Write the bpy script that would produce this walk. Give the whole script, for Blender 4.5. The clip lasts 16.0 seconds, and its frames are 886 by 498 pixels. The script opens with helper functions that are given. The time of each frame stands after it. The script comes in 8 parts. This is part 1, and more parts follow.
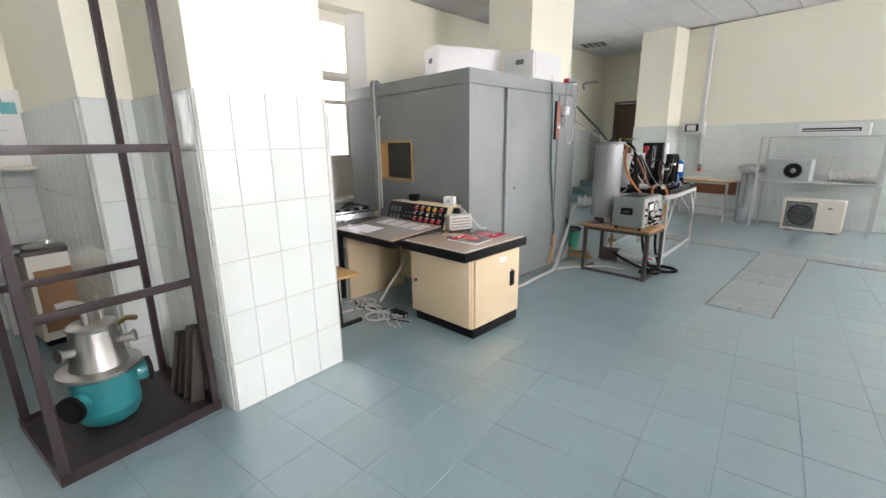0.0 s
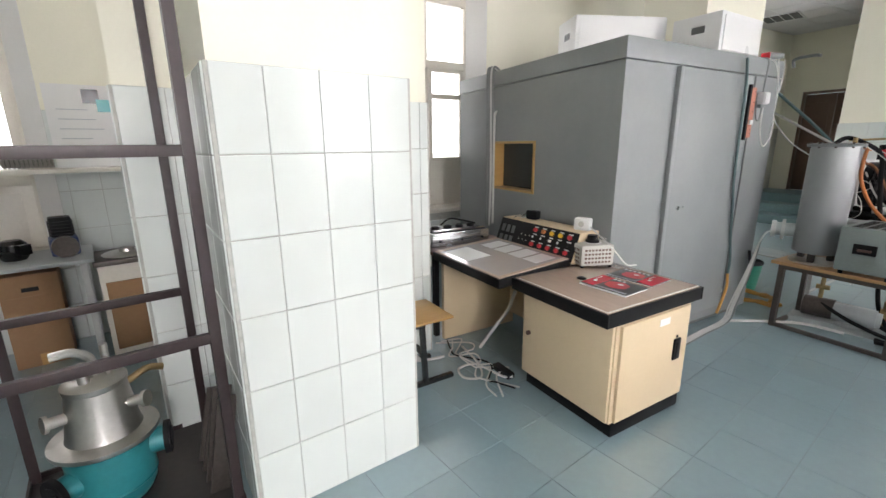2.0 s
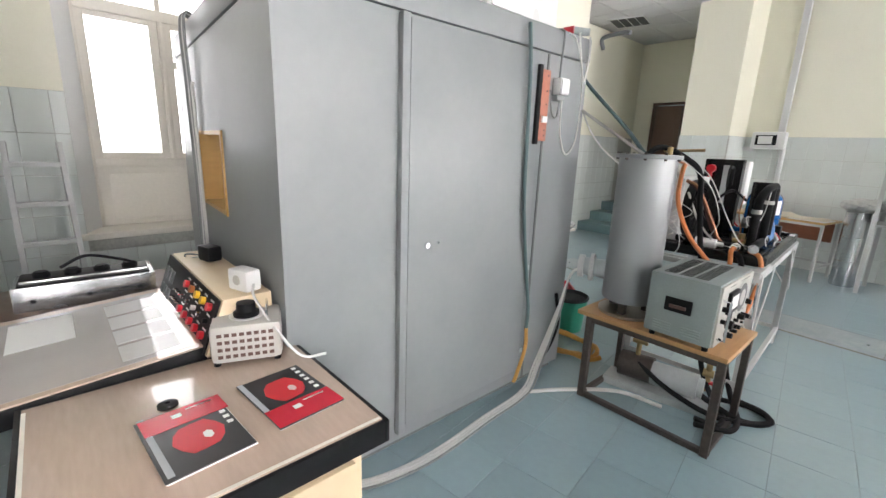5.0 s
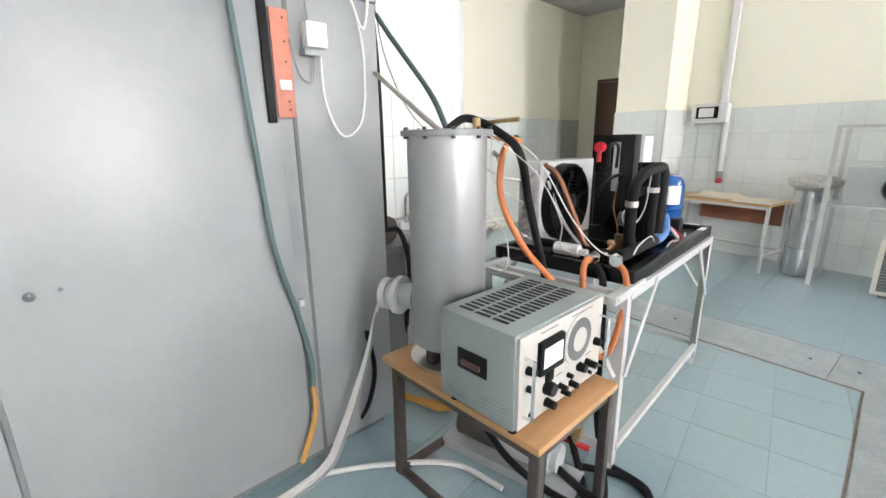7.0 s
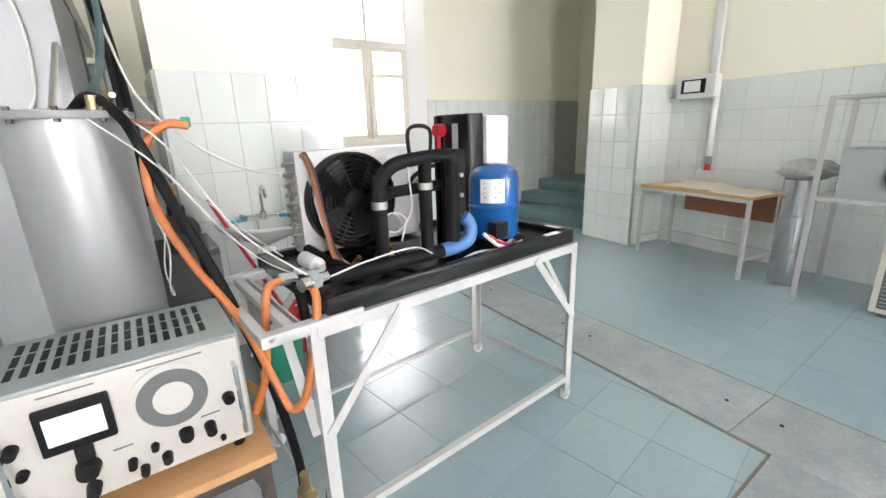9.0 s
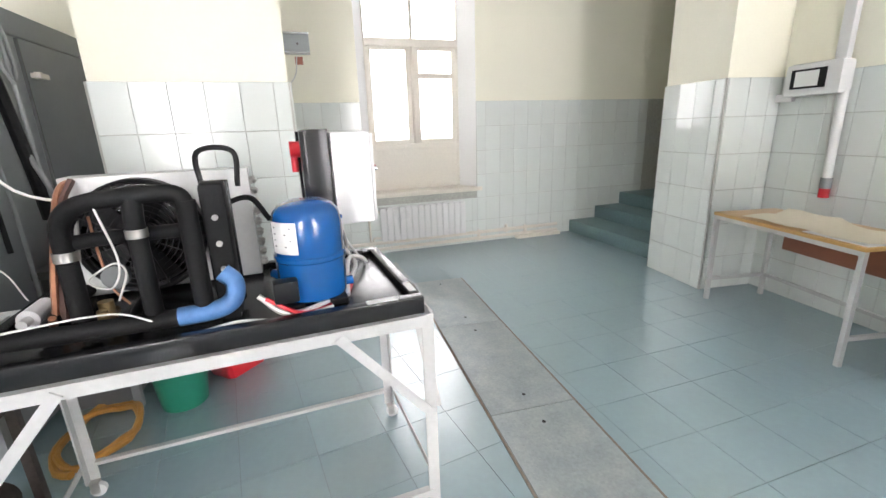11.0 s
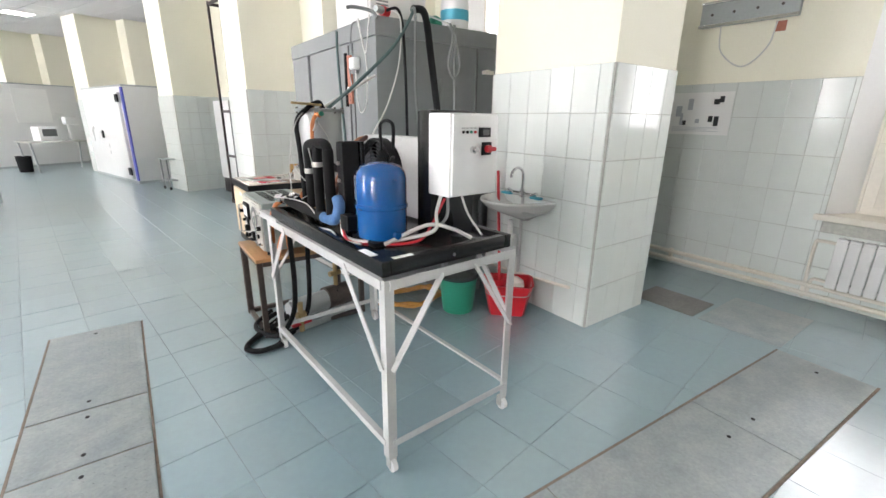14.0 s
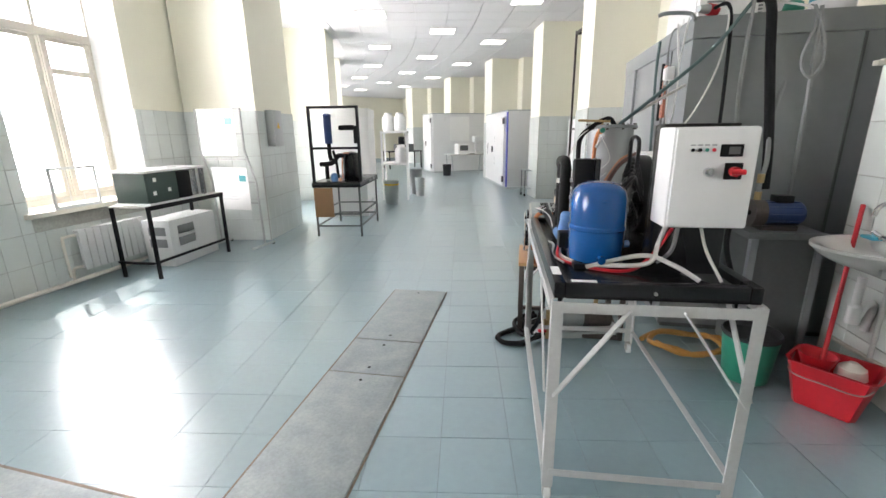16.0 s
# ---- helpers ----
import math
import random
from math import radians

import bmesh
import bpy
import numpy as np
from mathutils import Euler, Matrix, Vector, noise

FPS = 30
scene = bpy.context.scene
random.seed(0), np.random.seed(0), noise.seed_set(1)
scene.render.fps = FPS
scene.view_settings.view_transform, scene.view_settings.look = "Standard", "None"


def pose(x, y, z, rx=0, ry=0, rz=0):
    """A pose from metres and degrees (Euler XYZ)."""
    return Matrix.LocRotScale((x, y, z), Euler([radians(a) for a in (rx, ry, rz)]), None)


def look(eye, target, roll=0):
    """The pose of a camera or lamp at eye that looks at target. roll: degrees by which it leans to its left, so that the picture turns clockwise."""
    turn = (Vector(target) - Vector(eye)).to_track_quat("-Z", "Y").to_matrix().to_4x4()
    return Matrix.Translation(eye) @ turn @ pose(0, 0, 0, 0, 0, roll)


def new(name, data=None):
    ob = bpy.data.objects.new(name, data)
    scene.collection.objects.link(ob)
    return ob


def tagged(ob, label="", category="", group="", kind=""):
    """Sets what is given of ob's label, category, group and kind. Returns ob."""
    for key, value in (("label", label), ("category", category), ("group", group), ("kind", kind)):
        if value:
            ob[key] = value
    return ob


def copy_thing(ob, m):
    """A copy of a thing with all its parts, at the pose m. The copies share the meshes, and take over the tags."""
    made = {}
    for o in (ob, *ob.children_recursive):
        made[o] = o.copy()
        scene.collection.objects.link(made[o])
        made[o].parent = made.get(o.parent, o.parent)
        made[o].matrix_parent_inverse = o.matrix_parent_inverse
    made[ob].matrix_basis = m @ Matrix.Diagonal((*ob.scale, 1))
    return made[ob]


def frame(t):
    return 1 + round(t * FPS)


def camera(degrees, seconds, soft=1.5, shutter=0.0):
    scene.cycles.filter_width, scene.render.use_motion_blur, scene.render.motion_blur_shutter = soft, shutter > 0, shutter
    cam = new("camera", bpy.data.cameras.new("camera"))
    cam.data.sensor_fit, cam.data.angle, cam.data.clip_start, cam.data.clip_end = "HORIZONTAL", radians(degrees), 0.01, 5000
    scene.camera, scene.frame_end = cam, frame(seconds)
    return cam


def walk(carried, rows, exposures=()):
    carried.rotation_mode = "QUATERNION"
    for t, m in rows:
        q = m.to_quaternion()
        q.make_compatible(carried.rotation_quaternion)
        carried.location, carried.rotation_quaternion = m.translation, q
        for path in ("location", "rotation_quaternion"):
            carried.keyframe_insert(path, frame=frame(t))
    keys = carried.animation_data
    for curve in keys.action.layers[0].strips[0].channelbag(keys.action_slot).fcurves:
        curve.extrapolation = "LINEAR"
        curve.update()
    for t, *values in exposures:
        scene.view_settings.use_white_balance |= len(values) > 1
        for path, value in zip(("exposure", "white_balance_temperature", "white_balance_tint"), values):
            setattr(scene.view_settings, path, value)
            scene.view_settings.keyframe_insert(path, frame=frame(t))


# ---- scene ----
cam = camera(92.2, 16.0)
PATH = [
    (0, (0.753, 0.297, 1.535), (-0.623, 1.665, 1.05), -0.7),
    (0.5, (0.532, 0.39, 1.525), (-1.132, 1.369, 1.003), -1.3),
    (1, (0.345, 0.573, 1.538), (-1.401, 1.404, 1.029), 0.8),
    (1.5, (0.164, 0.735, 1.52), (-1.574, 1.562, 0.977), 0.5),
    (2, (-0.02, 0.936, 1.538), (-1.712, 1.888, 1.061), -0.5),
    (2.5, (-0.156, 1.201, 1.532), (-1.854, 2.14, 1.047), -0.5),
    (3, (-0.264, 1.498, 1.526), (-1.9, 2.55, 1.062), -0.5),
    (3.5, (-0.36, 1.782, 1.521), (-1.937, 2.923, 1.061), -0.7),
    (4, (-0.401, 2.094, 1.523), (-2.026, 3.181, 1.098), -0.2),
    (4.5, (-0.386, 2.424, 1.541), (-1.942, 3.591, 1.074), 1.5),
    (5, (-0.391, 2.749, 1.525), (-1.84, 4.045, 1.053), 2.1),
    (5.2, (-0.392, 2.88, 1.532), (-1.763, 4.257, 1.058), 1.7),
    (7.3, (-0.183, 4.301, 1.465), (-1.602, 5.612, 0.947), -1.1),
    (7.5, (-0.098, 4.44, 1.453), (-1.552, 5.686, 0.875), 0.1),
    (8, (0.021, 4.732, 1.447), (-1.567, 5.82, 0.904), -0.4),
    (8.5, (0.117, 5.023, 1.441), (-1.486, 6.067, 0.858), 1.9),
    (9, (0.241, 5.381, 1.439), (-1.321, 6.503, 0.889), -2.0),
    (9.5, (0.331, 5.7, 1.451), (-1.3, 6.709, 0.883), -0.6),
    (10, (0.302, 6.065, 1.443), (-1.419, 6.9, 0.862), 0.2),
    (10.2, (0.294, 6.18, 1.45), (-1.452, 6.969, 0.876), -0.4),
    (12.3, (0.281, 7.597, 1.502), (-1.63, 7.429, 0.937), 1.1),
    (12.5, (0.253, 7.717, 1.495), (-1.623, 7.348, 0.908), 1.8),
    (13, (0.072, 7.971, 1.461), (-1.682, 7.208, 0.878), -0.1),
    (13.5, (-0.117, 8.165, 1.478), (-1.645, 6.997, 0.928), -1.4),
    (14, (-0.302, 8.386, 1.462), (-1.431, 6.843, 0.877), 0.8),
    (14.5, (-0.505, 8.46, 1.452), (-1.289, 6.696, 0.93), -2.0),
    (15, (-0.691, 8.46, 1.464), (-1.057, 6.559, 0.964), -1.2),
    (15.5, (-0.813, 8.515, 1.475), (-0.622, 6.598, 0.939), -1.0),
    (16, (-0.876, 8.559, 1.474), (-0.518, 6.662, 0.952), -0.8),
]
EXPOSURES = [(0.0, 0.38), (1.5, 0.36), (2.5, 0.14), (3.0, 0.06), (3.5, 0.12), (4.0, 0.26), (5.0, 0.56), (7.5, 0.98), (8.5, 0.85), (9.5, 0.78), (12.5, 0.66), (13.5, 0.72), (14.5, 0.70), (15.5, 0.72), (16.0, 0.55)]
walk(cam, [(t, look(eye, target, roll)) for t, eye, target, roll in PATH], EXPOSURES)

# ---- world, sun ----
SUN_WAY = Vector((-0.55, 0.38, -0.75)).normalized()
world = bpy.data.worlds.new("world")
scene.world = world
world.use_nodes = True
wn = world.node_tree
sky = wn.nodes.new("ShaderNodeTexSky")
sky.sky_type, sky.sun_disc = "NISHITA", False
sky.sun_elevation = math.asin(-SUN_WAY.z)
sky.sun_rotation = math.atan2(-SUN_WAY.x, -SUN_WAY.y)
wn.links.new(sky.outputs[0], wn.nodes["Background"].inputs[0])
wn.nodes["Background"].inputs[1].default_value = 0.12
sun = new("sun", bpy.data.lights.new("sun", "SUN"))
sun.data.energy, sun.data.angle, sun.data.color = 4.0, radians(0.6), (1.0, 0.95, 0.87)
sun.matrix_world = look((0, 0, 20), Vector((0, 0, 20)) + SUN_WAY)


def window_lamp(x, y, z, w, h, turn, watts):
    """Sky light entering through a window's opening; shines along the wall's inner normal."""
    lamp = new("window_light", bpy.data.lights.new("window_light", "AREA"))
    lamp.data.shape, lamp.data.size, lamp.data.size_y = "RECTANGLE", w, h
    lamp.data.energy, lamp.data.color = watts, (1.0, 0.96, 0.995)
    n = Vector((math.cos(radians(turn)), math.sin(radians(turn)), 0))
    lamp.matrix_world = look((x, y, z), Vector((x, y, z)) + n)


# ---- materials ----
def material(name, colour, rough=0.5, metal=0.0, grain=40.0, vary=0.08, blotch=2.0, stain=0.06, bump=0.05, jitter=0.0, coat=0.0, tint=None, stretch=(1, 1, 1), even=False):
    """A surface with fine grain, broad stains, slight relief and, for repeats, a change of tone from piece to piece."""
    m = bpy.data.materials.new(name)
    m.use_nodes = True
    t = m.node_tree
    b = t.nodes["Principled BSDF"]
    geo, mp = t.nodes.new("ShaderNodeNewGeometry"), t.nodes.new("ShaderNodeMapping")
    mp.inputs["Scale"].default_value = stretch
    t.links.new(geo.outputs["Position"], mp.inputs["Vector"])
    fine, broad = t.nodes.new("ShaderNodeTexNoise"), t.nodes.new("ShaderNodeTexNoise")
    fine.inputs["Scale"].default_value, fine.inputs["Detail"].default_value = grain, 3
    broad.inputs["Scale"].default_value, broad.inputs["Detail"].default_value = blotch, 2
    t.links.new(mp.outputs[0], fine.inputs["Vector"])
    t.links.new(mp.outputs[0], broad.inputs["Vector"])

    def mix(a, low, high):
        r = t.nodes.new("ShaderNodeMapRange")
        r.inputs["From Min"].default_value, r.inputs["From Max"].default_value = 0.15, 0.85
        r.inputs["To Min"].default_value, r.inputs["To Max"].default_value = low, high
        t.links.new(a, r.inputs["Value"])
        return r.outputs[0]

    def times(a, c):
        k = t.nodes.new("ShaderNodeMath")
        k.operation = "MULTIPLY"
        t.links.new(a, k.inputs[0])
        t.links.new(c, k.inputs[1])
        return k.outputs[0]

    value = times(mix(fine.outputs["Fac"], 1 - vary, 1 + vary), mix(broad.outputs["Fac"], 1 - stain, 1 + stain))
    if jitter:
        info = t.nodes.new("ShaderNodeObjectInfo")
        r = t.nodes.new("ShaderNodeMapRange")
        r.inputs["To Min"].default_value, r.inputs["To Max"].default_value = 1 - jitter, 1 + jitter
        t.links.new(info.outputs["Random"], r.inputs["Value"])
        value = times(value, r.outputs[0])
    hue = t.nodes.new("ShaderNodeMix")
    hue.data_type = "RGBA"
    hue.inputs["A"].default_value = (*colour, 1)
    hue.inputs["B"].default_value = (*(tint or [c * 0.9 for c in colour]), 1)
    t.links.new(mix(broad.outputs["Fac"], 0, 1), hue.inputs["Factor"])
    scale = t.nodes.new("ShaderNodeVectorMath")
    scale.operation = "SCALE"
    t.links.new(hue.outputs["Result"], scale.inputs[0])
    t.links.new(value, scale.inputs["Scale"])
    t.links.new(scale.outputs[0], b.inputs["Base Color"])
    b.inputs["Roughness"].default_value = rough
    b.inputs["Specular IOR Level"].default_value = 0.9 if even else 0.2 if max(colour) < 0.03 and rough > 0.4 else 0.5
    if not even:
        t.links.new(mix(broad.outputs["Fac"], rough * 0.85, min(1, rough * 1.2)), b.inputs["Roughness"])
    b.inputs["Metallic"].default_value = metal
    b.inputs["Coat Weight"].default_value = coat
    b.inputs["Coat Roughness"].default_value = 0.32 if even else 0.04
    b.inputs["Coat IOR"].default_value = 1.75 if even else 1.5
    if bump:
        k = t.nodes.new("ShaderNodeBump")
        k.inputs["Strength"].default_value, k.inputs["Distance"].default_value = bump, 0.004
        t.links.new(fine.outputs["Fac"], k.inputs["Height"])
        t.links.new(k.outputs[0], b.inputs["Normal"])
    return m


def glow(name, colour, strength):
    m = bpy.data.materials.new(name)
    m.use_nodes = True
    t = m.node_tree
    t.nodes.remove(t.nodes["Principled BSDF"])
    e = t.nodes.new("ShaderNodeEmission")
    e.inputs[0].default_value, e.inputs[1].default_value = (*colour, 1), strength
    t.links.new(e.outputs[0], t.nodes["Material Output"].inputs[0])
    return m


def pane_glass(name, colour=(1, 1, 1), rough=0.0):
    m = bpy.data.materials.new(name)
    m.use_nodes = True
    b = m.node_tree.nodes["Principled BSDF"]
    b.inputs["Base Color"].default_value = (*colour, 1)
    b.inputs["Roughness"].default_value, b.inputs["Transmission Weight"].default_value, b.inputs["IOR"].default_value = rough, 1.0, 1.45
    return m


PAINT = material("wall_paint", (0.83, 0.812, 0.68), 0.6, grain=60, vary=0.02, blotch=1.2, stain=0.04, bump=0.06, tint=(0.81, 0.79, 0.66))
WHITE_WALL = material("white_plaster", (0.82, 0.82, 0.80), 0.7, vary=0.02, bump=0.05)
CEIL = material("ceiling_white", (0.74, 0.73, 0.73), 0.85, grain=90, vary=0.05, bump=0.15)
CEIL_RAIL = material("ceiling_rail", (0.66, 0.65, 0.65), 0.6, bump=0)
TILE = material("mint_wall_tile", (0.675, 0.705, 0.67), 0.10, grain=8, vary=0.02, blotch=3, stain=0.03, bump=0.01, jitter=0.03, tint=(0.66, 0.70, 0.67))
GROUT = material("tile_joint", (0.46, 0.46, 0.42), 0.9, vary=0.2, bump=0.2)
FLOOR = material("teal_floor_tile", (0.232, 0.330, 0.358), 0.24, grain=25, vary=0.05, blotch=5, stain=0.03, bump=0.0, jitter=0.05, tint=(0.222, 0.322, 0.352), coat=1.0, even=True)
FLOOR_FAR = material("teal_floor", (0.232, 0.330, 0.358), 0.24, grain=25, vary=0.05, blotch=5, stain=0.03, bump=0.0, tint=(0.222, 0.322, 0.352), coat=1.0, even=True)
FLOOR_GROUT = material("floor_joint", (0.17, 0.225, 0.24), 0.5, vary=0.25, blotch=1.5, stain=0.35, bump=0.2)
STEP = material("painted_step", (0.16, 0.25, 0.26), 0.45, vary=0.15, stain=0.2)
PLATE = material("worn_plate", (0.27, 0.325, 0.335), 0.45, metal=0.2, grain=70, vary=0.15, blotch=7, stain=0.15, bump=0.1, tint=(0.33, 0.345, 0.34))
HATCH = material("brown_grey_hatch", (0.19, 0.185, 0.17), 0.6, grain=50, vary=0.2, blotch=6, stain=0.25, bump=0.1)
RUSTY = material("rusty_edge", (0.20, 0.165, 0.13), 0.8, vary=0.3, stain=0.4, bump=0.3)
GREY = material("grey_paint", (0.205, 0.22, 0.225), 0.38, grain=25, vary=0.03, blotch=2.5, stain=0.07, bump=0.05, tint=(0.23, 0.24, 0.24))
GREY_DARK = material("dark_grey_paint", (0.11, 0.115, 0.115), 0.5, vary=0.08, stain=0.12)
GREY_LIGHT = material("light_grey_paint", (0.40, 0.43, 0.43), 0.4, vary=0.06, stain=0.1)
VESSEL = material("satin_steel_shell", (0.36, 0.37, 0.37), 0.36, metal=0.55, grain=6, vary=0.06, blotch=3, stain=0.12, bump=0.03, stretch=(1, 1, 0.3))
GREENGREY = material("green_grey_hammer_paint", (0.25, 0.29, 0.28), 0.35, grain=160, vary=0.08, stain=0.1, bump=0.1)
WHITE = material("white_enamel", (0.74, 0.74, 0.73), 0.3, vary=0.015, stain=0.03, bump=0.01)
WHITE_OLD = material("aged_white_paint", (0.74, 0.71, 0.64), 0.45, vary=0.05, stain=0.1, bump=0.08, tint=(0.68, 0.63, 0.54))
WHITE_METAL = material("white_painted_steel", (0.50, 0.51, 0.51), 0.4, grain=50, vary=0.06, stain=0.14, tint=(0.44, 0.44, 0.42))
CREAM = material("cream_laminate", (0.66, 0.53, 0.35), 0.42, vary=0.02, blotch=5, stain=0.05, bump=0.01, tint=(0.62, 0.49, 0.32))
PINKWOOD = material("pinkish_worktop", (0.52, 0.40, 0.32), 0.22, grain=14, vary=0.07, blotch=4, stain=0.12, bump=0.02, tint=(0.45, 0.34, 0.27), stretch=(1, 6, 1), coat=0.6)
BLACK = material("black_plastic", (0.007, 0.007, 0.008), 0.45, vary=0.2, bump=0.05)
BLACK_SHINE = material("black_gloss_paint", (0.009, 0.009, 0.01), 0.25, vary=0.2, stain=0.3, bump=0.03)
RUBBER = material("black_rubber", (0.007, 0.007, 0.008), 0.6, grain=90, vary=0.2, bump=0.15)
FOAM = material("black_foam_insulation", (0.007, 0.007, 0.0075), 0.65, grain=110, vary=0.2, bump=0.3)
BROWN_STEEL = material("red_brown_painted_steel", (0.034, 0.016, 0.017), 0.45, grain=60, vary=0.25, blotch=6, stain=0.3, bump=0.12, tint=(0.022, 0.013, 0.014))
BROWN_STEEL_OLD = material("dull_brown_steel_tray", (0.035, 0.028, 0.027), 0.5, grain=30, vary=0.25, stain=0.35, bump=0.1)
IRON = material("dull_brown_iron", (0.085, 0.07, 0.063), 0.45, metal=0.4, grain=50, vary=0.25, stain=0.3, bump=0.15)
TEAL = material("teal_enamel", (0.022, 0.21, 0.235), 0.35, grain=40, vary=0.08, blotch=6, stain=0.15, bump=0.08, tint=(0.03, 0.18, 0.19))
STEEL = material("stainless_steel", (0.56, 0.54, 0.51), 0.3, metal=1.0, grain=40, vary=0.08, stain=0.15, bump=0.03)
ZINC = material("galvanised_sheet", (0.52, 0.53, 0.54), 0.24, metal=0.9, grain=12, vary=0.1, blotch=4, stain=0.1, bump=0.05)
FOIL = material("crumpled_foil", (0.55, 0.54, 0.52), 0.4, metal=0.8, grain=26, vary=0.2, bump=0.9)
CHROME = material("chrome", (0.75, 0.75, 0.76), 0.12, metal=1.0, vary=0.02, bump=0)
BRASS = material("brass_fitting", (0.42, 0.31, 0.16), 0.35, metal=0.9, vary=0.15)
COPPER = material("copper_tube", (0.42, 0.20, 0.12), 0.35, metal=0.8, vary=0.15)
BLUE = material("blue_enamel", (0.005, 0.078, 0.265), 0.2, vary=0.03, stain=0.05, bump=0.02, coat=0.4)
BLUE_DARK = material("dark_blue_enamel", (0.012, 0.035, 0.13), 0.35, vary=0.1, stain=0.15)
BLUE_TAPE = material("blue_tape", (0.06, 0.16, 0.36), 0.5, grain=30, vary=0.25, bump=0.4)
ORANGE = material("orange_rubber_hose", (0.50, 0.16, 0.045), 0.45, grain=60, vary=0.12, stain=0.2, bump=0.1)
YELLOWISH = material("amber_hose", (0.48, 0.24, 0.05), 0.4, vary=0.1)
CABLE_WHITE = material("white_cable", (0.62, 0.62, 0.59), 0.45, vary=0.05, stain=0.12, bump=0)
CABLE_GREY = material("grey_cable", (0.22, 0.23, 0.23), 0.5, vary=0.08, bump=0)
CABLE_GREEN = material("grey_green_hose", (0.07, 0.12, 0.12), 0.45, vary=0.1, bump=0.05)
RED = material("red_plastic", (0.55, 0.018, 0.03), 0.32, vary=0.05, stain=0.08, bump=0.03)
GREEN = material("green_plastic", (0.02, 0.22, 0.14), 0.4, vary=0.06, stain=0.12)
WOOD = material("worn_plywood", (0.48, 0.28, 0.125), 0.4, grain=9, vary=0.12, blotch=3, stain=0.18, bump=0.05, tint=(0.36, 0.19, 0.085), stretch=(8, 1, 4))
WOOD_PALE = material("varnished_plywood_seat", (0.50, 0.30, 0.10), 0.35, grain=9, vary=0.1, blotch=4, stain=0.12, bump=0.03, tint=(0.42, 0.24, 0.08), stretch=(6, 1, 4))
WOOD_BROWN = material("brown_door_wood", (0.12, 0.065, 0.04), 0.45, grain=9, vary=0.12, blotch=2, stain=0.1, stretch=(6, 6, 1))
WOOD_RED = material("red_brown_board", (0.26, 0.09, 0.045), 0.4, grain=10, vary=0.1, stain=0.12, stretch=(1, 4, 4))
CARDBOARD = material("cardboard", (0.33, 0.19, 0.095), 0.8, grain=40, vary=0.06, stain=0.1)
PAPER = material("white_paper", (0.82, 0.82, 0.80), 0.7, vary=0.01, bump=0.02)
PAPER_CREAM = material("cream_paper", (0.72, 0.66, 0.52), 0.75, vary=0.03, bump=0.05)
PAPER_PALE = material("pale_print", (0.58, 0.57, 0.56), 0.4, vary=0.05, bump=0, coat=0.5)
PAPER_GREY = material("grey_print", (0.45, 0.47, 0.50), 0.5, vary=0.05, bump=0)
PRINT_RED = material("red_print", (0.55, 0.02, 0.04), 0.25, vary=0.03, bump=0)
PRINT_BLACK = material("black_print", (0.02, 0.02, 0.022), 0.3, vary=0.05, bump=0)
PRINT_TEAL = material("teal_print", (0.05, 0.30, 0.32), 0.4, vary=0.1, bump=0)
YELLOW = material("yellow_sign", (0.75, 0.45, 0.02), 0.35, vary=0.02, bump=0)
SALMON = material("faded_red_paint", (0.42, 0.15, 0.095), 0.55, vary=0.15, stain=0.2)
PANEL_CREAM = material("cream_instrument_panel", (0.46, 0.45, 0.41), 0.4, vary=0.04, stain=0.08)
BROWN_PLASTIC = material("brown_plastic", (0.10, 0.05, 0.04), 0.4)
PORCELAIN = material("white_porcelain", (0.78, 0.77, 0.74), 0.12, vary=0.01, stain=0.05, bump=0, coat=0.3)
BLUE_STRIPE = material("blue_edge_stripe", (0.06, 0.07, 0.45), 0.4, bump=0)
LIGHT_BLUE = material("light_blue_plastic", (0.05, 0.35, 0.48), 0.4, bump=0)
CLOTH = material("dark_cloth", (0.03, 0.032, 0.035), 0.9, grain=80, vary=0.3, bump=0.4)
GLAZED = material("glazed_sheet", (0.46, 0.42, 0.40), 0.10, grain=5, vary=0.06, stain=0.1, bump=0.02, coat=1.0)
GLASS = pane_glass("window_glass")
DARK_PANE = material("dark_glass", (0.035, 0.04, 0.04), 0.08, vary=0.05, bump=0)
SKY_GLOW = glow("bright_haze", (1.0, 0.99, 0.99), 2.2)
LAMP_GLOW = glow("lamp_diffuser", (1.0, 0.98, 0.94), 4.0)
RED_LENS = glow("red_indicator", (1.0, 0.05, 0.02), 0.25)


# ---- shapes ----
def box(bm, x0, y0, z0, x1, y1, z1, bevel=0.0, m=None):
    vs = bmesh.ops.create_cube(bm, size=1.0)["verts"]
    for v in vs:
        v.co = Vector(((x0 + x1) / 2 + v.co.x * (x1 - x0), (y0 + y1) / 2 + v.co.y * (y1 - y0), (z0 + z1) / 2 + v.co.z * (z1 - z0)))
        if m is not None:
            v.co = m @ v.co
    if bevel:
        bmesh.ops.bevel(bm, geom=list({e for v in vs for e in v.link_edges}), offset=bevel, segments=2, profile=0.6, affect="EDGES")
    return bm


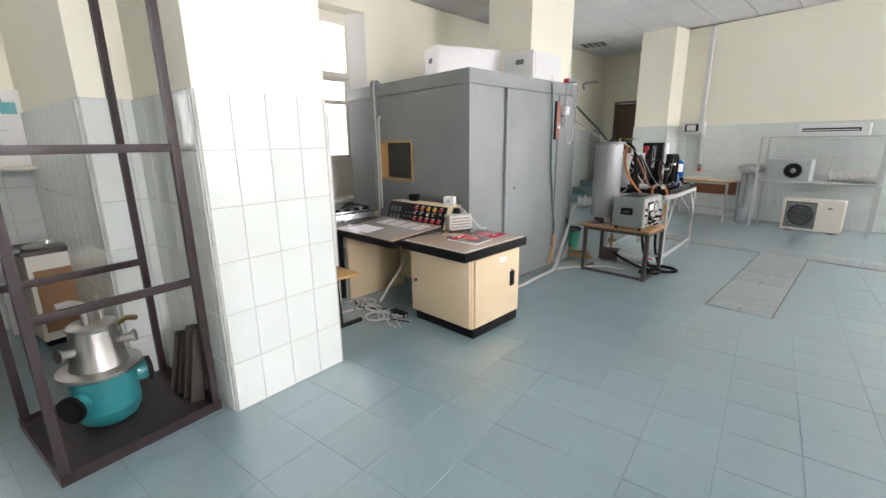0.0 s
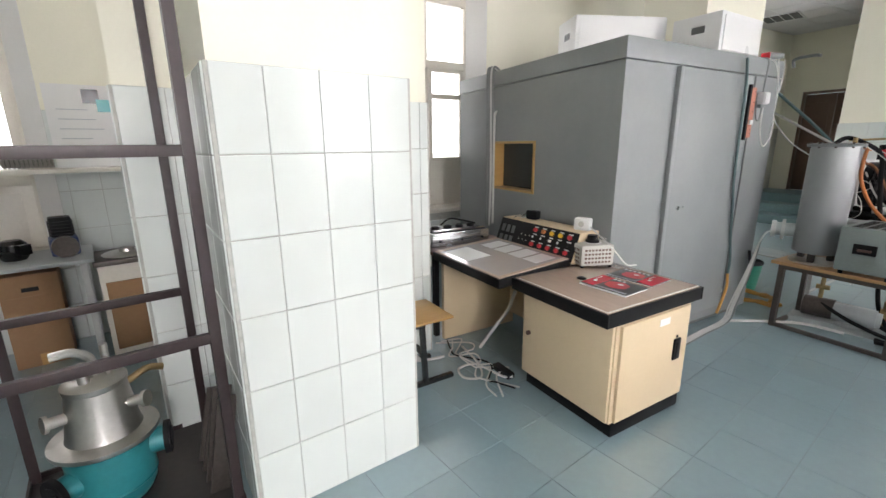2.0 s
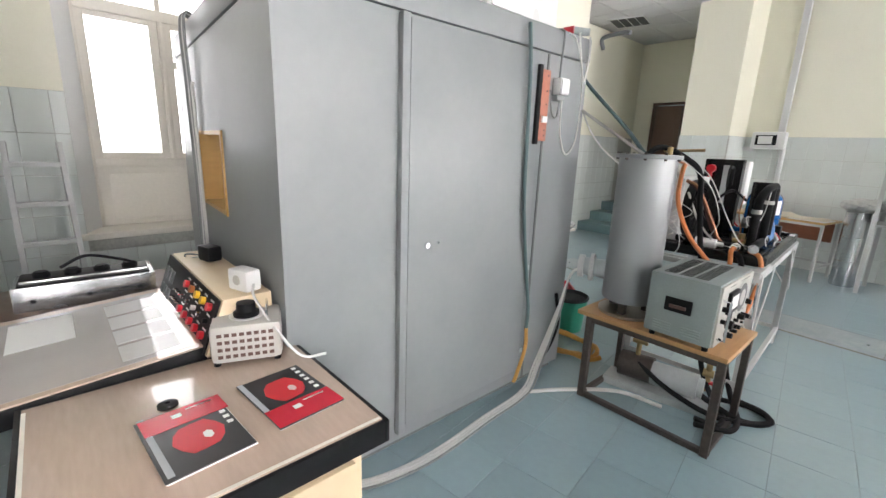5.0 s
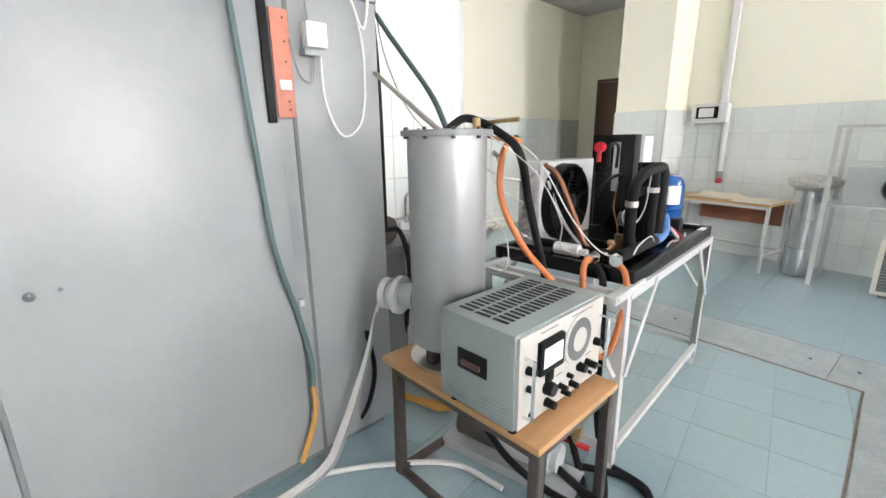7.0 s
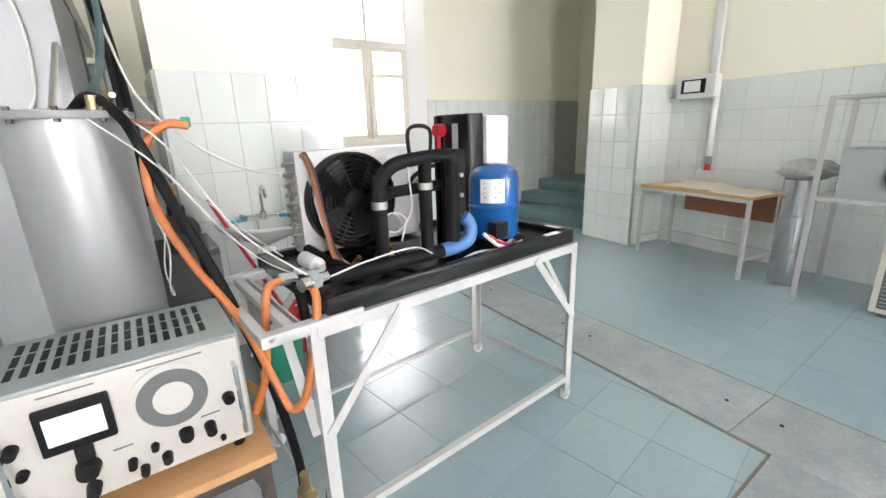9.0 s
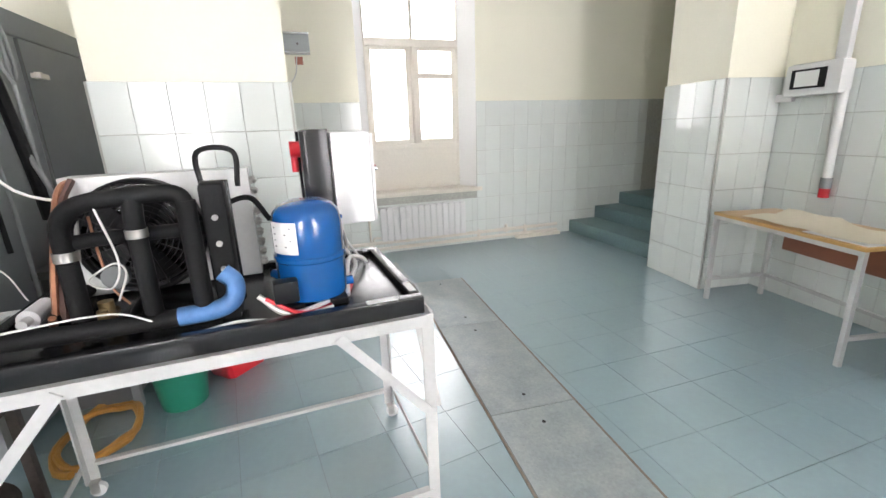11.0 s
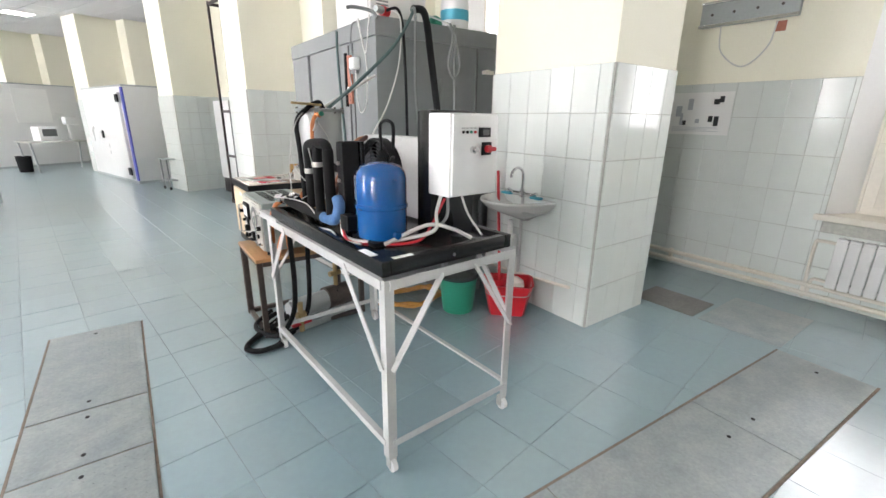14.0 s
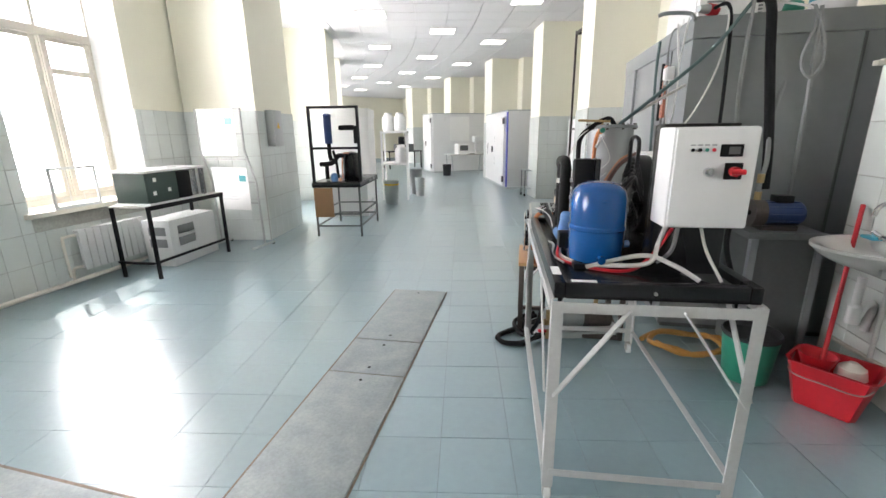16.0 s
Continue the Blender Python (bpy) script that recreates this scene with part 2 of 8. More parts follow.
def prism(bm, outline, z0, z1, bevel=0.0):
    """An upright prism over a convex outline of (x, y), counter-clockwise."""
    low = [bm.verts.new((x, y, z0)) for x, y in outline]
    high = [bm.verts.new((x, y, z1)) for x, y in outline]
    n = len(outline)
    bm.faces.new(low[::-1])
    bm.faces.new(high)
    for i in range(n):
        bm.faces.new((low[i], low[(i + 1) % n], high[(i + 1) % n], high[i]))
    if bevel:
        bmesh.ops.bevel(bm, geom=list({e for v in low + high for e in v.link_edges}), offset=bevel, segments=2, profile=0.6, affect="EDGES")
    return bm


def cyl(bm, p, q, r, r2=None, seg=16):
    p, q = Vector(p), Vector(q)
    m = Matrix.Translation((p + q) / 2) @ (q - p).to_track_quat("Z", "Y").to_matrix().to_4x4()
    bmesh.ops.create_cone(bm, cap_ends=True, segments=seg, radius1=r, radius2=r if r2 is None else r2, depth=(q - p).length, matrix=m)
    return bm


def lathe(bm, profile, at=(0, 0, 0), seg=28, m=None):
    """A turned shape: profile of (radius, height)."""
    rings = []
    for r, z in profile:
        ring = []
        for i in range(seg):
            a = 2 * math.pi * i / seg
            co = Vector((r * math.cos(a), r * math.sin(a), z))
            ring.append(bm.verts.new(Vector(at) + (m @ co if m is not None else co)))
        rings.append(ring)
    for a, b in zip(rings, rings[1:]):
        for i in range(seg):
            bm.faces.new((a[i], a[(i + 1) % seg], b[(i + 1) % seg], b[i]))
    bm.faces.new(rings[0][::-1])
    bm.faces.new(rings[-1])
    return bm


def curve_points(pts, steps=6):
    pts = [Vector(p) for p in pts]
    ext = [2 * pts[0] - pts[1], *pts, 2 * pts[-1] - pts[-2]]
    out = []
    for a, b, c, d in zip(ext, ext[1:], ext[2:], ext[3:]):
        for i in range(steps):
            t = i / steps
            out.append(0.5 * (2 * b + (c - a) * t + (2 * a - 5 * b + 4 * c - d) * t * t + (3 * b - a - 3 * c + d) * t ** 3))
    return out + [pts[-1]]


def tube(bm, pts, r, seg=8, steps=6):
    """A round hose or cable through the points; steps 1 keeps its corners."""
    line = curve_points(pts, steps) if steps > 1 else [Vector(p) for p in pts]
    up, rings = None, []
    for i, p in enumerate(line):
        way = (line[min(i + 1, len(line) - 1)] - line[max(i - 1, 0)]).normalized()
        if up is None:
            up = way.orthogonal().normalized()
        up = (up - way * up.dot(way)).normalized()
        side = way.cross(up)
        rings.append([bm.verts.new(p + r * (math.cos(2 * math.pi * k / seg) * up + math.sin(2 * math.pi * k / seg) * side)) for k in range(seg)])
    for a, b in zip(rings, rings[1:]):
        for k in range(seg):
            bm.faces.new((a[k], a[(k + 1) % seg], b[(k + 1) % seg], b[k]))
    bm.faces.new(rings[0][::-1])
    bm.faces.new(rings[-1])
    return bm


def bar(bm, p, q, w, d=None, bevel=0.0):
    """A straight square bar from p to q, w wide and d deep."""
    p, q = Vector(p), Vector(q)
    m = Matrix.Translation((p + q) / 2) @ (q - p).to_track_quat("Z", "Y").to_matrix().to_4x4()
    n = (q - p).length / 2
    return box(bm, -w / 2, -(d or w) / 2, -n, w / 2, (d or w) / 2, n, bevel, m)


def finish(bm, mat, smooth=True):
    me = bpy.data.meshes.new("mesh")
    bmesh.ops.recalc_face_normals(bm, faces=bm.faces)
    bm.to_mesh(me)
    bm.free()
    me.materials.append(mat)
    if smooth:
        me.polygons.foreach_set("use_smooth", [True] * len(me.polygons))
        me.set_sharp_from_angle(angle=radians(34))
    return me


def new_bm():
    return bmesh.new()


def part(name, bm, mat, parent, label=""):
    ob = new(name, finish(bm, mat))
    ob.parent = parent
    return tagged(ob, label)


def thing(name, label, category, x=0.0, y=0.0, z=0.0, turn=0.0, group="", kind=""):
    ob = new(name)
    ob.empty_display_size = 0.1
    ob.matrix_basis = pose(x, y, z, 0, 0, turn)
    return tagged(ob, label, category, group, kind)


def solid(name, bm, mat, label, category, x=0.0, y=0.0, z=0.0, turn=0.0, group="", kind=""):
    ob = new(name, finish(bm, mat))
    ob.matrix_basis = pose(x, y, z, 0, 0, turn)
    return tagged(ob, label, category, group, kind)


def bx(*a, **k):
    return box(new_bm(), *a, **k)


def cy(*a, **k):
    return cyl(new_bm(), *a, **k)


def tb(*a, **k):
    return tube(new_bm(), *a, **k)


# the hall is bent: its axis runs along y at y = 5.5 and turns towards +x further south
BEND_X, BEND_Y = 28.0, 5.5


def arc(angle, d):
    """The place at that many degrees round the bend, d metres to the east of the line x = 0."""
    r, a = BEND_X - d, radians(angle)
    return BEND_X - r * math.cos(a), BEND_Y - r * math.sin(a)


TILE_W, TILE_H, TILE_TOP = 0.20, 0.30, 1.81
tile_meshes = {}


def tile_mesh(w, h, mat, depth=0.007, chamfer=0.0025):
    key = (round(w, 3), round(h, 3), mat.name, depth)
    if key not in tile_meshes:
        a, c = depth, chamfer
        rows = [(0, 0, 0), (0, 0, a - c), (c, c, a)]
        verts = []
        for inset, _, z in rows:
            verts += [(inset, inset, z), (w - inset, inset, z), (w - inset, h - inset, z), (inset, h - inset, z)]
        faces = [(8, 9, 10, 11)]
        for k in (0, 4):
            faces += [(k + i, k + (i + 1) % 4, k + 4 + (i + 1) % 4, k + 4 + i) for i in range(4)]
        me = bpy.data.meshes.new("tile")
        me.from_pydata(verts, [], faces)
        me.materials.append(mat)
        tile_meshes[key] = me
    return tile_meshes[key]


tile_random = random.Random(7)


def tile_face(parent, x, y, turn, width, z0=0.0, top=TILE_TOP, skip=None, joined=False, cuts=(), shift=0.0):
    """Wall tiles over a face that starts at (x, y) on the floor and runs width metres at that angle; the face looks to the right of the run."""
    a = radians(turn)
    u, n = Vector((math.cos(a), math.sin(a), 0)), Vector((math.sin(a), -math.cos(a), 0))
    gap, rise, verts, faces = 0.0012, 0.0019, [], []
    edges = [max(0.0, i * TILE_W - shift) for i in range(int((width + shift) / TILE_W) + 1)]
    if width - edges[-1] > 0.03:
        edges.append(width)
    else:
        edges[-1] = width
    edges = sorted({e for e in edges if all(abs(e - c) > 0.03 for c in cuts)} | {c for c in cuts if 0 < c < width})
    rows = int(round((top - z0) / TILE_H))
    for j in range(rows):
        low, high = z0 + j * (top - z0) / rows, z0 + (j + 1) * (top - z0) / rows
        for s, e in zip(edges, edges[1:]):
            if skip and skip((s + e) / 2, (low + high) / 2):
                continue
            me = tile_mesh(e - s - 2 * gap, high - low - 2 * rise, TILE)
            lean = 0.0022 * tile_random.uniform(-1, 1)
            m = Matrix((
                (u.x, 0, n.x, x + u.x * (s + gap)),
                (u.y, 0, n.y, y + u.y * (s + gap)),
                (0, 1, 0, low + rise),
                (0, 0, 0, 1)))
            m = m @ pose(0, 0, 0, lean * 60, lean * 40, 0)
            if joined:
                k = len(verts)
                verts += [m @ v.co for v in me.vertices]
                faces += [[k + i for i in p.vertices] for p in me.polygons]
            else:
                ob = new("tile", me)
                ob.parent = parent
                ob.matrix_parent_inverse = parent.matrix_basis.inverted()
                ob.matrix_basis = m
    if joined and verts:
        me = bpy.data.meshes.new("tiles")
        me.from_pydata(verts, [], faces)
        me.materials.append(TILE)
        ob = tagged(new("tiles", me), kind="stuff")
        ob.parent = parent
        ob.matrix_parent_inverse = parent.matrix_basis.inverted()


def structure(name, bm, mat, label, category):
    return solid(name, bm, mat, label, category, kind="structure")


# ---- structure ----
CEIL_Z = 3.70


def seg_frame(x0, y0, turn):
    return pose(x0, y0, 0, 0, 0, turn)


def wall_piece(name, x0, y0, turn, length, thick, label, openings=(), height=CEIL_Z):
    """A wall that starts at (x0, y0) and runs at that angle; the room lies to the right of the run. Openings: (s0, s1, z0, z1)."""
    bm, s = new_bm(), 0.0
    for s0, s1, z0, z1 in openings:
        box(bm, s, 0, 0, s0, thick, height)
        if z0 > 0.01:
            box(bm, s0, 0, 0, s1, thick, z0)
        if z1 < height - 0.01:
            box(bm, s0, 0, z1, s1, thick, height)
        s = s1
    box(bm, s, 0, 0, length, thick, height)
    ob = structure(name, bm, PAINT, label, "wall")
    ob.matrix_basis = seg_frame(x0, y0, turn)
    return ob


def wall_tiles(wall, x0, y0, turn, length, skip=None, joined=False, start=0.0, cuts=()):
    """A bed of joint mortar with the tiles on it."""
    a = radians(turn)
    u, n = Vector((math.cos(a), math.sin(a), 0)), Vector((math.sin(a), -math.cos(a), 0))
    p = Vector((x0, y0, 0)) + u * start + n * 0.012
    tile_face(wall, p.x, p.y, turn, length - start, skip=skip and (lambda s, z: skip(s + start, z)), joined=joined, cuts=[c - start for c in cuts])


def mortar(wall, spans):
    """Thin beds behind the tiles, in the wall's own frame: (s0, s1, z0, z1)."""
    bm = new_bm()
    for s0, s1, z0, z1 in spans:
        box(bm, s0, -0.013, z0, s1, -0.001, z1)
    part("mortar", bm, GROUT, wall)


window_count = [0]


def window(x0, y0, turn, s0, s1, z0=0.74, z1=3.35, deep=0.30, outer=0.45, group="tall windows", low_panel=True, watts=60.0, bright=True):
    """A tall double casement in a wall's opening, with a panel under it, transoms and a small vent."""
    window_count[0] += 1
    w = thing("window_%d" % window_count[0], "tall old white-painted wooden casement window over a sill", "window", kind="structure", group=group)
    w.matrix_basis = seg_frame(x0, y0, turn)
    mid, f = (s0 + s1) / 2, 0.15
    zg, zt, zv = z0 + (0.58 if low_panel else 0.09), z0 + 1.72, z0 + 1.36
    bm = new_bm()
    for a, b in ((s0, s0 + f), (s1 - f, s1)):
        box(bm, a, deep - 0.03, z0, b, deep + 0.06, z1, 0.006)
    box(bm, s0 + f, deep - 0.03, z1 - f, s1 - f, deep + 0.06, z1, 0.006)
    box(bm, s0 + f, deep - 0.03, zg - 0.07, s1 - f, deep + 0.06, zg, 0.006)
    box(bm, s0 + f, deep - 0.04, zt, s1 - f, deep + 0.06, zt + 0.09, 0.008)
    part("window_frame", bm, WHITE_OLD, w)
    bm = new_bm()
    box(bm, mid - 0.022, deep - 0.045, zg, mid + 0.022, deep + 0.03, zt, 0.008)
    box(bm, mid - 0.012, deep - 0.06, zg, mid + 0.012, deep - 0.045, zt, 0.004)
    part("mullion", bm, WHITE_OLD, w)
    if low_panel:
        bm = new_bm()
        box(bm, s0 + f, deep - 0.01, z0 - 0.002, s1 - f, deep + 0.02, zg - 0.07)
        box(bm, s0 + f + 0.08, deep - 0.018, z0 + 0.06, s1 - f - 0.08, deep - 0.01, zg - 0.13, 0.004)
        part("panel", bm, WHITE_OLD, w)
    for a, b in ((s0 + f, mid - 0.022), (mid + 0.022, s1 - f)):
        bm = new_bm()
        for c, d in ((a, a + 0.06), (b - 0.06, b)):
            box(bm, c, deep - 0.02, zg, d, deep + 0.02, zt, 0.004)
        for c, d in ((zg, zg + 0.05), (zv, zv + 0.06), (zt - 0.04, zt))[:: 1 if a > mid else 2]:
            box(bm, a + 0.06, deep - 0.02, c, b - 0.06, deep + 0.02, d, 0.004)
        leaf = part("casement", bm, WHITE_OLD, w)
        bm = new_bm()
        box(bm, a + 0.06, deep, zg + 0.05, b - 0.06, deep + 0.004, zv if a > mid else zt - 0.04)
        if a > mid:
            box(bm, a + 0.06, deep, zv + 0.06, b - 0.06, deep + 0.004, zt - 0.04)
        pane = part("pane", bm, GLASS, leaf)
        pane.visible_shadow = False
    bm = bx(s0 + f, deep, zt + 0.09, s1 - f, deep + 0.004, z1 - f)
    part("pane", bm, GLASS, w).visible_shadow = False
    part("bar", bx(mid - 0.02, deep - 0.02, zt + 0.09, mid + 0.02, deep + 0.02, z1 - f, 0.004), WHITE_OLD, w)
    bm = bx(s0 - 0.06, -0.06, z0 - 0.04, s1 + 0.06, deep - 0.012, z0 + 0.008, 0.006)
    part("window_sill", bm, WHITE_OLD, w)
    bm = new_bm()
    for a, sign in ((s0, 1), (s1, -1)):
        prism(bm, [(a, 0.0), (a + sign * 0.13, deep - 0.031), (a, deep - 0.031)][::sign], z0 + 0.009, z1)
    part("reveal", bm, WHITE_WALL, w)
    m = seg_frame(x0, y0, turn)
    p = m @ Vector((mid, deep + 0.12, (zg + z1) / 2))
    if watts:
        window_lamp(p.x, p.y, p.z, s1 - s0 - 0.2, z1 - zg - 0.2, turn - 90, watts)
    if bright:
        back = structure("backdrop", bx(s0 - 4.0, 5.0, -1.0, s1 + 4.0, 5.1, 7.0), SKY_GLOW, "bright overcast haze outside the window", "backdrop")
        back.matrix_basis = m
    return w


# floor: a bed of joint mortar under the tiles, reaching through the whole bent hall
bm = new_bm()
outline = [arc(a, -7.0) for a in range(55, -12, -3)]
outline += [(-8.0, 13.5), (5.0, 13.5), *[arc(a, 5.0) for a in range(-1, 57, 3)]]
bm.faces.new([bm.verts.new((x, y, -0.004)) for x, y in outline[::-1]])
lower = bmesh.ops.extrude_face_region(bm, geom=list(bm.faces))
for v in lower["geom"]:
    if isinstance(v, bmesh.types.BMVert):
        v.co.z -= 0.1
floor = structure("floor", bm, FLOOR_GROUT, "teal-grey square floor tiles with worn pale joints", "floor")

# west wall: one straight piece for each bay of the bend
west = []
for k, (south, north_end, mid) in enumerate(((-0.9, None, None), (7.6, -0.9, 3.4), (16.2, 7.6, 10.95), (24.8, 16.2, 20.5), (33.4, 24.8, 29.1), (42.0, 33.4, 37.7), (50.6, 42.0, 46.3))):
    a = arc(south, -4.9)
    b = arc(north_end, -4.9) if k else (-4.9, 12.3)
    run = math.degrees(math.atan2(b[1] - a[1], b[0] - a[0]))
    span = math.dist(a, b)
    m = math.dist(a, arc(mid, -4.9)) if k else 8.17 - a[1]
    o = (m - 0.72, m + 0.72, 0.74, 3.35)
    wall = wall_piece("wall_west_%d" % (k + 1), *a, run, span, 0.45, "painted pale yellow wall with mint tiles below", [o])
    mortar(wall, [(0, o[0], 0, TILE_TOP), (o[1], span, 0, TILE_TOP), (o[0], o[1], 0, 0.69)])
    west.append((wall, a, run, span, o))
    window(*a, run, o[0], o[1], watts=(28 if k == 0 else 14 if k == 1 else 5 if k == 2 else 8), bright=k < 3)

# north wall with its corner pier, and the stair recess beyond it
NORTH_Y, NORTH_TURN = 10.60, -6.0
PIER_FRAME = pose(-3.15, 10.14, 0, 0, 0, -7)
north = wall_piece("wall_north", -2.45, NORTH_Y, NORTH_TURN, 6.4, 0.35, "painted pale yellow wall with mint tiles below")
mortar(north, [(0, 6.1, 0, TILE_TOP)])
bm = bx(0, 0, 0, 0.70, 2.1, CEIL_Z)
pier = structure("pier_1", bm, PAINT, "square pier, mint tiles below and pale paint above", "pier")
pier.matrix_basis = PIER_FRAME
part("mortar", bx(-0.012, -0.012, 0, 0.712, 0.60, TILE_TOP), GROUT, pier)
bm = new_bm()
box(bm, -5.4, 12.2, 0.5, -4.55, 12.5, CEIL_Z)
box(bm, -3.40, 12.2, 0.5, -3.15, 12.5, CEIL_Z)
box(bm, -4.55, 12.2, 2.54, -3.40, 12.5, CEIL_Z)
box(bm, -5.4, 12.2, 0, -3.15, 12.5, 0.5)
structure("wall_stair_end", bm, PAINT, "pale yellow wall above the steps", "wall")
door = thing("door_1", "dark brown wooden double door at the top of the steps", "door", -3.97, 12.25, 0.505, kind="structure")
part("door_frame", box(box(bx(-0.57, -0.06, 0, -0.52, 0.06, 2.03), 0.52, -0.06, 0, 0.57, 0.06, 2.03), -0.52, -0.06, 1.98, 0.52, 0.06, 2.03), WOOD_BROWN, door)
for a, b in ((-0.515, -0.005), (0.005, 0.515)):
    bm = bx(a, -0.02, 0.01, b, 0.025, 1.97, 0.004)
    for z0, z1 in ((0.15, 0.85), (1.0, 1.8)):
        box(bm, a + 0.09, -0.03, z0, b - 0.09, -0.02, z1, 0.005)
    leaf = part("door_leaf", bm, WOOD_BROWN, door)
part("door_handle", cyl(cyl(new_bm(), (-0.06, -0.02, 1.0), (-0.06, -0.07, 1.0), 0.009), (-0.06, -0.07, 1.0), (-0.16, -0.07, 1.0), 0.008), CHROME, leaf)
steps = thing("stairs", "three dark teal painted concrete steps to a landing", "stairs", 0, 0, 0, kind="structure")
for i, y in enumerate((10.33, 10.76, 11.18)):
    bm = bx(-4.88, y, 0.17 * i, -3.165, 12.2, 0.17 * (i + 1), 0.008)
    part("step", bm, STEP, steps)
lintel = structure("beam_1", bx(-5.3, 12.45, 3.6, -3.0, 12.6, CEIL_Z), PAINT, "plain pale beam at the wall's end", "beam")

# east wall: bays between piers, windows towards the sun
east = []
for k, (north_end, south, mid) in enumerate(((None, 7.0, None), (7.0, 15.8, 11.6), (15.8, 24.4, 20.2), (24.4, 33.0, 28.8), (33.0, 41.6, 37.4), (41.6, 50.2, 46.0))):
    a = arc(north_end, 3.62) if k else (3.62, 11.0)
    b = arc(south, 3.62)
    run = math.degrees(math.atan2(b[1] - a[1], b[0] - a[0]))
    span = math.dist(a, b)
    if k:
        m = math.dist(a, arc(mid, 3.62))
        o = [(m - 0.75, m + 0.75, 0.78, 3.35)]
    else:
        o = [(1.2, 2.7, 0.78, 3.35), (5.66, 7.07, 0.78, 3.35)]
    wall = wall_piece("wall_east_%d" % (k + 1), *a, run, span, 0.45, "painted pale yellow wall with mint tiles below", o)
    beds, s = [], 0.0
    for w in o:
        beds += [(s, w[0], 0, TILE_TOP), (w[0], w[1], 0, 0.73)]
        s = w[1]
        window(*a, run, w[0], w[1], z0=0.78, low_panel=False, watts=(125 if w[0] < 2 else 180) if k == 0 else 230 if k == 1 else 130, bright=True)
    mortar(wall, beds + [(s, span, 0, TILE_TOP)])
    east.append((wall, a, run, span, o))

# hall ends and ceiling
a, b = arc(50.4, -5.2), arc(50.4, 3.9)
wall_piece("wall_south", *b, math.degrees(math.atan2(a[1] - b[1], a[0] - b[0])), math.dist(a, b), 0.3, "pale plain end wall of the long hall")
bm = new_bm()
bm.faces.new([bm.verts.new((x, y, CEIL_Z + 0.03)) for x, y in outline])
ring = bmesh.ops.extrude_face_region(bm, geom=list(bm.faces))
for v in ring["geom"]:
    if isinstance(v, bmesh.types.BMVert):
        v.co.z += 0.1
for a10 in range(0, 500, 12):
    for j in range(14):
        a, b, d0 = a10 / 10, a10 / 10 + 1.2, -4.85 + 0.61 * j
        vs = [bm.verts.new((*arc(p, q), CEIL_Z + 0.004)) for p, q in ((a + 0.012, d0 + 0.008), (b - 0.012, d0 + 0.008), (b - 0.012, d0 + 0.602), (a + 0.012, d0 + 0.602))]
        vt = [bm.verts.new((v.co.x, v.co.y, CEIL_Z + 0.03)) for v in vs]
        bm.faces.new(vs)
        for i in range(4):
            bm.faces.new((vs[i], vt[i], vt[(i + 1) % 4], vs[(i + 1) % 4]))
for i in range(12):
    for j in range(14):
        x0, y0 = -4.85 + 0.61 * j, 5.5 + 0.61 * i
        if y0 > 10.0 and x0 > -3.6:
            continue
        vs = [bm.verts.new((x, y, CEIL_Z + 0.004)) for x, y in ((x0 + 0.008, y0 + 0.008), (x0 + 0.602, y0 + 0.008), (x0 + 0.602, y0 + 0.602), (x0 + 0.008, y0 + 0.602))]
        vt = [bm.verts.new((v.co.x, v.co.y, CEIL_Z + 0.03)) for v in vs]
        bm.faces.new(vs)
        for q in range(4):
            bm.faces.new((vs[q], vt[q], vt[(q + 1) % 4], vs[(q + 1) % 4]))
ceiling = structure("ceiling", bm, CEIL, "white suspended ceiling of square panels", "ceiling")


# ---- columns ----
def column(name, x, y, turn, w, d, label, back=None):
    """A column whose front face starts at (x, y), runs w metres at that angle and goes d metres back. back: a wider pier behind it (from, to, depth)."""
    bm = bx(0, 0, 0, w, d, CEIL_Z)
    if back:
        box(bm, back[0], d, 0, back[1], d + back[2], CEIL_Z)
    ob = structure(name, bm, PAINT, label, "column")
    ob.matrix_basis = seg_frame(x, y, turn)
    bm = new_bm()
    box(bm, -0.012, -0.012, 0, w + 0.012, d, TILE_TOP)
    if back:
        box(bm, back[0] - 0.012, d - 0.012, 0, back[1] + 0.012, d + back[2], TILE_TOP)
    part("mortar", bm, GROUT, ob)
    return ob


def column_tiles(ob, w, d, sides, back=None, joined=False, shift=0.0):
    m = ob.matrix_basis
    turn = math.degrees(math.atan2(m[1][0], m[0][0]))
    faces = {"front": ((0, -0.012), 0, w), "end": ((w + 0.012, 0), 90, d), "start": ((-0.012, d), -90, d), "back": ((w, d + 0.012), 180, w)}
    if back:
        faces["back_a"] = ((back[0], d - 0.012), 0, -back[0])
        faces["back_b"] = ((w, d - 0.012), 0, back[1] - w)
        faces["back_end"] = ((back[1] + 0.012, d), 90, back[2])
        faces["back_start"] = ((back[0] - 0.012, d + back[2]), -90, back[2])
    for s in sides:
        (px, py), da, length = faces[s]
        p = m @ Vector((px, py, 0))
        tile_face(ob, p.x, p.y, turn + da, length, joined=joined, shift=shift if s == "front" else 0.0)


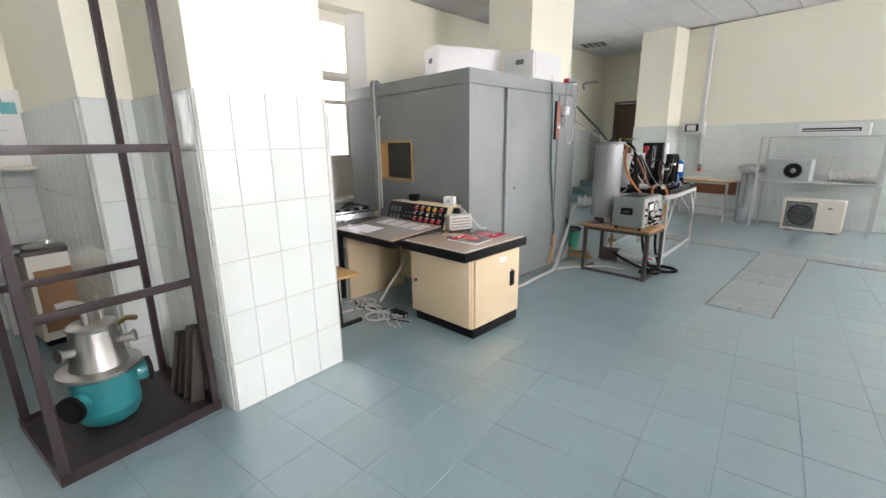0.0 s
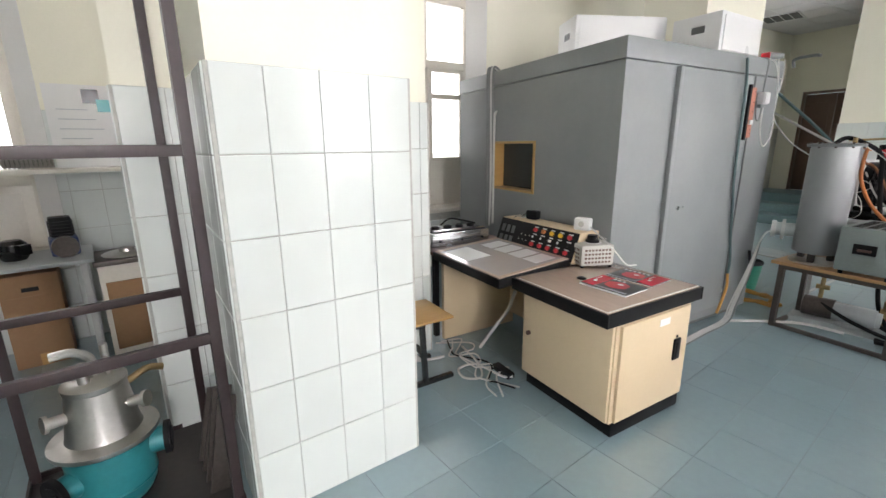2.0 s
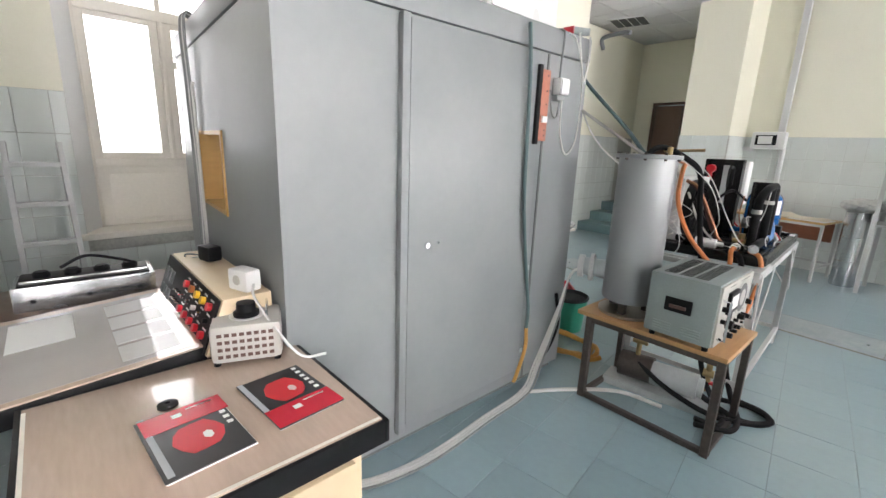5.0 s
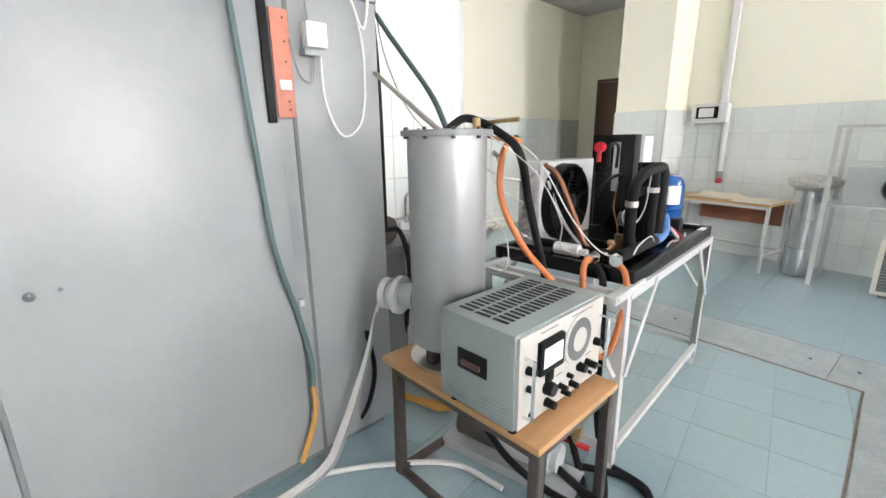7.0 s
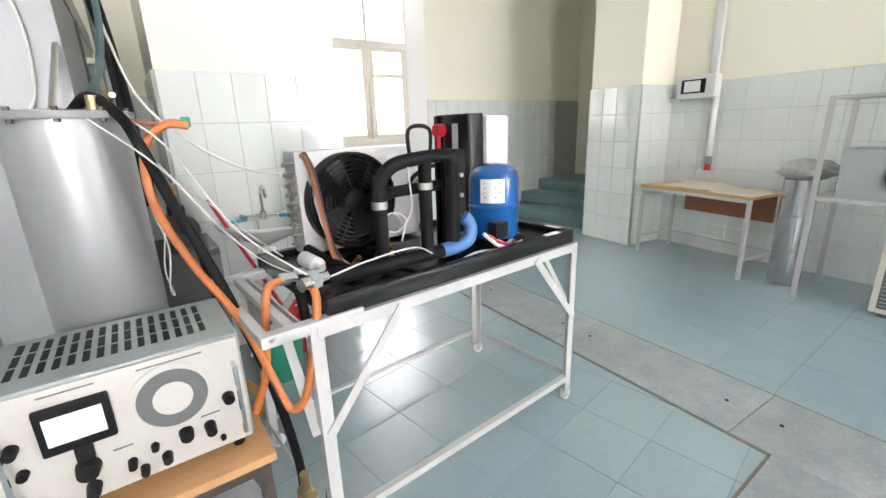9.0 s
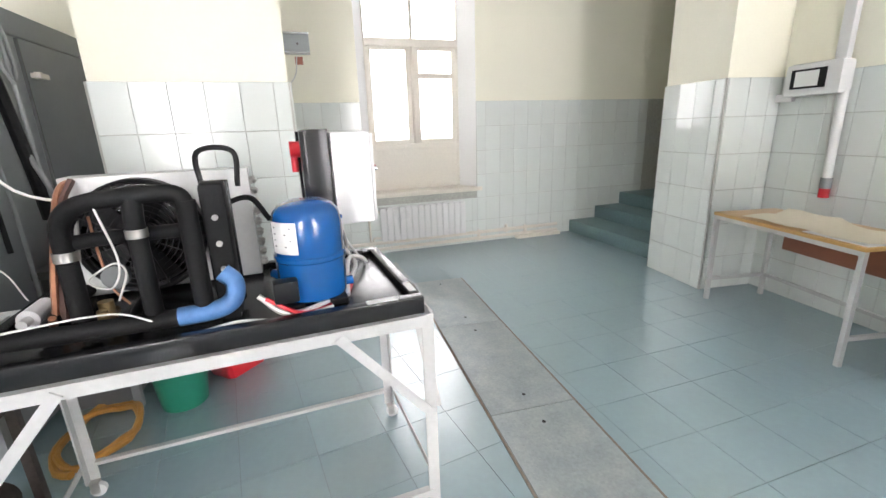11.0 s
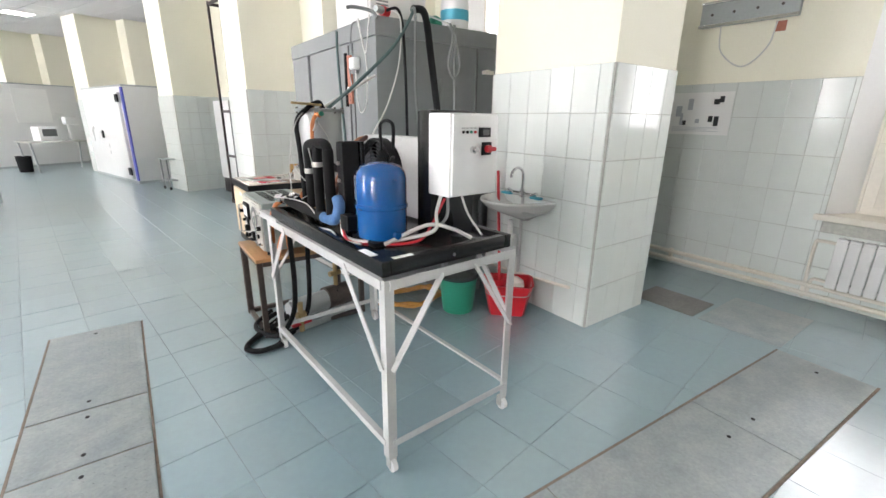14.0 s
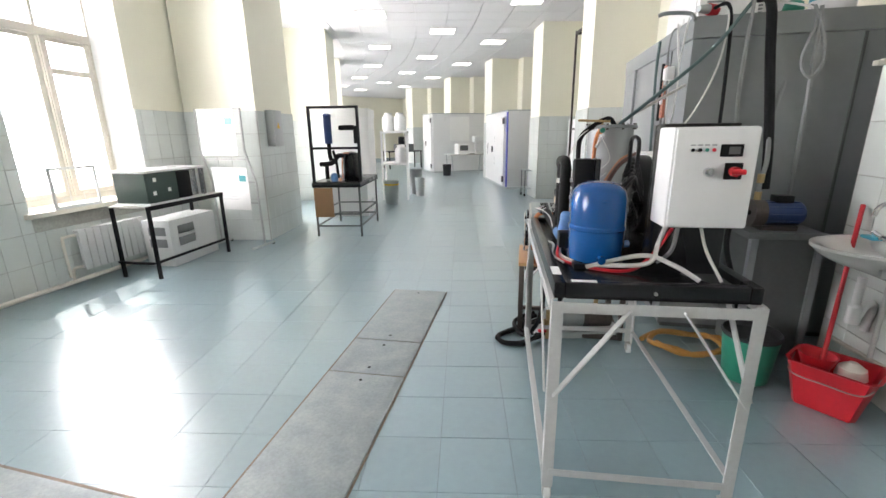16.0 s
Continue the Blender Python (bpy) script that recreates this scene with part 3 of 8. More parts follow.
label = "square column, mint tiles below and pale paint above"
col_1 = column("column_1", -1.70, 1.0, 96, 0.755, 0.86, label, back=(-0.27, 1.42, 2.1))
col_3 = column("column_3", -2.84, 5.605, 90, 1.095, 0.735, label)
far_columns = []
for k, a in enumerate((14.1, 22.7, 31.3, 39.9)):
    x, y = arc(a + 0.72, -2.0)
    far_columns.append(column("column_%d" % (k + 4), x, y, 90 + a, 0.755, 0.86, label, back=(-0.27, 1.15, 2.1)))
east_piers = []
for k, a in enumerate((5.6, 14.6, 23.2, 31.8, 40.4)):
    x, y = arc(a, 2.62)
    east_piers.append(column("pier_%d" % (k + 2), x, y, a + 1.3 - 90, 1.2, 1.02, "wide pier, mint tiles below and pale paint above"))


# ---- floor plates ----
def floor_plate(x0, y0, x1, y1, lift=0.0, mat=PLATE, label="worn grey chequered steel cover plate let into the floor"):
    bm = bx(x0, y0, 0.001, x1, y1, 0.006 + lift, 0.0015)
    if mat is PLATE:
        rnd = random.Random(int(x0 * 100))
        nx, ny = int((x1 - x0) / 0.035), int((y1 - y0) / 0.035)
        for i in range(1, nx):
            for j in range(1, ny):
                if rnd.random() < 0.85:
                    a = radians(45 if (i + j) % 2 else -45)
                    c, s = math.cos(a) * 0.011, math.sin(a) * 0.011
                    px, py, z = x0 + i * 0.035, y0 + j * 0.035, 0.0062 + lift
                    vs = [bm.verts.new((px + u, py + v, z + h)) for u, v, h in ((-c, -s, 0), (s * 0.3, -c * 0.3, 0), (c, s, 0), (-s * 0.3, c * 0.3, 0), (0, 0, 0.0012))]
                    for q in range(4):
                        bm.faces.new((vs[q], vs[(q + 1) % 4], vs[4]))
    return solid("floor_plate", bm, mat, label, "floor plate", group="cover plates")


STRIP = pose(-0.345, 7.685, 0, 0, 0, -3.9)
for x0, x1 in ((-3.28, -2.225), (-2.22, -1.13), (-1.125, -0.0025), (0.0025, 1.16), (1.165, 2.32), (2.325, 3.5)):
    plate = floor_plate(x0, -0.245, x1, 0.245, lift=0.001 * (int(x0 * 10 + 40) % 3))
    plate.matrix_basis = STRIP
    for x in (x0 + 0.12, x1 - 0.12):
        part("lift_hole", cy((x, 0.0, 0.004), (x, 0.0, 0.0096), 0.010, seg=12), BLACK, plate)
for y0, y1 in ((4.775, 5.815), (5.827, 6.274), (6.286, 7.425)):
    plate = floor_plate(-0.185, y0, 0.312, y1, lift=0.001 * (int(y0 * 10) % 3))
    for y in (y0 + 0.07, y1 - 0.07):
        part("lift_hole", cy((0.07, y, 0.004), (0.07, y, 0.0096), 0.010, seg=12), BLACK, plate)
floor_plate(-4.08, 6.58, -3.69, 7.08, mat=HATCH, label="rusty brown steel hatch cover in the floor")
floor_plate(-4.4, 7.12, -3.69, 7.66)
bm = new_bm()
for y in (-0.253, 0.253):
    box(bm, -3.29, y - 0.007, 0.0005, 3.5, y + 0.007, 0.004)
for x in (-2.2225, -1.1275, 0.0, 1.1625, 2.3225):
    box(bm, x - 0.0025, -0.244, 0.0005, x + 0.0025, 0.244, 0.003)
bm.transform(STRIP)
for x in (-0.193, 0.32):
    box(bm, x - 0.006, 4.77, 0.0005, x + 0.006, 7.41, 0.0035)
for y in (5.821, 6.28):
    box(bm, -0.185, y - 0.006, 0.0005, 0.312, y + 0.006, 0.003)
solid("plate_edging", bm, RUSTY, "rusty steel edging around the cover plates", "edging", kind="structure")


def ceiling_light(angle, d, lit=True):
    x, y = arc(angle, d)
    ob = thing("ceiling_light", "square recessed fluorescent ceiling light with a louvred grid" if lit else "unlit square recessed ceiling light with a grey louvred grid", "ceiling light", x, y, CEIL_Z, turn=angle, group="ceiling lights")
    bm = new_bm()
    for a in (-0.29, 0.27):
        box(bm, a, -0.29, -0.012, a + 0.02, 0.29, 0.003)
        box(bm, -0.27, a, -0.012, 0.27, a + 0.02, 0.003)
    part("frame", bm, WHITE, ob)
    part("diffuser", bx(-0.27, -0.27, -0.004, 0.27, 0.27, 0.002), LAMP_GLOW if lit else GREY_DARK, ob)
    for i in range(1, 4):
        part("louvre", bx(-0.27 + 0.135 * i - 0.004, -0.27, -0.012, -0.27 + 0.135 * i + 0.004, 0.27, -0.004), WHITE, ob)
    return ob


for a in (12.2, 19.1, 26.0, 32.9, 39.8):
    ceiling_light(a, 1.5)
    ceiling_light(a - 1.7, -1.35)
    ceiling_light(a + 2.9, 0.05)
dark_lamp = ceiling_light(0.0, -4.35, lit=False)
dark_lamp.matrix_basis = pose(-4.36, 10.42, CEIL_Z, 0, 0, 12)


# ---- grey test chamber ----
chamber = thing("test_chamber", "large grey-painted sheet-steel test chamber with a tall door", "test chamber", -3.0, 4.3, 0)
OX, OY = -3.0, 4.3


def rel(*pts):
    return [(x - OX, y - OY) for x, y in pts]


SW, SE, NE, NW = (-4.09, 3.457), (-1.935, 3.328), (-1.935, 5.273), (-4.09, 5.33)
HOLE = ((-3.42, 3.417), (-3.42, 3.54), (-2.79, 3.50), (-2.79, 3.379))
bm = prism(new_bm(), rel(SW, SE, NE, NW), 0.05, 1.12)
prism(bm, rel(SW, *HOLE, SE, NE, NW), 1.12, 1.56)
prism(bm, rel(SW, SE, NE, NW), 1.56, 2.045)
part("body", bm, GREY, chamber)
part("plinth", prism(new_bm(), rel((-4.05, 3.50), (-1.97, 3.37), (-1.97, 5.23), (-4.05, 5.28)), 0, 0.05), GREY_DARK, chamber)
part("roof_band", prism(new_bm(), rel((-4.098, 3.449), (-1.927, 3.319), (-1.927, 5.281), (-4.098, 5.338)), 2.05, 2.18, 0.005), GREY, chamber)
leaf = part("door", bx(1.065, -0.40, 0.13, 1.082, 0.50, 2.03, 0.004), GREY, chamber)
part("door_strip", bx(1.066, -0.455, 0.10, 1.10, -0.415, 2.04, 0.006), GREY, leaf)
part("lock", cyl(cyl(new_bm(), (1.08, -0.29, 1.06), (1.092, -0.29, 1.06), 0.014), (1.09, -0.29, 1.06), (1.096, -0.29, 1.06), 0.006), CHROME, leaf)
part("lock", cy((1.08, -0.22, 1.065), (1.087, -0.22, 1.065), 0.006), CHROME, leaf)
part("seam", bx(1.064, 0.56, 0.05, 1.071, 0.575, 2.04), GREY_DARK, chamber)
for z in (0.25, 0.80):
    part("door_stop", bx(1.066, 0.505, z, 1.085, 0.525, z + 0.03), GREY_LIGHT, chamber)
bm = new_bm()
slope = (3.457 - 3.328) / (-4.09 + 1.935)


def south_y(x):
    return 3.328 + slope * (x + 1.935) - OY


hatch = part("porthole_frame", prism(new_bm(), rel((-3.419, 3.408), (-3.398, 3.407), (-3.398, 3.535), (-3.419, 3.538)), 1.121, 1.559), WOOD_PALE, chamber, "varnished wooden porthole lining")
part("lining", prism(new_bm(), rel((-2.812, 3.370), (-2.791, 3.369), (-2.791, 3.498), (-2.812, 3.50)), 1.121, 1.559), WOOD_PALE, hatch)
for z in (1.121, 1.539):
    part("lining", prism(new_bm(), rel((-3.397, 3.410), (-2.813, 3.374), (-2.813, 3.499), (-3.397, 3.535)), z, z + 0.02), WOOD_PALE, hatch)
part("pane", prism(new_bm(), rel((-3.397, 3.52), (-2.813, 3.482), (-2.813, 3.488), (-3.397, 3.526)), 1.142, 1.538), DARK_PANE, hatch)
part("fitting", box(bx(-0.06, 1.0, 1.84, 0.04, 1.05, 1.87, 0.004), -0.03, 1.0, 1.86, 0.0, 1.03, 1.88), WHITE_OLD, chamber)
part("seam", bx(0.1, 0.99, 0.06, 0.112, 1.012, 2.04), GREY_DARK, chamber)

fuse = thing("switch_strip", "faded red switch strip with a white junction box on the chamber", "switch", -1.93, 4.83, 1.57)
part("strip", bx(0.002, -0.035, 0.0, 0.022, 0.035, 0.38, 0.003), SALMON, fuse)
part("switch_plate", bx(0.022, -0.022, 0.10, 0.034, 0.022, 0.135, 0.003), WHITE, fuse)
part("rubber_edge", bx(0.002, -0.075, -0.02, 0.03, -0.045, 0.40, 0.004), RUBBER, fuse)
for z in (0.03, 0.06, 0.2, 0.27, 0.35):
    part("screw", cy((0.02, 0.012, z), (0.026, 0.012, z), 0.004, seg=8), IRON, fuse)
jb = thing("junction_box", "white plastic junction box with grey cables", "junction box", -1.93, 4.96, 1.83)
part("housing", bx(0.002, -0.04, 0.0, 0.055, 0.045, 0.09, 0.006), WHITE, jb)
part("cover", bx(0.055, -0.034, 0.006, 0.062, 0.039, 0.084, 0.003), WHITE, jb)
part("socket", bx(0.002, -0.05, -0.03, 0.045, 0.02, -0.002, 0.004), GREY, jb)
part("cable", tb([(0.03, -0.02, 0.09), (0.04, -0.03, 0.2), (0.03, -0.01, 0.33), (-0.03, 0.0, 0.356)], 0.006), CABLE_GREY, jb)
part("cable", tb([(0.03, 0.02, 0.0), (0.03, 0.03, -0.2), (0.035, 0.10, -0.33), (0.03, 0.20, -0.25), (0.03, 0.22, 0.0), (0.035, 0.17, 0.2), (0.03, 0.10, 0.32), (-0.02, 0.06, 0.357)], 0.0048), CABLE_WHITE, jb)
part("cable", tb([(0.03, 0.0, 0.0), (0.03, -0.02, -0.12), (0.03, -0.07, -0.1), (0.03, -0.10, 0.02)], 0.005), CABLE_GREY, jb)
part("cable", tb([(0.04, 0.12, 0.35), (0.04, 0.16, 0.22), (0.035, 0.22, 0.10), (0.03, 0.26, 0.25), (0.02, 0.27, 0.355)], 0.006), CABLE_WHITE, jb)

hose = thing("drain_hose", "grey-green hose with an amber end hanging down the chamber", "hose", -1.9, 4.70, 0)
part("hose", tb([(0.0, -0.06, 2.15), (0.01, -0.04, 1.9), (0.0, 0.0, 1.3), (0.01, 0.02, 1.05), (0.0, 0.09, 0.75), (0.01, 0.12, 0.55), (0.01, 0.115, 0.42)], 0.011), CABLE_GREEN, hose)
part("hose_end", tb([(0.01, 0.115, 0.43), (0.02, 0.11, 0.30), (0.015, 0.05, 0.13), (0.01, 0.03, 0.08)], 0.012), YELLOWISH, hose, "amber rubber end")
conduit = thing("cable_riser", "grey cables in clips up the chamber's side", "cables", -3.47, 3.41, 0.0)
for dx, r, m in ((0.0, 0.012, CABLE_GREY), (0.03, 0.009, CABLE_WHITE), (0.055, 0.008, CABLE_GREY), (-0.03, 0.011, CABLE_GREY)):
    part("cable", tb([(dx, -0.02, 0.75), (dx * 1.2, -0.015, 1.2), (dx, -0.02, 1.8), (dx, -0.02, 2.19), (dx, 0.05, 2.20)], r), m, conduit)
part("tail", tb([(0.08, -0.015, 0.78), (0.08, -0.015, 1.72), (0.10, -0.02, 1.80), (0.12, -0.02, 1.83)], 0.010), CABLE_WHITE, conduit)


def air_conditioner(name, x, y, z, w, d, h, turn, label):
    """A boxy white room unit with a rounded front, a slotted end and a badge."""
    ob = thing(name, label, "air conditioner", x, y, z, turn)
    part("body", bx(-w / 2, -d / 2, 0.012, w / 2, d / 2, h, 0.018), WHITE, ob)
    part("front_panel", bx(-w / 2 + 0.03, -d / 2 - 0.01, 0.03, w / 2 - 0.03, -d / 2, h - 0.03, 0.006), WHITE, ob)
    bm = new_bm()
    for i in range(5):
        box(bm, w / 2, -d / 2 + 0.05, h * 0.35 + i * 0.025, w / 2 + 0.004, -d / 2 + 0.16, h * 0.35 + i * 0.025 + 0.012)
    part("vent", bm, GREY, ob)
    part("badge", bx(w / 2, -d / 2 + 0.03, h - 0.07, w / 2 + 0.003, -d / 2 + 0.09, h - 0.045), BLACK, ob)
    part("end_slot", bx(-w / 2 - 0.003, -0.07, h * 0.55, -w / 2, 0.03, h * 0.55 + 0.05), GREY_DARK, ob)
    for sx in (-w / 2 + 0.06, w / 2 - 0.06):
        part("foot", bx(sx - 0.03, -d / 2 + 0.02, 0, sx + 0.03, d / 2 - 0.02, 0.012), BLACK, ob)
    return ob


air_conditioner("air_conditioner", -2.80, 4.18, 2.18, 0.80, 0.36, 0.37, 68, "white boxy room air conditioner lying on the chamber roof")
air_conditioner("air_conditioner", -2.20, 4.72, 2.18, 0.62, 0.38, 0.30, 92, "white boxy air conditioner on the chamber roof, cables plugged in")
bottle = thing("water_bottle", "large translucent white plastic bottle with a blue label", "bottle", -2.78, 5.12, 2.18)
part("body", lathe(new_bm(), [(0.11, 0.0), (0.12, 0.02), (0.12, 0.22), (0.10, 0.29), (0.04, 0.33), (0.035, 0.37), (0.0, 0.37)]), WHITE, bottle)
part("label", lathe(new_bm(), [(0.1215, 0.08), (0.1215, 0.16)]), LIGHT_BLUE, bottle)
rag = solid("plastic_jar", lathe(new_bm(), [(0.05, 0), (0.06, 0.02), (0.05, 0.06), (0.02, 0.08), (0.0, 0.08)]), GREEN, "small green plastic jar on the chamber roof", "jar", -2.52, 5.20, 2.18)
plug = thing("power_plug", "red and grey industrial plug lying on the chamber roof", "plug", -2.02, 5.22, 2.18, 20)
part("plug_head", cy((-0.06, 0, 0.045), (0.0, 0, 0.05), 0.035), RED, plug)
part("plug_body", cy((0.0, 0, 0.05), (0.09, 0.02, 0.045), 0.03, 0.02), GREY_LIGHT, plug)

roof_cables = thing("hanging_cables", "black, grey and white cables hanging from the chamber roof", "cables", -2.3, 5.35, 0)
C = [
    ("thick_hose", RUBBER, 0.028, [(0.0, -0.13, 2.28), (-0.02, 0.0, 2.22), (-0.04, 0.06, 1.9), (-0.10, 0.09, 1.4), (-0.12, 0.10, 1.1)]),
    ("cable", CABLE_GREY, 0.010, [(0.02, -0.13, 2.28), (0.08, 0.02, 2.2), (0.10, 0.05, 1.7), (0.06, 0.06, 1.2), (0.05, 0.05, 0.5)]),
    ("cable", RUBBER, 0.011, [(0.26, -0.12, 2.23), (0.20, 0.0, 2.2), (0.19, 0.05, 1.8), (0.18, 0.06, 1.0)]),
    ("cable", CABLE_WHITE, 0.0055, [(0.24, -0.10, 2.24), (0.21, 0.02, 2.16), (0.25, 0.06, 1.85), (0.40, 0.14, 1.55), (0.66, 0.38, 1.32), (0.72, 0.70, 1.25)]),
    ("cable", CABLE_GREEN, 0.012, [(0.02, -0.13, 2.27), (0.10, 0.0, 2.2), (0.30, 0.05, 1.95), (0.6, 0.02, 1.68), (0.78, -0.05, 1.52)]),
    ("cable", CABLE_WHITE, 0.007, [(-0.05, -0.12, 2.26), (-0.20, -0.02, 2.2), (-0.27, 0.0, 2.17)]),
    ("coil", CABLE_GREY, 0.010, [(-0.27, -0.05, 2.2), (-0.28, 0.02, 2.1), (-0.23, 0.03, 1.88), (-0.29, 0.035, 1.78), (-0.35, 0.03, 1.88), (-0.30, 0.03, 2.08), (-0.26, 0.0, 2.19)]),
    ("cable", CABLE_GREY, 0.011, [(-0.29, 0.02, 2.18), (-0.30, 0.03, 1.7), (-0.30, 0.04, 1.2), (-0.28, 0.06, 0.9)]),
    ("cable", CABLE_GREY, 0.012, [(0.60, -0.05, 2.19), (0.55, -0.04, 2.2), (0.42, -0.03, 2.19), (0.40, 0.02, 2.14)]),
]
for name, m, r, pts in C:
    part(name, tb(pts, r, seg=10), m, roof_cables)

floor_cables = thing("floor_cables", "bundle of white cables and grey conduit along the chamber foot", "cables", -1.8, 4.4, 0)
for k, (dx, m, r) in enumerate(((0.0, CABLE_WHITE, 0.008), (0.016, CABLE_WHITE, 0.007), (0.034, CABLE_GREY, 0.006), (-0.018, CABLE_WHITE, 0.007))):
    part("cable", tb([(-0.25 + dx, -0.95, 0.012), (-0.05 + dx, -0.85, 0.012), (0.03 + dx, -0.5, 0.012), (-0.01 + dx, 0.0, 0.012), (-0.04 + dx, 0.38, 0.02), (-0.06 + dx, 0.52, 0.15), (-0.03 + dx * 0.5, 0.66, 0.5), (0.0, 0.72, 0.75), (0.06, 0.76, 0.80)], r), m, floor_cables)
part("conduit", tb([(-0.02, 0.40, 0.02), (0.12, 0.62, 0.02), (0.35, 0.85, 0.03), (0.6, 0.9, 0.03)], 0.012), CABLE_WHITE, floor_cables)
part("cable", tb([(-0.08, 0.70, 0.6), (-0.06, 0.72, 0.4), (-0.10, 0.70, 0.2), (-0.16, 0.66, 0.08), (-0.2, 0.55, 0.02)], 0.012), RUBBER, floor_cables)

# ---- control desk ----
desk = thing("control_desk", "cream laminate desk unit with a worn top edged in black", "desk", -1.66, 2.96, 0, 1)
part("plinth", bx(-0.32, -0.29, 0, 0.345, 0.31, 0.085, 0.004), BLACK, desk)
part("body", bx(-0.34, -0.31, 0.085, 0.343, 0.33, 0.652, 0.004), CREAM, desk)
side = part("door", bx(0.344, -0.285, 0.095, 0.362, 0.30, 0.645, 0.003), CREAM, desk)
part("handle", box(bx(0.362, 0.165, 0.34, 0.374, 0.225, 0.47, 0.006), 0.374, 0.18, 0.36, 0.378, 0.21, 0.45, 0.002), BLACK, side)
part("lock", cy((0.362, 0.195, 0.48), (0.366, 0.195, 0.48), 0.008, seg=10), BLACK, side)
part("tape_mark", bx(0.3615, 0.02, 0.575, 0.3635, 0.11, 0.615), PAPER, side, "torn white tape mark")
front = part("front_panel", bx(-0.33, -0.328, 0.095, 0.335, -0.311, 0.645, 0.003), CREAM, desk)
part("knob", cy((-0.27, -0.328, 0.38), (-0.27, -0.345, 0.38), 0.014, seg=14), BROWN_PLASTIC, front)
bm = new_bm()
for a in ((-0.37, -0.40, 0.355, -0.385), (-0.37, 0.405, 0.355, 0.42), (0.34, -0.385, 0.355, 0.405), (-0.37, -0.385, -0.355, 0.405)):
    box(bm, a[0], a[1], 0.655, a[2], a[3], 0.728, 0.004)
part("edge_band", bm, BLACK, desk, "black plastic edge band")
top = part("tabletop", bx(-0.354, -0.384, 0.66, 0.339, 0.404, 0.731, 0.002), PINKWOOD, desk, "worn pinkish worktop")
part("edge_wear", box(bx(-0.33, -0.384, 0.7312, 0.335, -0.374, 0.7325), 0.328, -0.374, 0.7312, 0.338, 0.40, 0.7325), WHITE_OLD, top, "pale worn strip")
part("cable_cap", lathe(new_bm(), [(0.028, 0.731), (0.028, 0.737), (0.02, 0.741), (0.008, 0.741), (0.006, 0.735)], at=(-0.12, -0.06, 0)), BLACK, top)

slope_desk = thing("control_console", "control console with a sloping glazed desk and button panel", "console", -2.44, 2.80, 0, 1)
m = pose(0, -0.34, 0.70, 4.0, 0, 0)
part("edge_band", box(new_bm(), -0.42, -0.012, -0.035, 0.41, 0.60, 0.028, 0.004, m), BLACK, slope_desk)
part("desk_leaf", box(new_bm(), -0.41, 0.0, 0.028, 0.40, 0.595, 0.034, 0.0, m), PINKWOOD, slope_desk)
sheet = part("cover_sheet", box(new_bm(), -0.36, 0.02, 0.0341, 0.37, 0.57, 0.0349, 0.0, m), GLAZED, slope_desk, "pale glossy cover sheet")
for k in range(4):
    part("paper", box(new_bm(), -0.30 + 0.165 * k, 0.36, 0.0345, -0.16 + 0.165 * k, 0.54, 0.0356, 0, m), PAPER_PALE, slope_desk)
part("paper", box(new_bm(), -0.33, 0.05, 0.0345, -0.02, 0.25, 0.0356, 0, m), PAPER, slope_desk)
part("side_panel", bx(-0.40, -0.29, 0, -0.36, 0.42, 0.70, 0.003), CREAM, slope_desk)
part("back_panel", bx(-0.36, 0.38, 0.1, 0.40, 0.41, 0.74, 0.003), CREAM, slope_desk)
bm = prism(new_bm(), [(0.25, 0.74), (0.50, 0.74), (0.50, 0.945), (0.325, 0.945)], -0.41, 0.43, 0.004)
bm.transform(Matrix(((0, 0, 1, 0), (1, 0, 0, 0), (0, 1, 0, 0), (0, 0, 0, 1))))
cons = part("console_body", bm, CREAM, slope_desk)
tilt = math.degrees(math.atan2(0.205, 0.075))
m = pose(0, 0.248, 0.74, tilt, 0, 0)
panel = part("button_panel", box(new_bm(), -0.405, 0.005, 0.002, 0.425, 0.213, 0.009, 0.002, m), BLACK, slope_desk, "black panel of push buttons")
rnd = random.Random(11)
for row, (v, mats) in enumerate(((0.17, (RED, ORANGE, YELLOW, YELLOW, RED)), (0.115, (CHROME, CHROME, WHITE, CHROME, BLACK)), (0.06, (RED, RED, RED, RED, RED)))):
    for k in range(5):
        u = 0.02 + 0.085 * k
        part("button", cyl(new_bm(), m @ Vector((u, v, 0.009)), m @ Vector((u, v, 0.026)), 0.016 if row != 1 else 0.010, seg=12), mats[k], panel)
        part("legend", box(new_bm(), u - 0.02, v + 0.02, 0.009, u + 0.02, v + 0.026, 0.0102, 0, m), WHITE, panel)
for k in range(6):
    u, v = -0.35 + 0.06 * (k % 3), 0.05 + 0.085 * (k // 3)
    part("meter", box(new_bm(), u - 0.018, v - 0.03, 0.009, u + 0.018, v + 0.03, 0.014, 0.002, m), GREY_DARK, panel)
for k in range(6):
    u = -0.12 + 0.022 * k
    part("toggle", cyl(new_bm(), m @ Vector((u, 0.07 + 0.04 * (k % 2), 0.009)), m @ Vector((u, 0.075 + 0.04 * (k % 2), 0.03)), 0.005, seg=8), CHROME, panel)
speaker = solid("small_speaker", bx(-0.05, -0.035, 0, 0.05, 0.035, 0.075, 0.015), BLACK, "small black plastic box on the console top", "box", -2.62, 3.235, 0.945, 15)
wires = thing("console_wires", "tangle of coloured wires behind the console", "wires", -2.76, 3.2, 0.74)
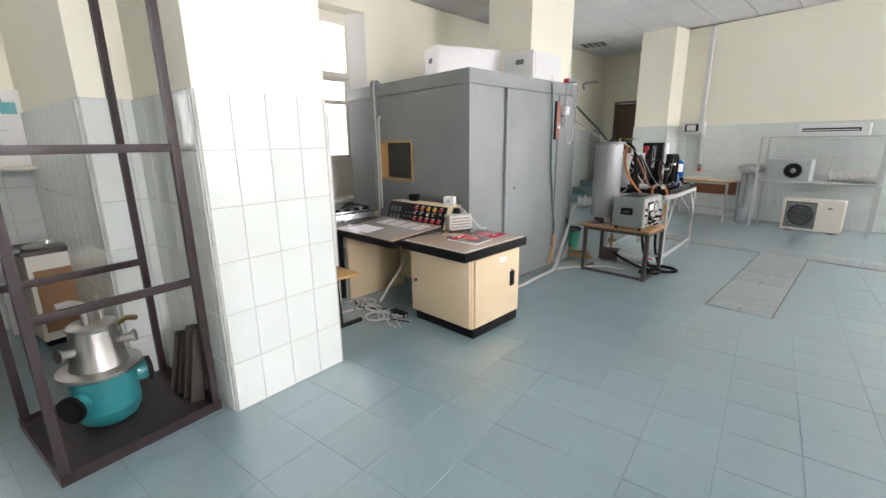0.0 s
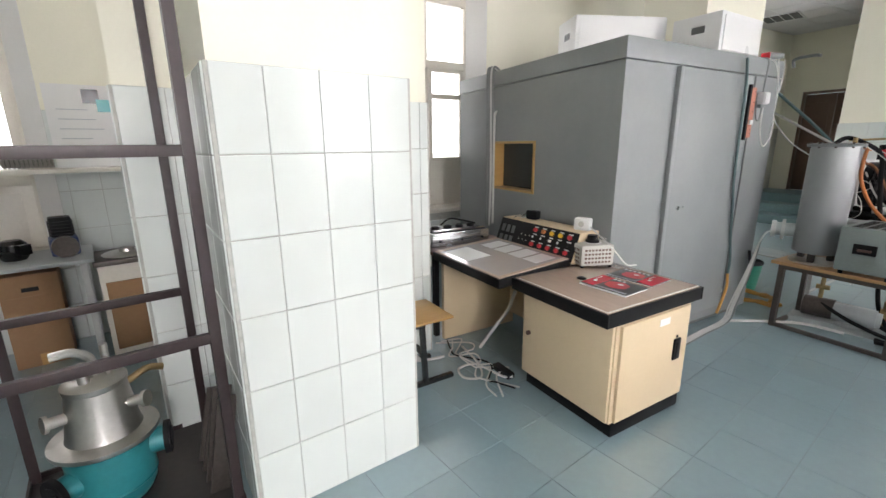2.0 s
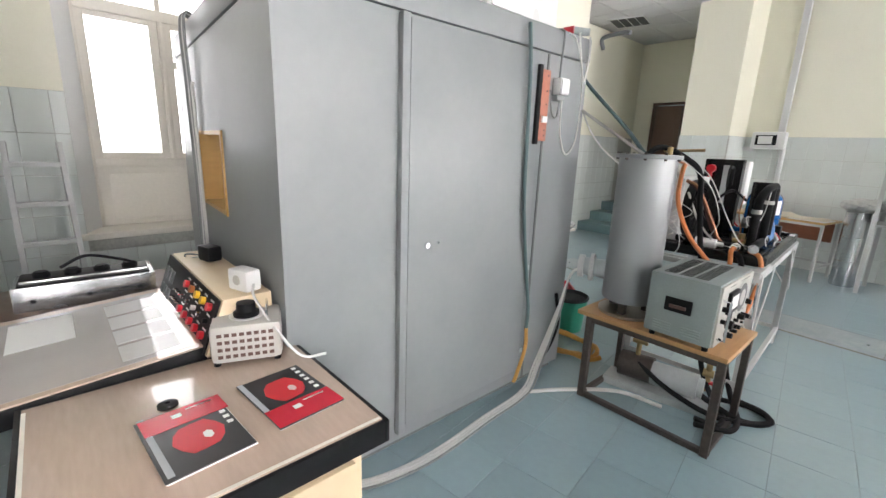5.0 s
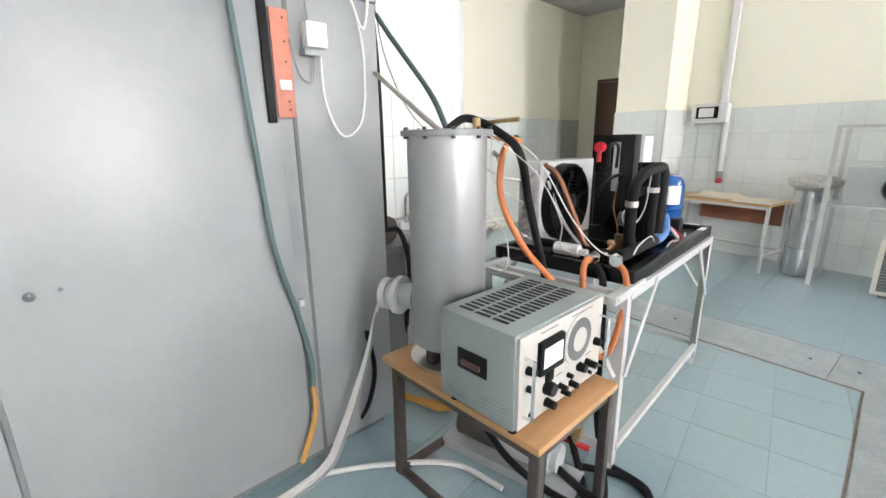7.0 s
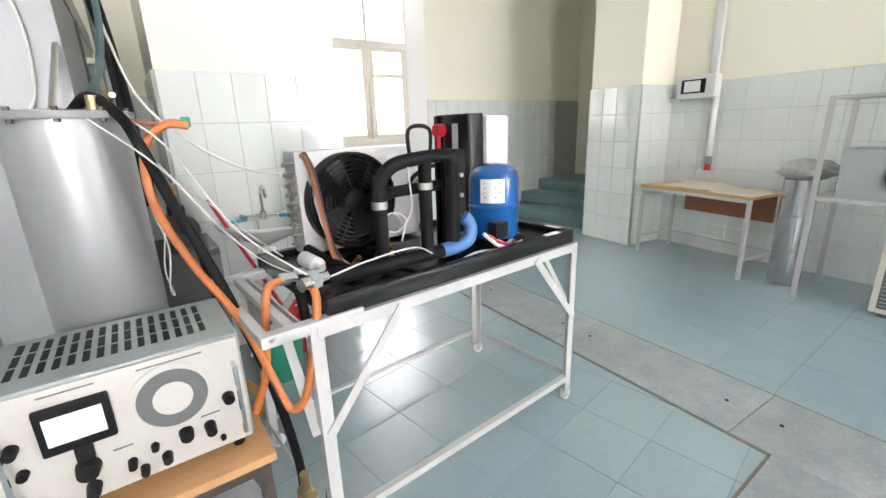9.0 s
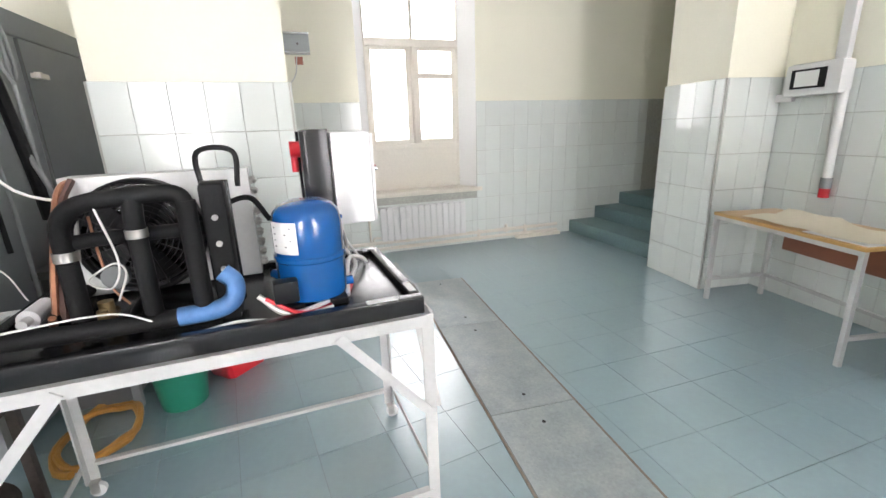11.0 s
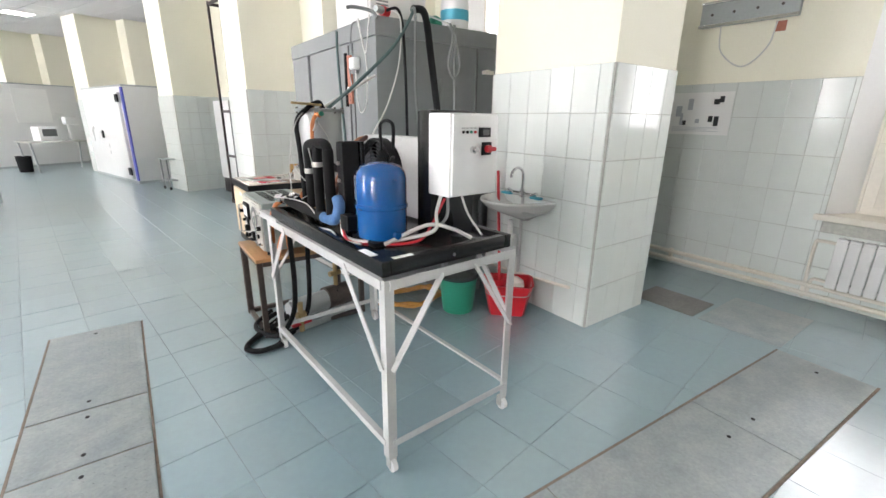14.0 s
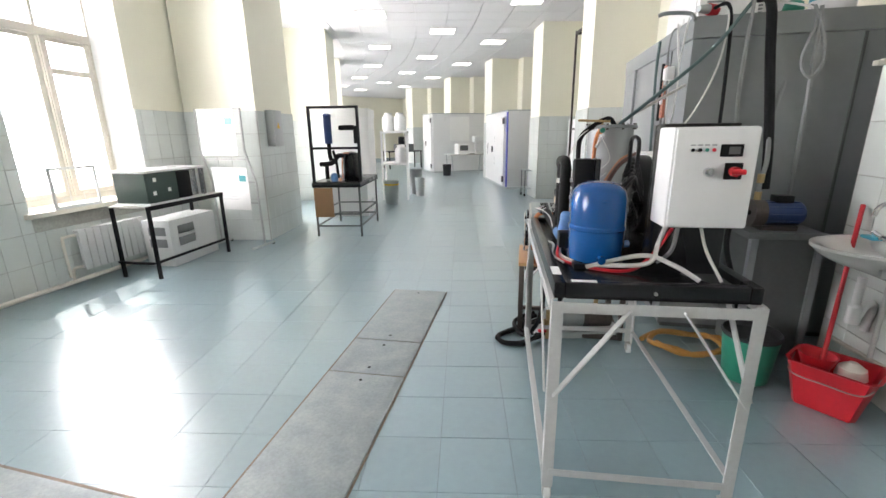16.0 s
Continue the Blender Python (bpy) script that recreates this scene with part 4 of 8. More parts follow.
for k in range(7):
    r = random.Random(k)
    part("wire", tb([(-0.12 + r.uniform(0, 0.1), 0.05, 0.0), (-0.1 + r.uniform(0, 0.1), 0.0 + r.uniform(-0.05, 0.08), 0.12), (0.0 + r.uniform(0, 0.06), r.uniform(-0.05, 0.08), 0.2 + r.uniform(-0.05, 0.05)), (0.10, 0.03, 0.22)], 0.004, seg=6), (CABLE_WHITE, CABLE_GREEN, BLACK, RED, CABLE_WHITE, GREEN, CABLE_GREY)[k], wires)

vx = thing("variable_transformer", "cream ventilated variable transformer with a black knob", "transformer", -1.985, 3.20, 0.731, 70)
part("housing", bx(-0.12, -0.10, 0.008, 0.12, 0.10, 0.155, 0.026), PANEL_CREAM, vx)
bm = new_bm()
for row in range(4):
    z = 0.032 + row * 0.027
    for k in range(8):
        box(bm, -0.094 + 0.024 * k, -0.1008, z, -0.078 + 0.024 * k, -0.0985, z + 0.013)
    for k in range(6):
        box(bm, -0.1208, -0.070 + 0.024 * k, z, -0.1185, -0.054 + 0.024 * k, z + 0.013)
part("vents", bm, BROWN_PLASTIC, vx)
part("knob", lathe(new_bm(), [(0.045, 0.155), (0.045, 0.17), (0.035, 0.175), (0.032, 0.205), (0.0, 0.207)], at=(0.0, -0.01, 0)), BLACK, vx)
part("handle", tb([(0.07, -0.06, 0.155), (0.07, -0.06, 0.185), (0.07, 0.06, 0.185), (0.07, 0.06, 0.155)], 0.005, steps=1), CHROME, vx)
for sx in (-0.1, 0.1):
    for sy in (-0.08, 0.08):
        part("foot", cy((sx, sy, 0), (sx, sy, 0.01), 0.012, seg=10), BLACK, vx)
part("dial_ring", lathe(new_bm(), [(0.06, 0.1552), (0.06, 0.157)], at=(0, -0.01, 0)), WHITE, vx)
ad = thing("power_adapter", "white plastic multi-socket adapter on the console", "adapter", -2.10, 3.235, 0.945, 20)
part("housing", bx(-0.055, -0.035, 0, 0.055, 0.035, 0.085, 0.012), WHITE, ad)
part("socket", cy((0.0, -0.035, 0.045), (0.0, -0.038, 0.045), 0.02), PANEL_CREAM, ad)
part("cable", tb([(0.05, 0.0, 0.03), (0.12, -0.05, 0.0), (0.25, -0.06, -0.1), (0.32, -0.02, -0.19), (0.36, 0.06, -0.205)], 0.005), CABLE_WHITE, ad)


def brochure(x, y, turn, n, flip):
    ob = thing("brochure", "stack of glossy red and black brochures with a red photo", "brochure", x, y, 0.7315, turn, group="brochures on the desk")
    for k in range(n):
        part("booklet", bx(-0.148 + 0.003 * k, -0.105 - 0.002 * k, 0.0035 * k, 0.148 + 0.003 * k, 0.105 - 0.002 * k, 0.0035 * k + 0.003), PAPER if k < n - 1 else PRINT_BLACK, ob)
    z = 0.0035 * n
    a, b = ((0.05, 0.148), (-0.136, -0.05))[flip]
    part("red_band", bx(a, -0.105, z - 0.0006, b, 0.105, z + 0.0004), PRINT_RED, ob)
    c = -0.03 if not flip else 0.03
    part("red_photo", prism(new_bm(), [(c + 0.066 * math.cos(q * 0.524) * (1 + 0.08 * (q % 3)), 0.06 * math.sin(q * 0.524) * (1 + 0.06 * (q % 2))) for q in range(12)], z - 0.0006, z + 0.0003), RED, ob)
    part("photo_highlight", prism(new_bm(), [(c + 0.01 + 0.02 * math.cos(q), 0.02 + 0.013 * math.sin(q)) for q in range(6)], z - 0.0002, z + 0.0006), PAPER, ob)
    part("side_strip", bx(-0.146, -0.104, z - 0.0006, 0.146, -0.088, z + 0.0002), PAPER_GREY, ob)
    for k in range(6):
        part("film_mark", bx(-0.135 + 0.03 * k, 0.075, z - 0.0005, -0.12 + 0.03 * k, 0.09, z + 0.0003), PAPER, ob)
    part("emblem", bx(a + 0.025, -0.03, z, a + 0.045, -0.005, z + 0.0006), PAPER, ob)
    for k in range(2):
        part("text_bar", bx(a + 0.015, 0.01 + 0.03 * k, z, a + 0.02, 0.08, z + 0.0006), PAPER, ob)


brochure(-1.578, 2.931, 5.5, 5, 1)
brochure(-1.614, 3.205, 6, 2, 0)

side_table = thing("side_table", "low brown wooden side table behind the console", "table", -3.12, 2.80, 0, 2)
part("tabletop", bx(-0.30, -0.36, 0.69, 0.25, 0.42, 0.72, 0.004), WOOD_BROWN, side_table)
for sx in (-0.26, 0.21):
    for sy in (-0.32, 0.38):
        part("leg", bx(sx - 0.02, sy - 0.02, 0, sx + 0.02, sy + 0.02, 0.69), BLACK, side_table)
case = thing("instrument_case", "open aluminium instrument case with black dials on top", "instrument case", -3.10, 2.78, 0.72, 88)
part("case_body", bx(-0.27, -0.13, 0, 0.27, 0.13, 0.115, 0.006), ZINC, case)
part("faceplate", bx(-0.25, -0.11, 0.115, 0.25, 0.11, 0.123, 0.002), BLACK, case)
for k in range(4):
    part("dial", lathe(new_bm(), [(0.035, 0.123), (0.035, 0.14), (0.025, 0.15), (0.0, 0.15)], at=(-0.17 + 0.115 * k, 0.02, 0), seg=16), BLACK, case)
part("chrome_bar", bx(-0.24, -0.10, 0.123, 0.24, -0.085, 0.135, 0.003), CHROME, case)
for k in range(3):
    part("latch", cy((-0.2 + 0.2 * k, -0.13, 0.05), (-0.2 + 0.2 * k, -0.137, 0.05), 0.01, seg=10), BLACK, case)
part("lead", tb([(-0.1, 0.05, 0.15), (0.0, 0.08, 0.19), (0.12, 0.04, 0.17), (0.2, -0.02, 0.15)], 0.008), RUBBER, case)

mess = thing("cable_tangle", "tangle of white power cables on the floor under the desk", "cables", -2.2, 2.5, 0)
for k in range(4):
    r = random.Random(20 + k)
    pts = [(-0.55, -0.1 + 0.05 * k, 0.012)]
    for j in range(1, 9):
        pts.append((-0.55 + 0.1 * j + r.uniform(-0.06, 0.06), 0.1 * math.sin(j * 1.3 + k) + r.uniform(-0.06, 0.06), 0.012 + 0.012 * (j % 2)))
    part("cable", tb(pts, 0.006, seg=6), (CABLE_WHITE, CABLE_WHITE, RUBBER, CABLE_WHITE)[k], mess)
part("loop", tb([(-0.4, 0.05, 0.01), (-0.1, 0.0, 0.02), (0.05, -0.08, 0.012), (0.0, -0.18, 0.012), (-0.12, -0.15, 0.012), (-0.1, -0.02, 0.02), (0.12, 0.04, 0.02), (0.16, 0.1, 0.02)], 0.008), CABLE_WHITE, mess)
part("power_strip", bx(-0.02, 0.06, 0, 0.16, 0.12, 0.04, 0.008), BLACK, mess)
part("riser", tb([(-0.3, 0.15, 0.02), (-0.2, 0.2, 0.2), (-0.14, 0.28, 0.35), (-0.12, 0.33, 0.5)], 0.012), CABLE_WHITE, mess)

# ---- chair by the column ----
chair = thing("chair", "school chair with a plywood seat on black steel legs", "chair", -2.43, 2.06, 0, 2)
part("seat", bx(-0.19, -0.18, 0.435, 0.19, 0.20, 0.452, 0.006), WOOD_PALE, chair)
m = pose(0, -0.20, 0.70, -10, 0, 0)
part("backrest", box(new_bm(), -0.19, -0.008, -0.09, 0.19, 0.008, 0.09, 0.006, m), WOOD_PALE, chair)
for sx in (-0.155, 0.155):
    part("leg", bar(new_bm(), (sx, 0.0, 0.03), (sx, -0.02, 0.435), 0.035, 0.03, 0.004), BLACK_SHINE, chair)
    part("foot_bar", bx(sx - 0.018, -0.20, 0, sx + 0.018, 0.21, 0.03, 0.006), BLACK_SHINE, chair)
    part("back_post", tb([(sx, 0.0, 0.42), (sx, -0.17, 0.42), (sx, -0.195, 0.47), (sx, -0.205, 0.78)], 0.014), BLACK_SHINE, chair)
part("crossbar", bx(-0.155, -0.015, 0.2, 0.155, 0.015, 0.23), BLACK_SHINE, chair)


def text(words, size, mat, parent, m, name="lettering", align="CENTER"):
    cu = bpy.data.curves.new("text", "FONT")
    cu.body, cu.size, cu.align_x, cu.extrude = words, size, align, 0.0004
    tmp = new("text", cu)
    me = bpy.data.meshes.new_from_object(tmp)
    bpy.data.objects.remove(tmp)
    me.materials.clear()
    me.materials.append(mat)
    ob = new(name, me)
    ob.parent = parent
    ob.matrix_basis = m
    return ob


# ---- electrical panel on the pier ----
ep = thing("electrical_cabinet", "grey-white steel electrical panel with a yellow warning sign", "electrical panel", -2.665, 1.995, 1.30, 96)
part("cabinet", bx(-0.125, -0.13, 0, 0.125, -0.014, 0.47, 0.006), WHITE_METAL, ep)
lid = part("door", bx(-0.121, -0.142, 0.006, 0.121, -0.131, 0.464, 0.004), WHITE, ep)
part("lock", cy((0.105, -0.142, 0.25), (0.105, -0.148, 0.25), 0.011), CHROME, lid)
part("name_plate", bx(-0.09, -0.1435, 0.40, 0.07, -0.142, 0.44), PAPER, lid)
face = pose(-0.01, -0.1437, 0.411, 90, 0, 0)
text("ЩС № 11", 0.032, PRINT_BLACK, lid, face)
part("notice", bx(-0.09, -0.1432, 0.30, 0.10, -0.142, 0.395), PAPER, lid)
for k, w in enumerate((0.16, 0.08, 0.17, 0.13)):
    part("text_bar", bx(-w / 2, -0.1438, 0.376 - 0.022 * k, w / 2, -0.1432, 0.381 - 0.022 * k), PAPER_GREY, lid)
bm = prism(new_bm(), [(-0.085, 0.09), (0.085, 0.09), (0.0, 0.238)], 0, 0.0012)
bm.transform(pose(0, -0.142, 0, 90, 0, 0))
sign = part("warning_sign", bm, PRINT_BLACK, lid, "yellow triangle with a black lightning bolt")
bm = prism(new_bm(), [(-0.068, 0.0995), (0.068, 0.0995), (0.0, 0.2175)], 0, 0.0009)
bm.transform(pose(0, -0.1431, 0, 90, 0, 0))
part("sign_face", bm, YELLOW, sign)
bm = new_bm()
for a in (((0.004, 0.185), (-0.018, 0.148), (-0.004, 0.146), (0.012, 0.183)), ((-0.012, 0.155), (-0.002, 0.142), (0.018, 0.152), (0.012, 0.160)), ((0.016, 0.157), (0.004, 0.113), (0.0, 0.116), (0.006, 0.15))):
    vs = [bm.verts.new((x, -0.1443, z)) for x, z in a]
    bm.faces.new(vs)
part("bolt", bm, PRINT_BLACK, sign)
part("cable", tb([(-0.06, -0.06, 0.475), (-0.11, -0.13, 0.49), (-0.135, -0.155, 0.44), (-0.12, -0.16, 0.2), (-0.13, -0.155, 0.0), (-0.09, -0.1, -0.1), (-0.11, -0.06, -0.2), (-0.06, -0.05, -0.27), (0.01, -0.05, -0.25)], 0.004, seg=6), RUBBER, ep)
part("gland", bx(0.05, -0.11, -0.045, 0.11, -0.04, 0.0, 0.008), BLACK, ep)
part("conduit", tb([(0.085, -0.05, -0.03), (0.085, -0.04, -0.5), (0.10, -0.04, -0.9), (0.10, -0.04, -1.28)], 0.022, seg=10), GREY, ep)
for k, dx in enumerate((0.0, 0.018, 0.034)):
    part("cable", tb([(0.03 + dx, -0.05, 0.0), (0.035 + dx, -0.05, -0.4), (0.06 + dx, -0.05, -0.8), (0.085 + dx, -0.07, -1.1), (0.12 + dx, -0.12, -1.27), (0.3 + dx, -0.18, -1.285)], 0.008, seg=6), CABLE_WHITE, ep)
for z in (-0.12, -0.3, -0.52, -0.8):
    part("tie", bx(0.02, -0.062, z, 0.085, -0.03, z + 0.012), BLACK, ep)
solid("wall_socket", bx(-0.03, -0.05, 0, 0.03, -0.014, 0.06, 0.005), WHITE, "small white wall fitting on the tiles", "fitting", -4.6, 2.2, 1.74, 92)


# ---- red-brown steel rack with the teal vessel ----
rack = thing("steel_rack", "tall red-brown angle-steel rack with a dark base tray", "rack", -1.70, 0.222, 0, 99.5)
W_, D_, H_ = 0.70, 0.71, 3.15
for a in (0.0, W_):
    for b in (0.0, D_):
        part("post", box(bx(a - 0.019, b - 0.019, 0, a + 0.019, b - 0.012, H_), a - 0.019, b - 0.012, 0, a - 0.012, b + 0.019, H_), BROWN_STEEL, rack)
for z in (0.81, H_ - 0.04):
    for b in (0.0, D_):
        part("rail", bx(0.0, b - 0.016, z - 0.02, W_, b + 0.012, z + 0.02, 0.002), BROWN_STEEL, rack)
for a in (0.0, W_):
    part("rail", bx(a - 0.013, 0.0, H_ - 0.06, a + 0.013, D_, H_ - 0.02, 0.002), BROWN_STEEL, rack)
part("rail", bx(0.0, -0.012, 1.505, W_ + 0.0, 0.03, 1.545, 0.002), BROWN_STEEL, rack)
part("rail", bx(0.0, D_ - 0.03, 1.505, W_, D_ + 0.012, 1.545, 0.002), BROWN_STEEL, rack)
part("tray", bx(-0.02, -0.02, 0.02, W_ + 0.02, D_ + 0.02, 0.035), BROWN_STEEL_OLD, rack)
bm = new_bm()
for a in ((-0.025, -0.025, W_ + 0.025, -0.015), (-0.025, D_ + 0.015, W_ + 0.025, D_ + 0.025), (-0.025, -0.015, -0.015, D_ + 0.015), (W_ + 0.015, -0.015, W_ + 0.025, D_ + 0.015)):
    box(bm, a[0], a[1], 0, a[2], a[3], 0.06)
part("tray_edge", bm, BROWN_STEEL, rack)

vessel = thing("vacuum_pump", "teal enamel pump pot with a stainless steel head", "pump", -2.10, 0.455, 0.035, 99.5)
part("pot", lathe(new_bm(), [(0.03, 0.0), (0.09, 0.004), (0.13, 0.03), (0.15, 0.07), (0.155, 0.12), (0.155, 0.31), (0.15, 0.315), (0.0, 0.315)], seg=36), TEAL, vessel)
part("weld_ring", lathe(new_bm(), [(0.154, 0.10), (0.158, 0.105), (0.154, 0.11)], seg=36), TEAL, vessel)
part("flange", lathe(new_bm(), [(0.19, 0.315), (0.192, 0.32), (0.192, 0.335), (0.16, 0.34), (0.14, 0.345), (0.0, 0.345)], seg=36), STEEL, vessel)
head = part("head", lathe(new_bm(), [(0.135, 0.345), (0.13, 0.36), (0.105, 0.55), (0.11, 0.555), (0.112, 0.575), (0.09, 0.59), (0.0, 0.592)], seg=36), STEEL, vessel)
for a in (200, 330, 90):
    c, s = math.cos(radians(a)), math.sin(radians(a))
    part("nozzle", cyl(cyl(new_bm(), (c * 0.10, s * 0.10, 0.46), (c * 0.17, s * 0.17, 0.47), 0.022), (c * 0.17, s * 0.17, 0.47), (c * 0.185, s * 0.185, 0.472), 0.034), STEEL, head)
for a, z in ((212, 0.19), (-10, 0.23)):
    c, s = math.cos(radians(a)), math.sin(radians(a))
    port = part("port", cyl(new_bm(), (c * 0.13, s * 0.13, z), (c * 0.20, s * 0.20, z), 0.055), TEAL, vessel)
    part("port_ring", cyl(cyl(new_bm(), (c * 0.20, s * 0.20, z), (c * 0.222, s * 0.222, z), 0.072, seg=24), (c * 0.222, s * 0.222, z), (c * 0.228, s * 0.228, z), 0.045, seg=24), RUBBER, port, "black rubber flange ring")
part("pipe_stub", tb([(0.0, 0.0, 0.58), (0.0, 0.02, 0.66), (-0.05, 0.03, 0.70), (-0.12, 0.03, 0.70)], 0.018), STEEL, vessel)
part("valve_cluster", cyl(cyl(cyl(new_bm(), (0.05, 0, 0.58), (0.05, 0, 0.72), 0.014), (0.05, 0.03, 0.66), (0.05, -0.05, 0.66), 0.012), (-0.03, -0.04, 0.58), (-0.03, -0.04, 0.67), 0.02), STEEL, vessel)
part("elbow", tb([(0.1, 0.06, 0.5), (0.18, 0.1, 0.52), (0.24, 0.12, 0.50)], 0.016), BRASS, vessel)
# one leaning perforated sheet, built as four separate strips without holes
leanb = thing("leaning_boards", "perforated sheet leaning inside the rack, built as four plain strips", "boards", -2.05, 0.84, 0.036, 99.5)
for k in range(4):
    part("board", bar(new_bm(), (-0.02 - 0.0 * k, -0.14 + 0.085 * k, 0.006), (0.06, -0.13 + 0.083 * k, 0.44 + 0.05 * (k % 2) - 0.04 * k), 0.012, 0.08), IRON, leanb)

# ---- low iron table with vessel and signal generator ----
stool = thing("low_table", "low iron-framed table with a worn plywood top", "table", -1.275, 5.305, 0)
part("tabletop", bx(-0.405, -0.262, 0.543, 0.41, 0.265, 0.570, 0.004), WOOD, stool, "worn orange-brown plywood top")
for sx in (-0.33, 0.385):
    for sy in (-0.235, 0.235):
        part("leg", bar(new_bm(), (sx, sy, 0), (sx, sy * 0.98, 0.543), 0.035, 0.035, 0.003), IRON, stool)
for sy in (-0.235, 0.235):
    part("rail", bx(-0.31, sy - 0.015, 0.003, 0.365, sy + 0.015, 0.033, 0.002), IRON, stool)
    part("top_rail", bx(-0.31, sy - 0.012, 0.508, 0.365, sy + 0.012, 0.542), IRON, stool)
for sx in (-0.33, 0.385):
    part("rail", bx(sx - 0.015, -0.215, 0.003, sx + 0.015, 0.215, 0.033, 0.002), IRON, stool)
    part("top_rail", bx(sx - 0.012, -0.215, 0.508, sx + 0.012, 0.215, 0.542), IRON, stool)

drum = thing("steel_vessel", "upright grey cylindrical steel vessel with a flanged lid", "vessel", -1.475, 5.255, 0.570)
part("base_ring", lathe(new_bm(), [(0.16, 0), (0.165, 0.005), (0.165, 0.018), (0.0, 0.02)], seg=36), STEEL, drum)
for a in (40, 160, 280):
    c, s = math.cos(radians(a)), math.sin(radians(a))
    part("foot", bx(c * 0.11 - 0.02, s * 0.11 - 0.02, 0.018, c * 0.11 + 0.02, s * 0.11 + 0.02, 0.09), IRON, drum)
part("shell", lathe(new_bm(), [(0.138, 0.085), (0.150, 0.09), (0.153, 0.10), (0.153, 0.925), (0.0, 0.925)], seg=44), VESSEL, drum)
part("lid", lathe(new_bm(), [(0.174, 0.925), (0.176, 0.93), (0.176, 0.945), (0.155, 0.949), (0.0, 0.95)], seg=44), GREY, drum)
for k in range(10):
    a = 2 * math.pi * k / 10
    part("bolt", cy((0.164 * math.cos(a), 0.164 * math.sin(a), 0.915), (0.164 * math.cos(a), 0.164 * math.sin(a), 0.957), 0.008, seg=6), IRON, drum)
motor = part("side_port", cy((-0.14, -0.06, 0.25), (-0.27, -0.115, 0.25), 0.055, seg=20), GREY_LIGHT, drum)
part("port_flange", cyl(cyl(new_bm(), (-0.20, -0.086, 0.25), (-0.222, -0.095, 0.25), 0.085, seg=20), (-0.255, -0.109, 0.25), (-0.285, -0.122, 0.25), 0.07, seg=20), WHITE_METAL, motor)
part("hook", tb([(0.09, 0.168, 0.86), (0.1, 0.19, 0.84), (0.12, 0.18, 0.80)], 0.01), STEEL, drum)
def from_drum(*pts):
    return [(x + 1.475, y - 5.255, z - 0.570) for x, y, z in pts]


part("lid_hose", tb(from_drum((-1.50, 5.27, 1.51), (-1.44, 5.33, 1.56), (-1.32, 5.39, 1.50), (-1.25, 5.42, 1.42), (-1.24, 5.475, 1.228), (-1.22, 5.56, 0.957), (-1.18, 5.645, 0.60), (-1.14, 5.69, 0.22), (-1.04, 5.64, 0.05), (-0.93, 5.50, 0.03), (-0.92, 5.36, 0.03), (-1.02, 5.30, 0.05)), 0.016, seg=10), RUBBER, drum, "thick black hose")
part("lid_hose", tb(from_drum((-1.14, 5.76, 0.96), (-1.06, 5.75, 0.93), (-1.04, 5.755, 0.78), (-1.04, 5.77, 0.46), (-1.02, 5.755, 0.23), (-0.94, 5.68, 0.06), (-0.86, 5.52, 0.03), (-0.86, 5.36, 0.03), (-1.0, 5.24, 0.05)), 0.016, seg=10), RUBBER, drum, "black hose")
part("orange_hose", tb(from_drum((-1.36, 5.56, 1.47), (-1.36, 5.50, 1.475), (-1.35, 5.435, 1.41), (-1.34, 5.425, 1.246), (-1.27, 5.49, 1.05), (-1.14, 5.58, 0.87), (-1.02, 5.625, 0.70), (-0.99, 5.655, 0.60), (-0.96, 5.70, 0.65), (-0.945, 5.745, 0.85), (-0.97, 5.77, 0.95), (-1.03, 5.775, 0.98)), 0.013, seg=10), ORANGE, drum, "orange rubber hose")
part("hose_clip", cy((-1.365 + 1.47, 5.545 - 5.255, 1.473 - 0.562), (-1.365 + 1.47, 5.568 - 5.255, 1.473 - 0.562), 0.016), GREEN, drum)
part("pipe_stub", tb(from_drum((-1.42, 5.30, 1.515), (-1.40, 5.36, 1.50), (-1.365, 5.48, 1.475), (-1.36, 5.56, 1.47)), 0.008), COPPER, drum)
part("lid_fitting", cyl(cyl(new_bm(), (0.08, 0.08, 0.95), (0.08, 0.08, 0.99), 0.015), (0.03, 0.12, 0.97), (0.24, 0.13, 0.98), 0.008), BRASS, drum)
part("probe_wire", tb([(0.1, 0.1, 0.96), (0.25, 0.22, 0.85), (0.35, 0.35, 0.6), (0.4, 0.5, 0.45), (0.48, 0.55, 0.42)], 0.003, seg=5), CABLE_WHITE, drum)
part("stay_pipe", tb([(-0.02, -0.02, 0.95), (-0.06, -0.02, 0.97), (-0.455, 0.0, 1.20)], 0.010), STEEL, drum)

for pts in ([(-1.33, 5.30, 1.51), (-1.20, 5.45, 1.36), (-1.16, 5.58, 1.16), (-1.22, 5.70, 1.02), (-1.10, 5.80, 0.97)], [(-1.36, 5.38, 1.50), (-1.44, 5.50, 1.30), (-1.32, 5.62, 1.18), (-1.48, 5.70, 1.08), (-1.40, 5.80, 0.98)], [(-1.44, 5.42, 1.20), (-1.33, 5.44, 1.10), (-1.30, 5.42, 0.98), (-1.38, 5.43, 0.93), (-1.45, 5.42, 1.0), (-1.38, 5.44, 1.14)]):
    part("probe_wire", tb(from_drum(*pts), 0.0025, seg=5), CABLE_WHITE, drum)
gen = thing("signal_generator", "green-grey laboratory signal generator with a cream front panel", "signal generator", -1.105, 5.275, 0.588)
part("case", bx(-0.165, -0.26, 0.012, 0.160, 0.262, 0.338, 0.010), GREENGREY, gen)
bm = new_bm()
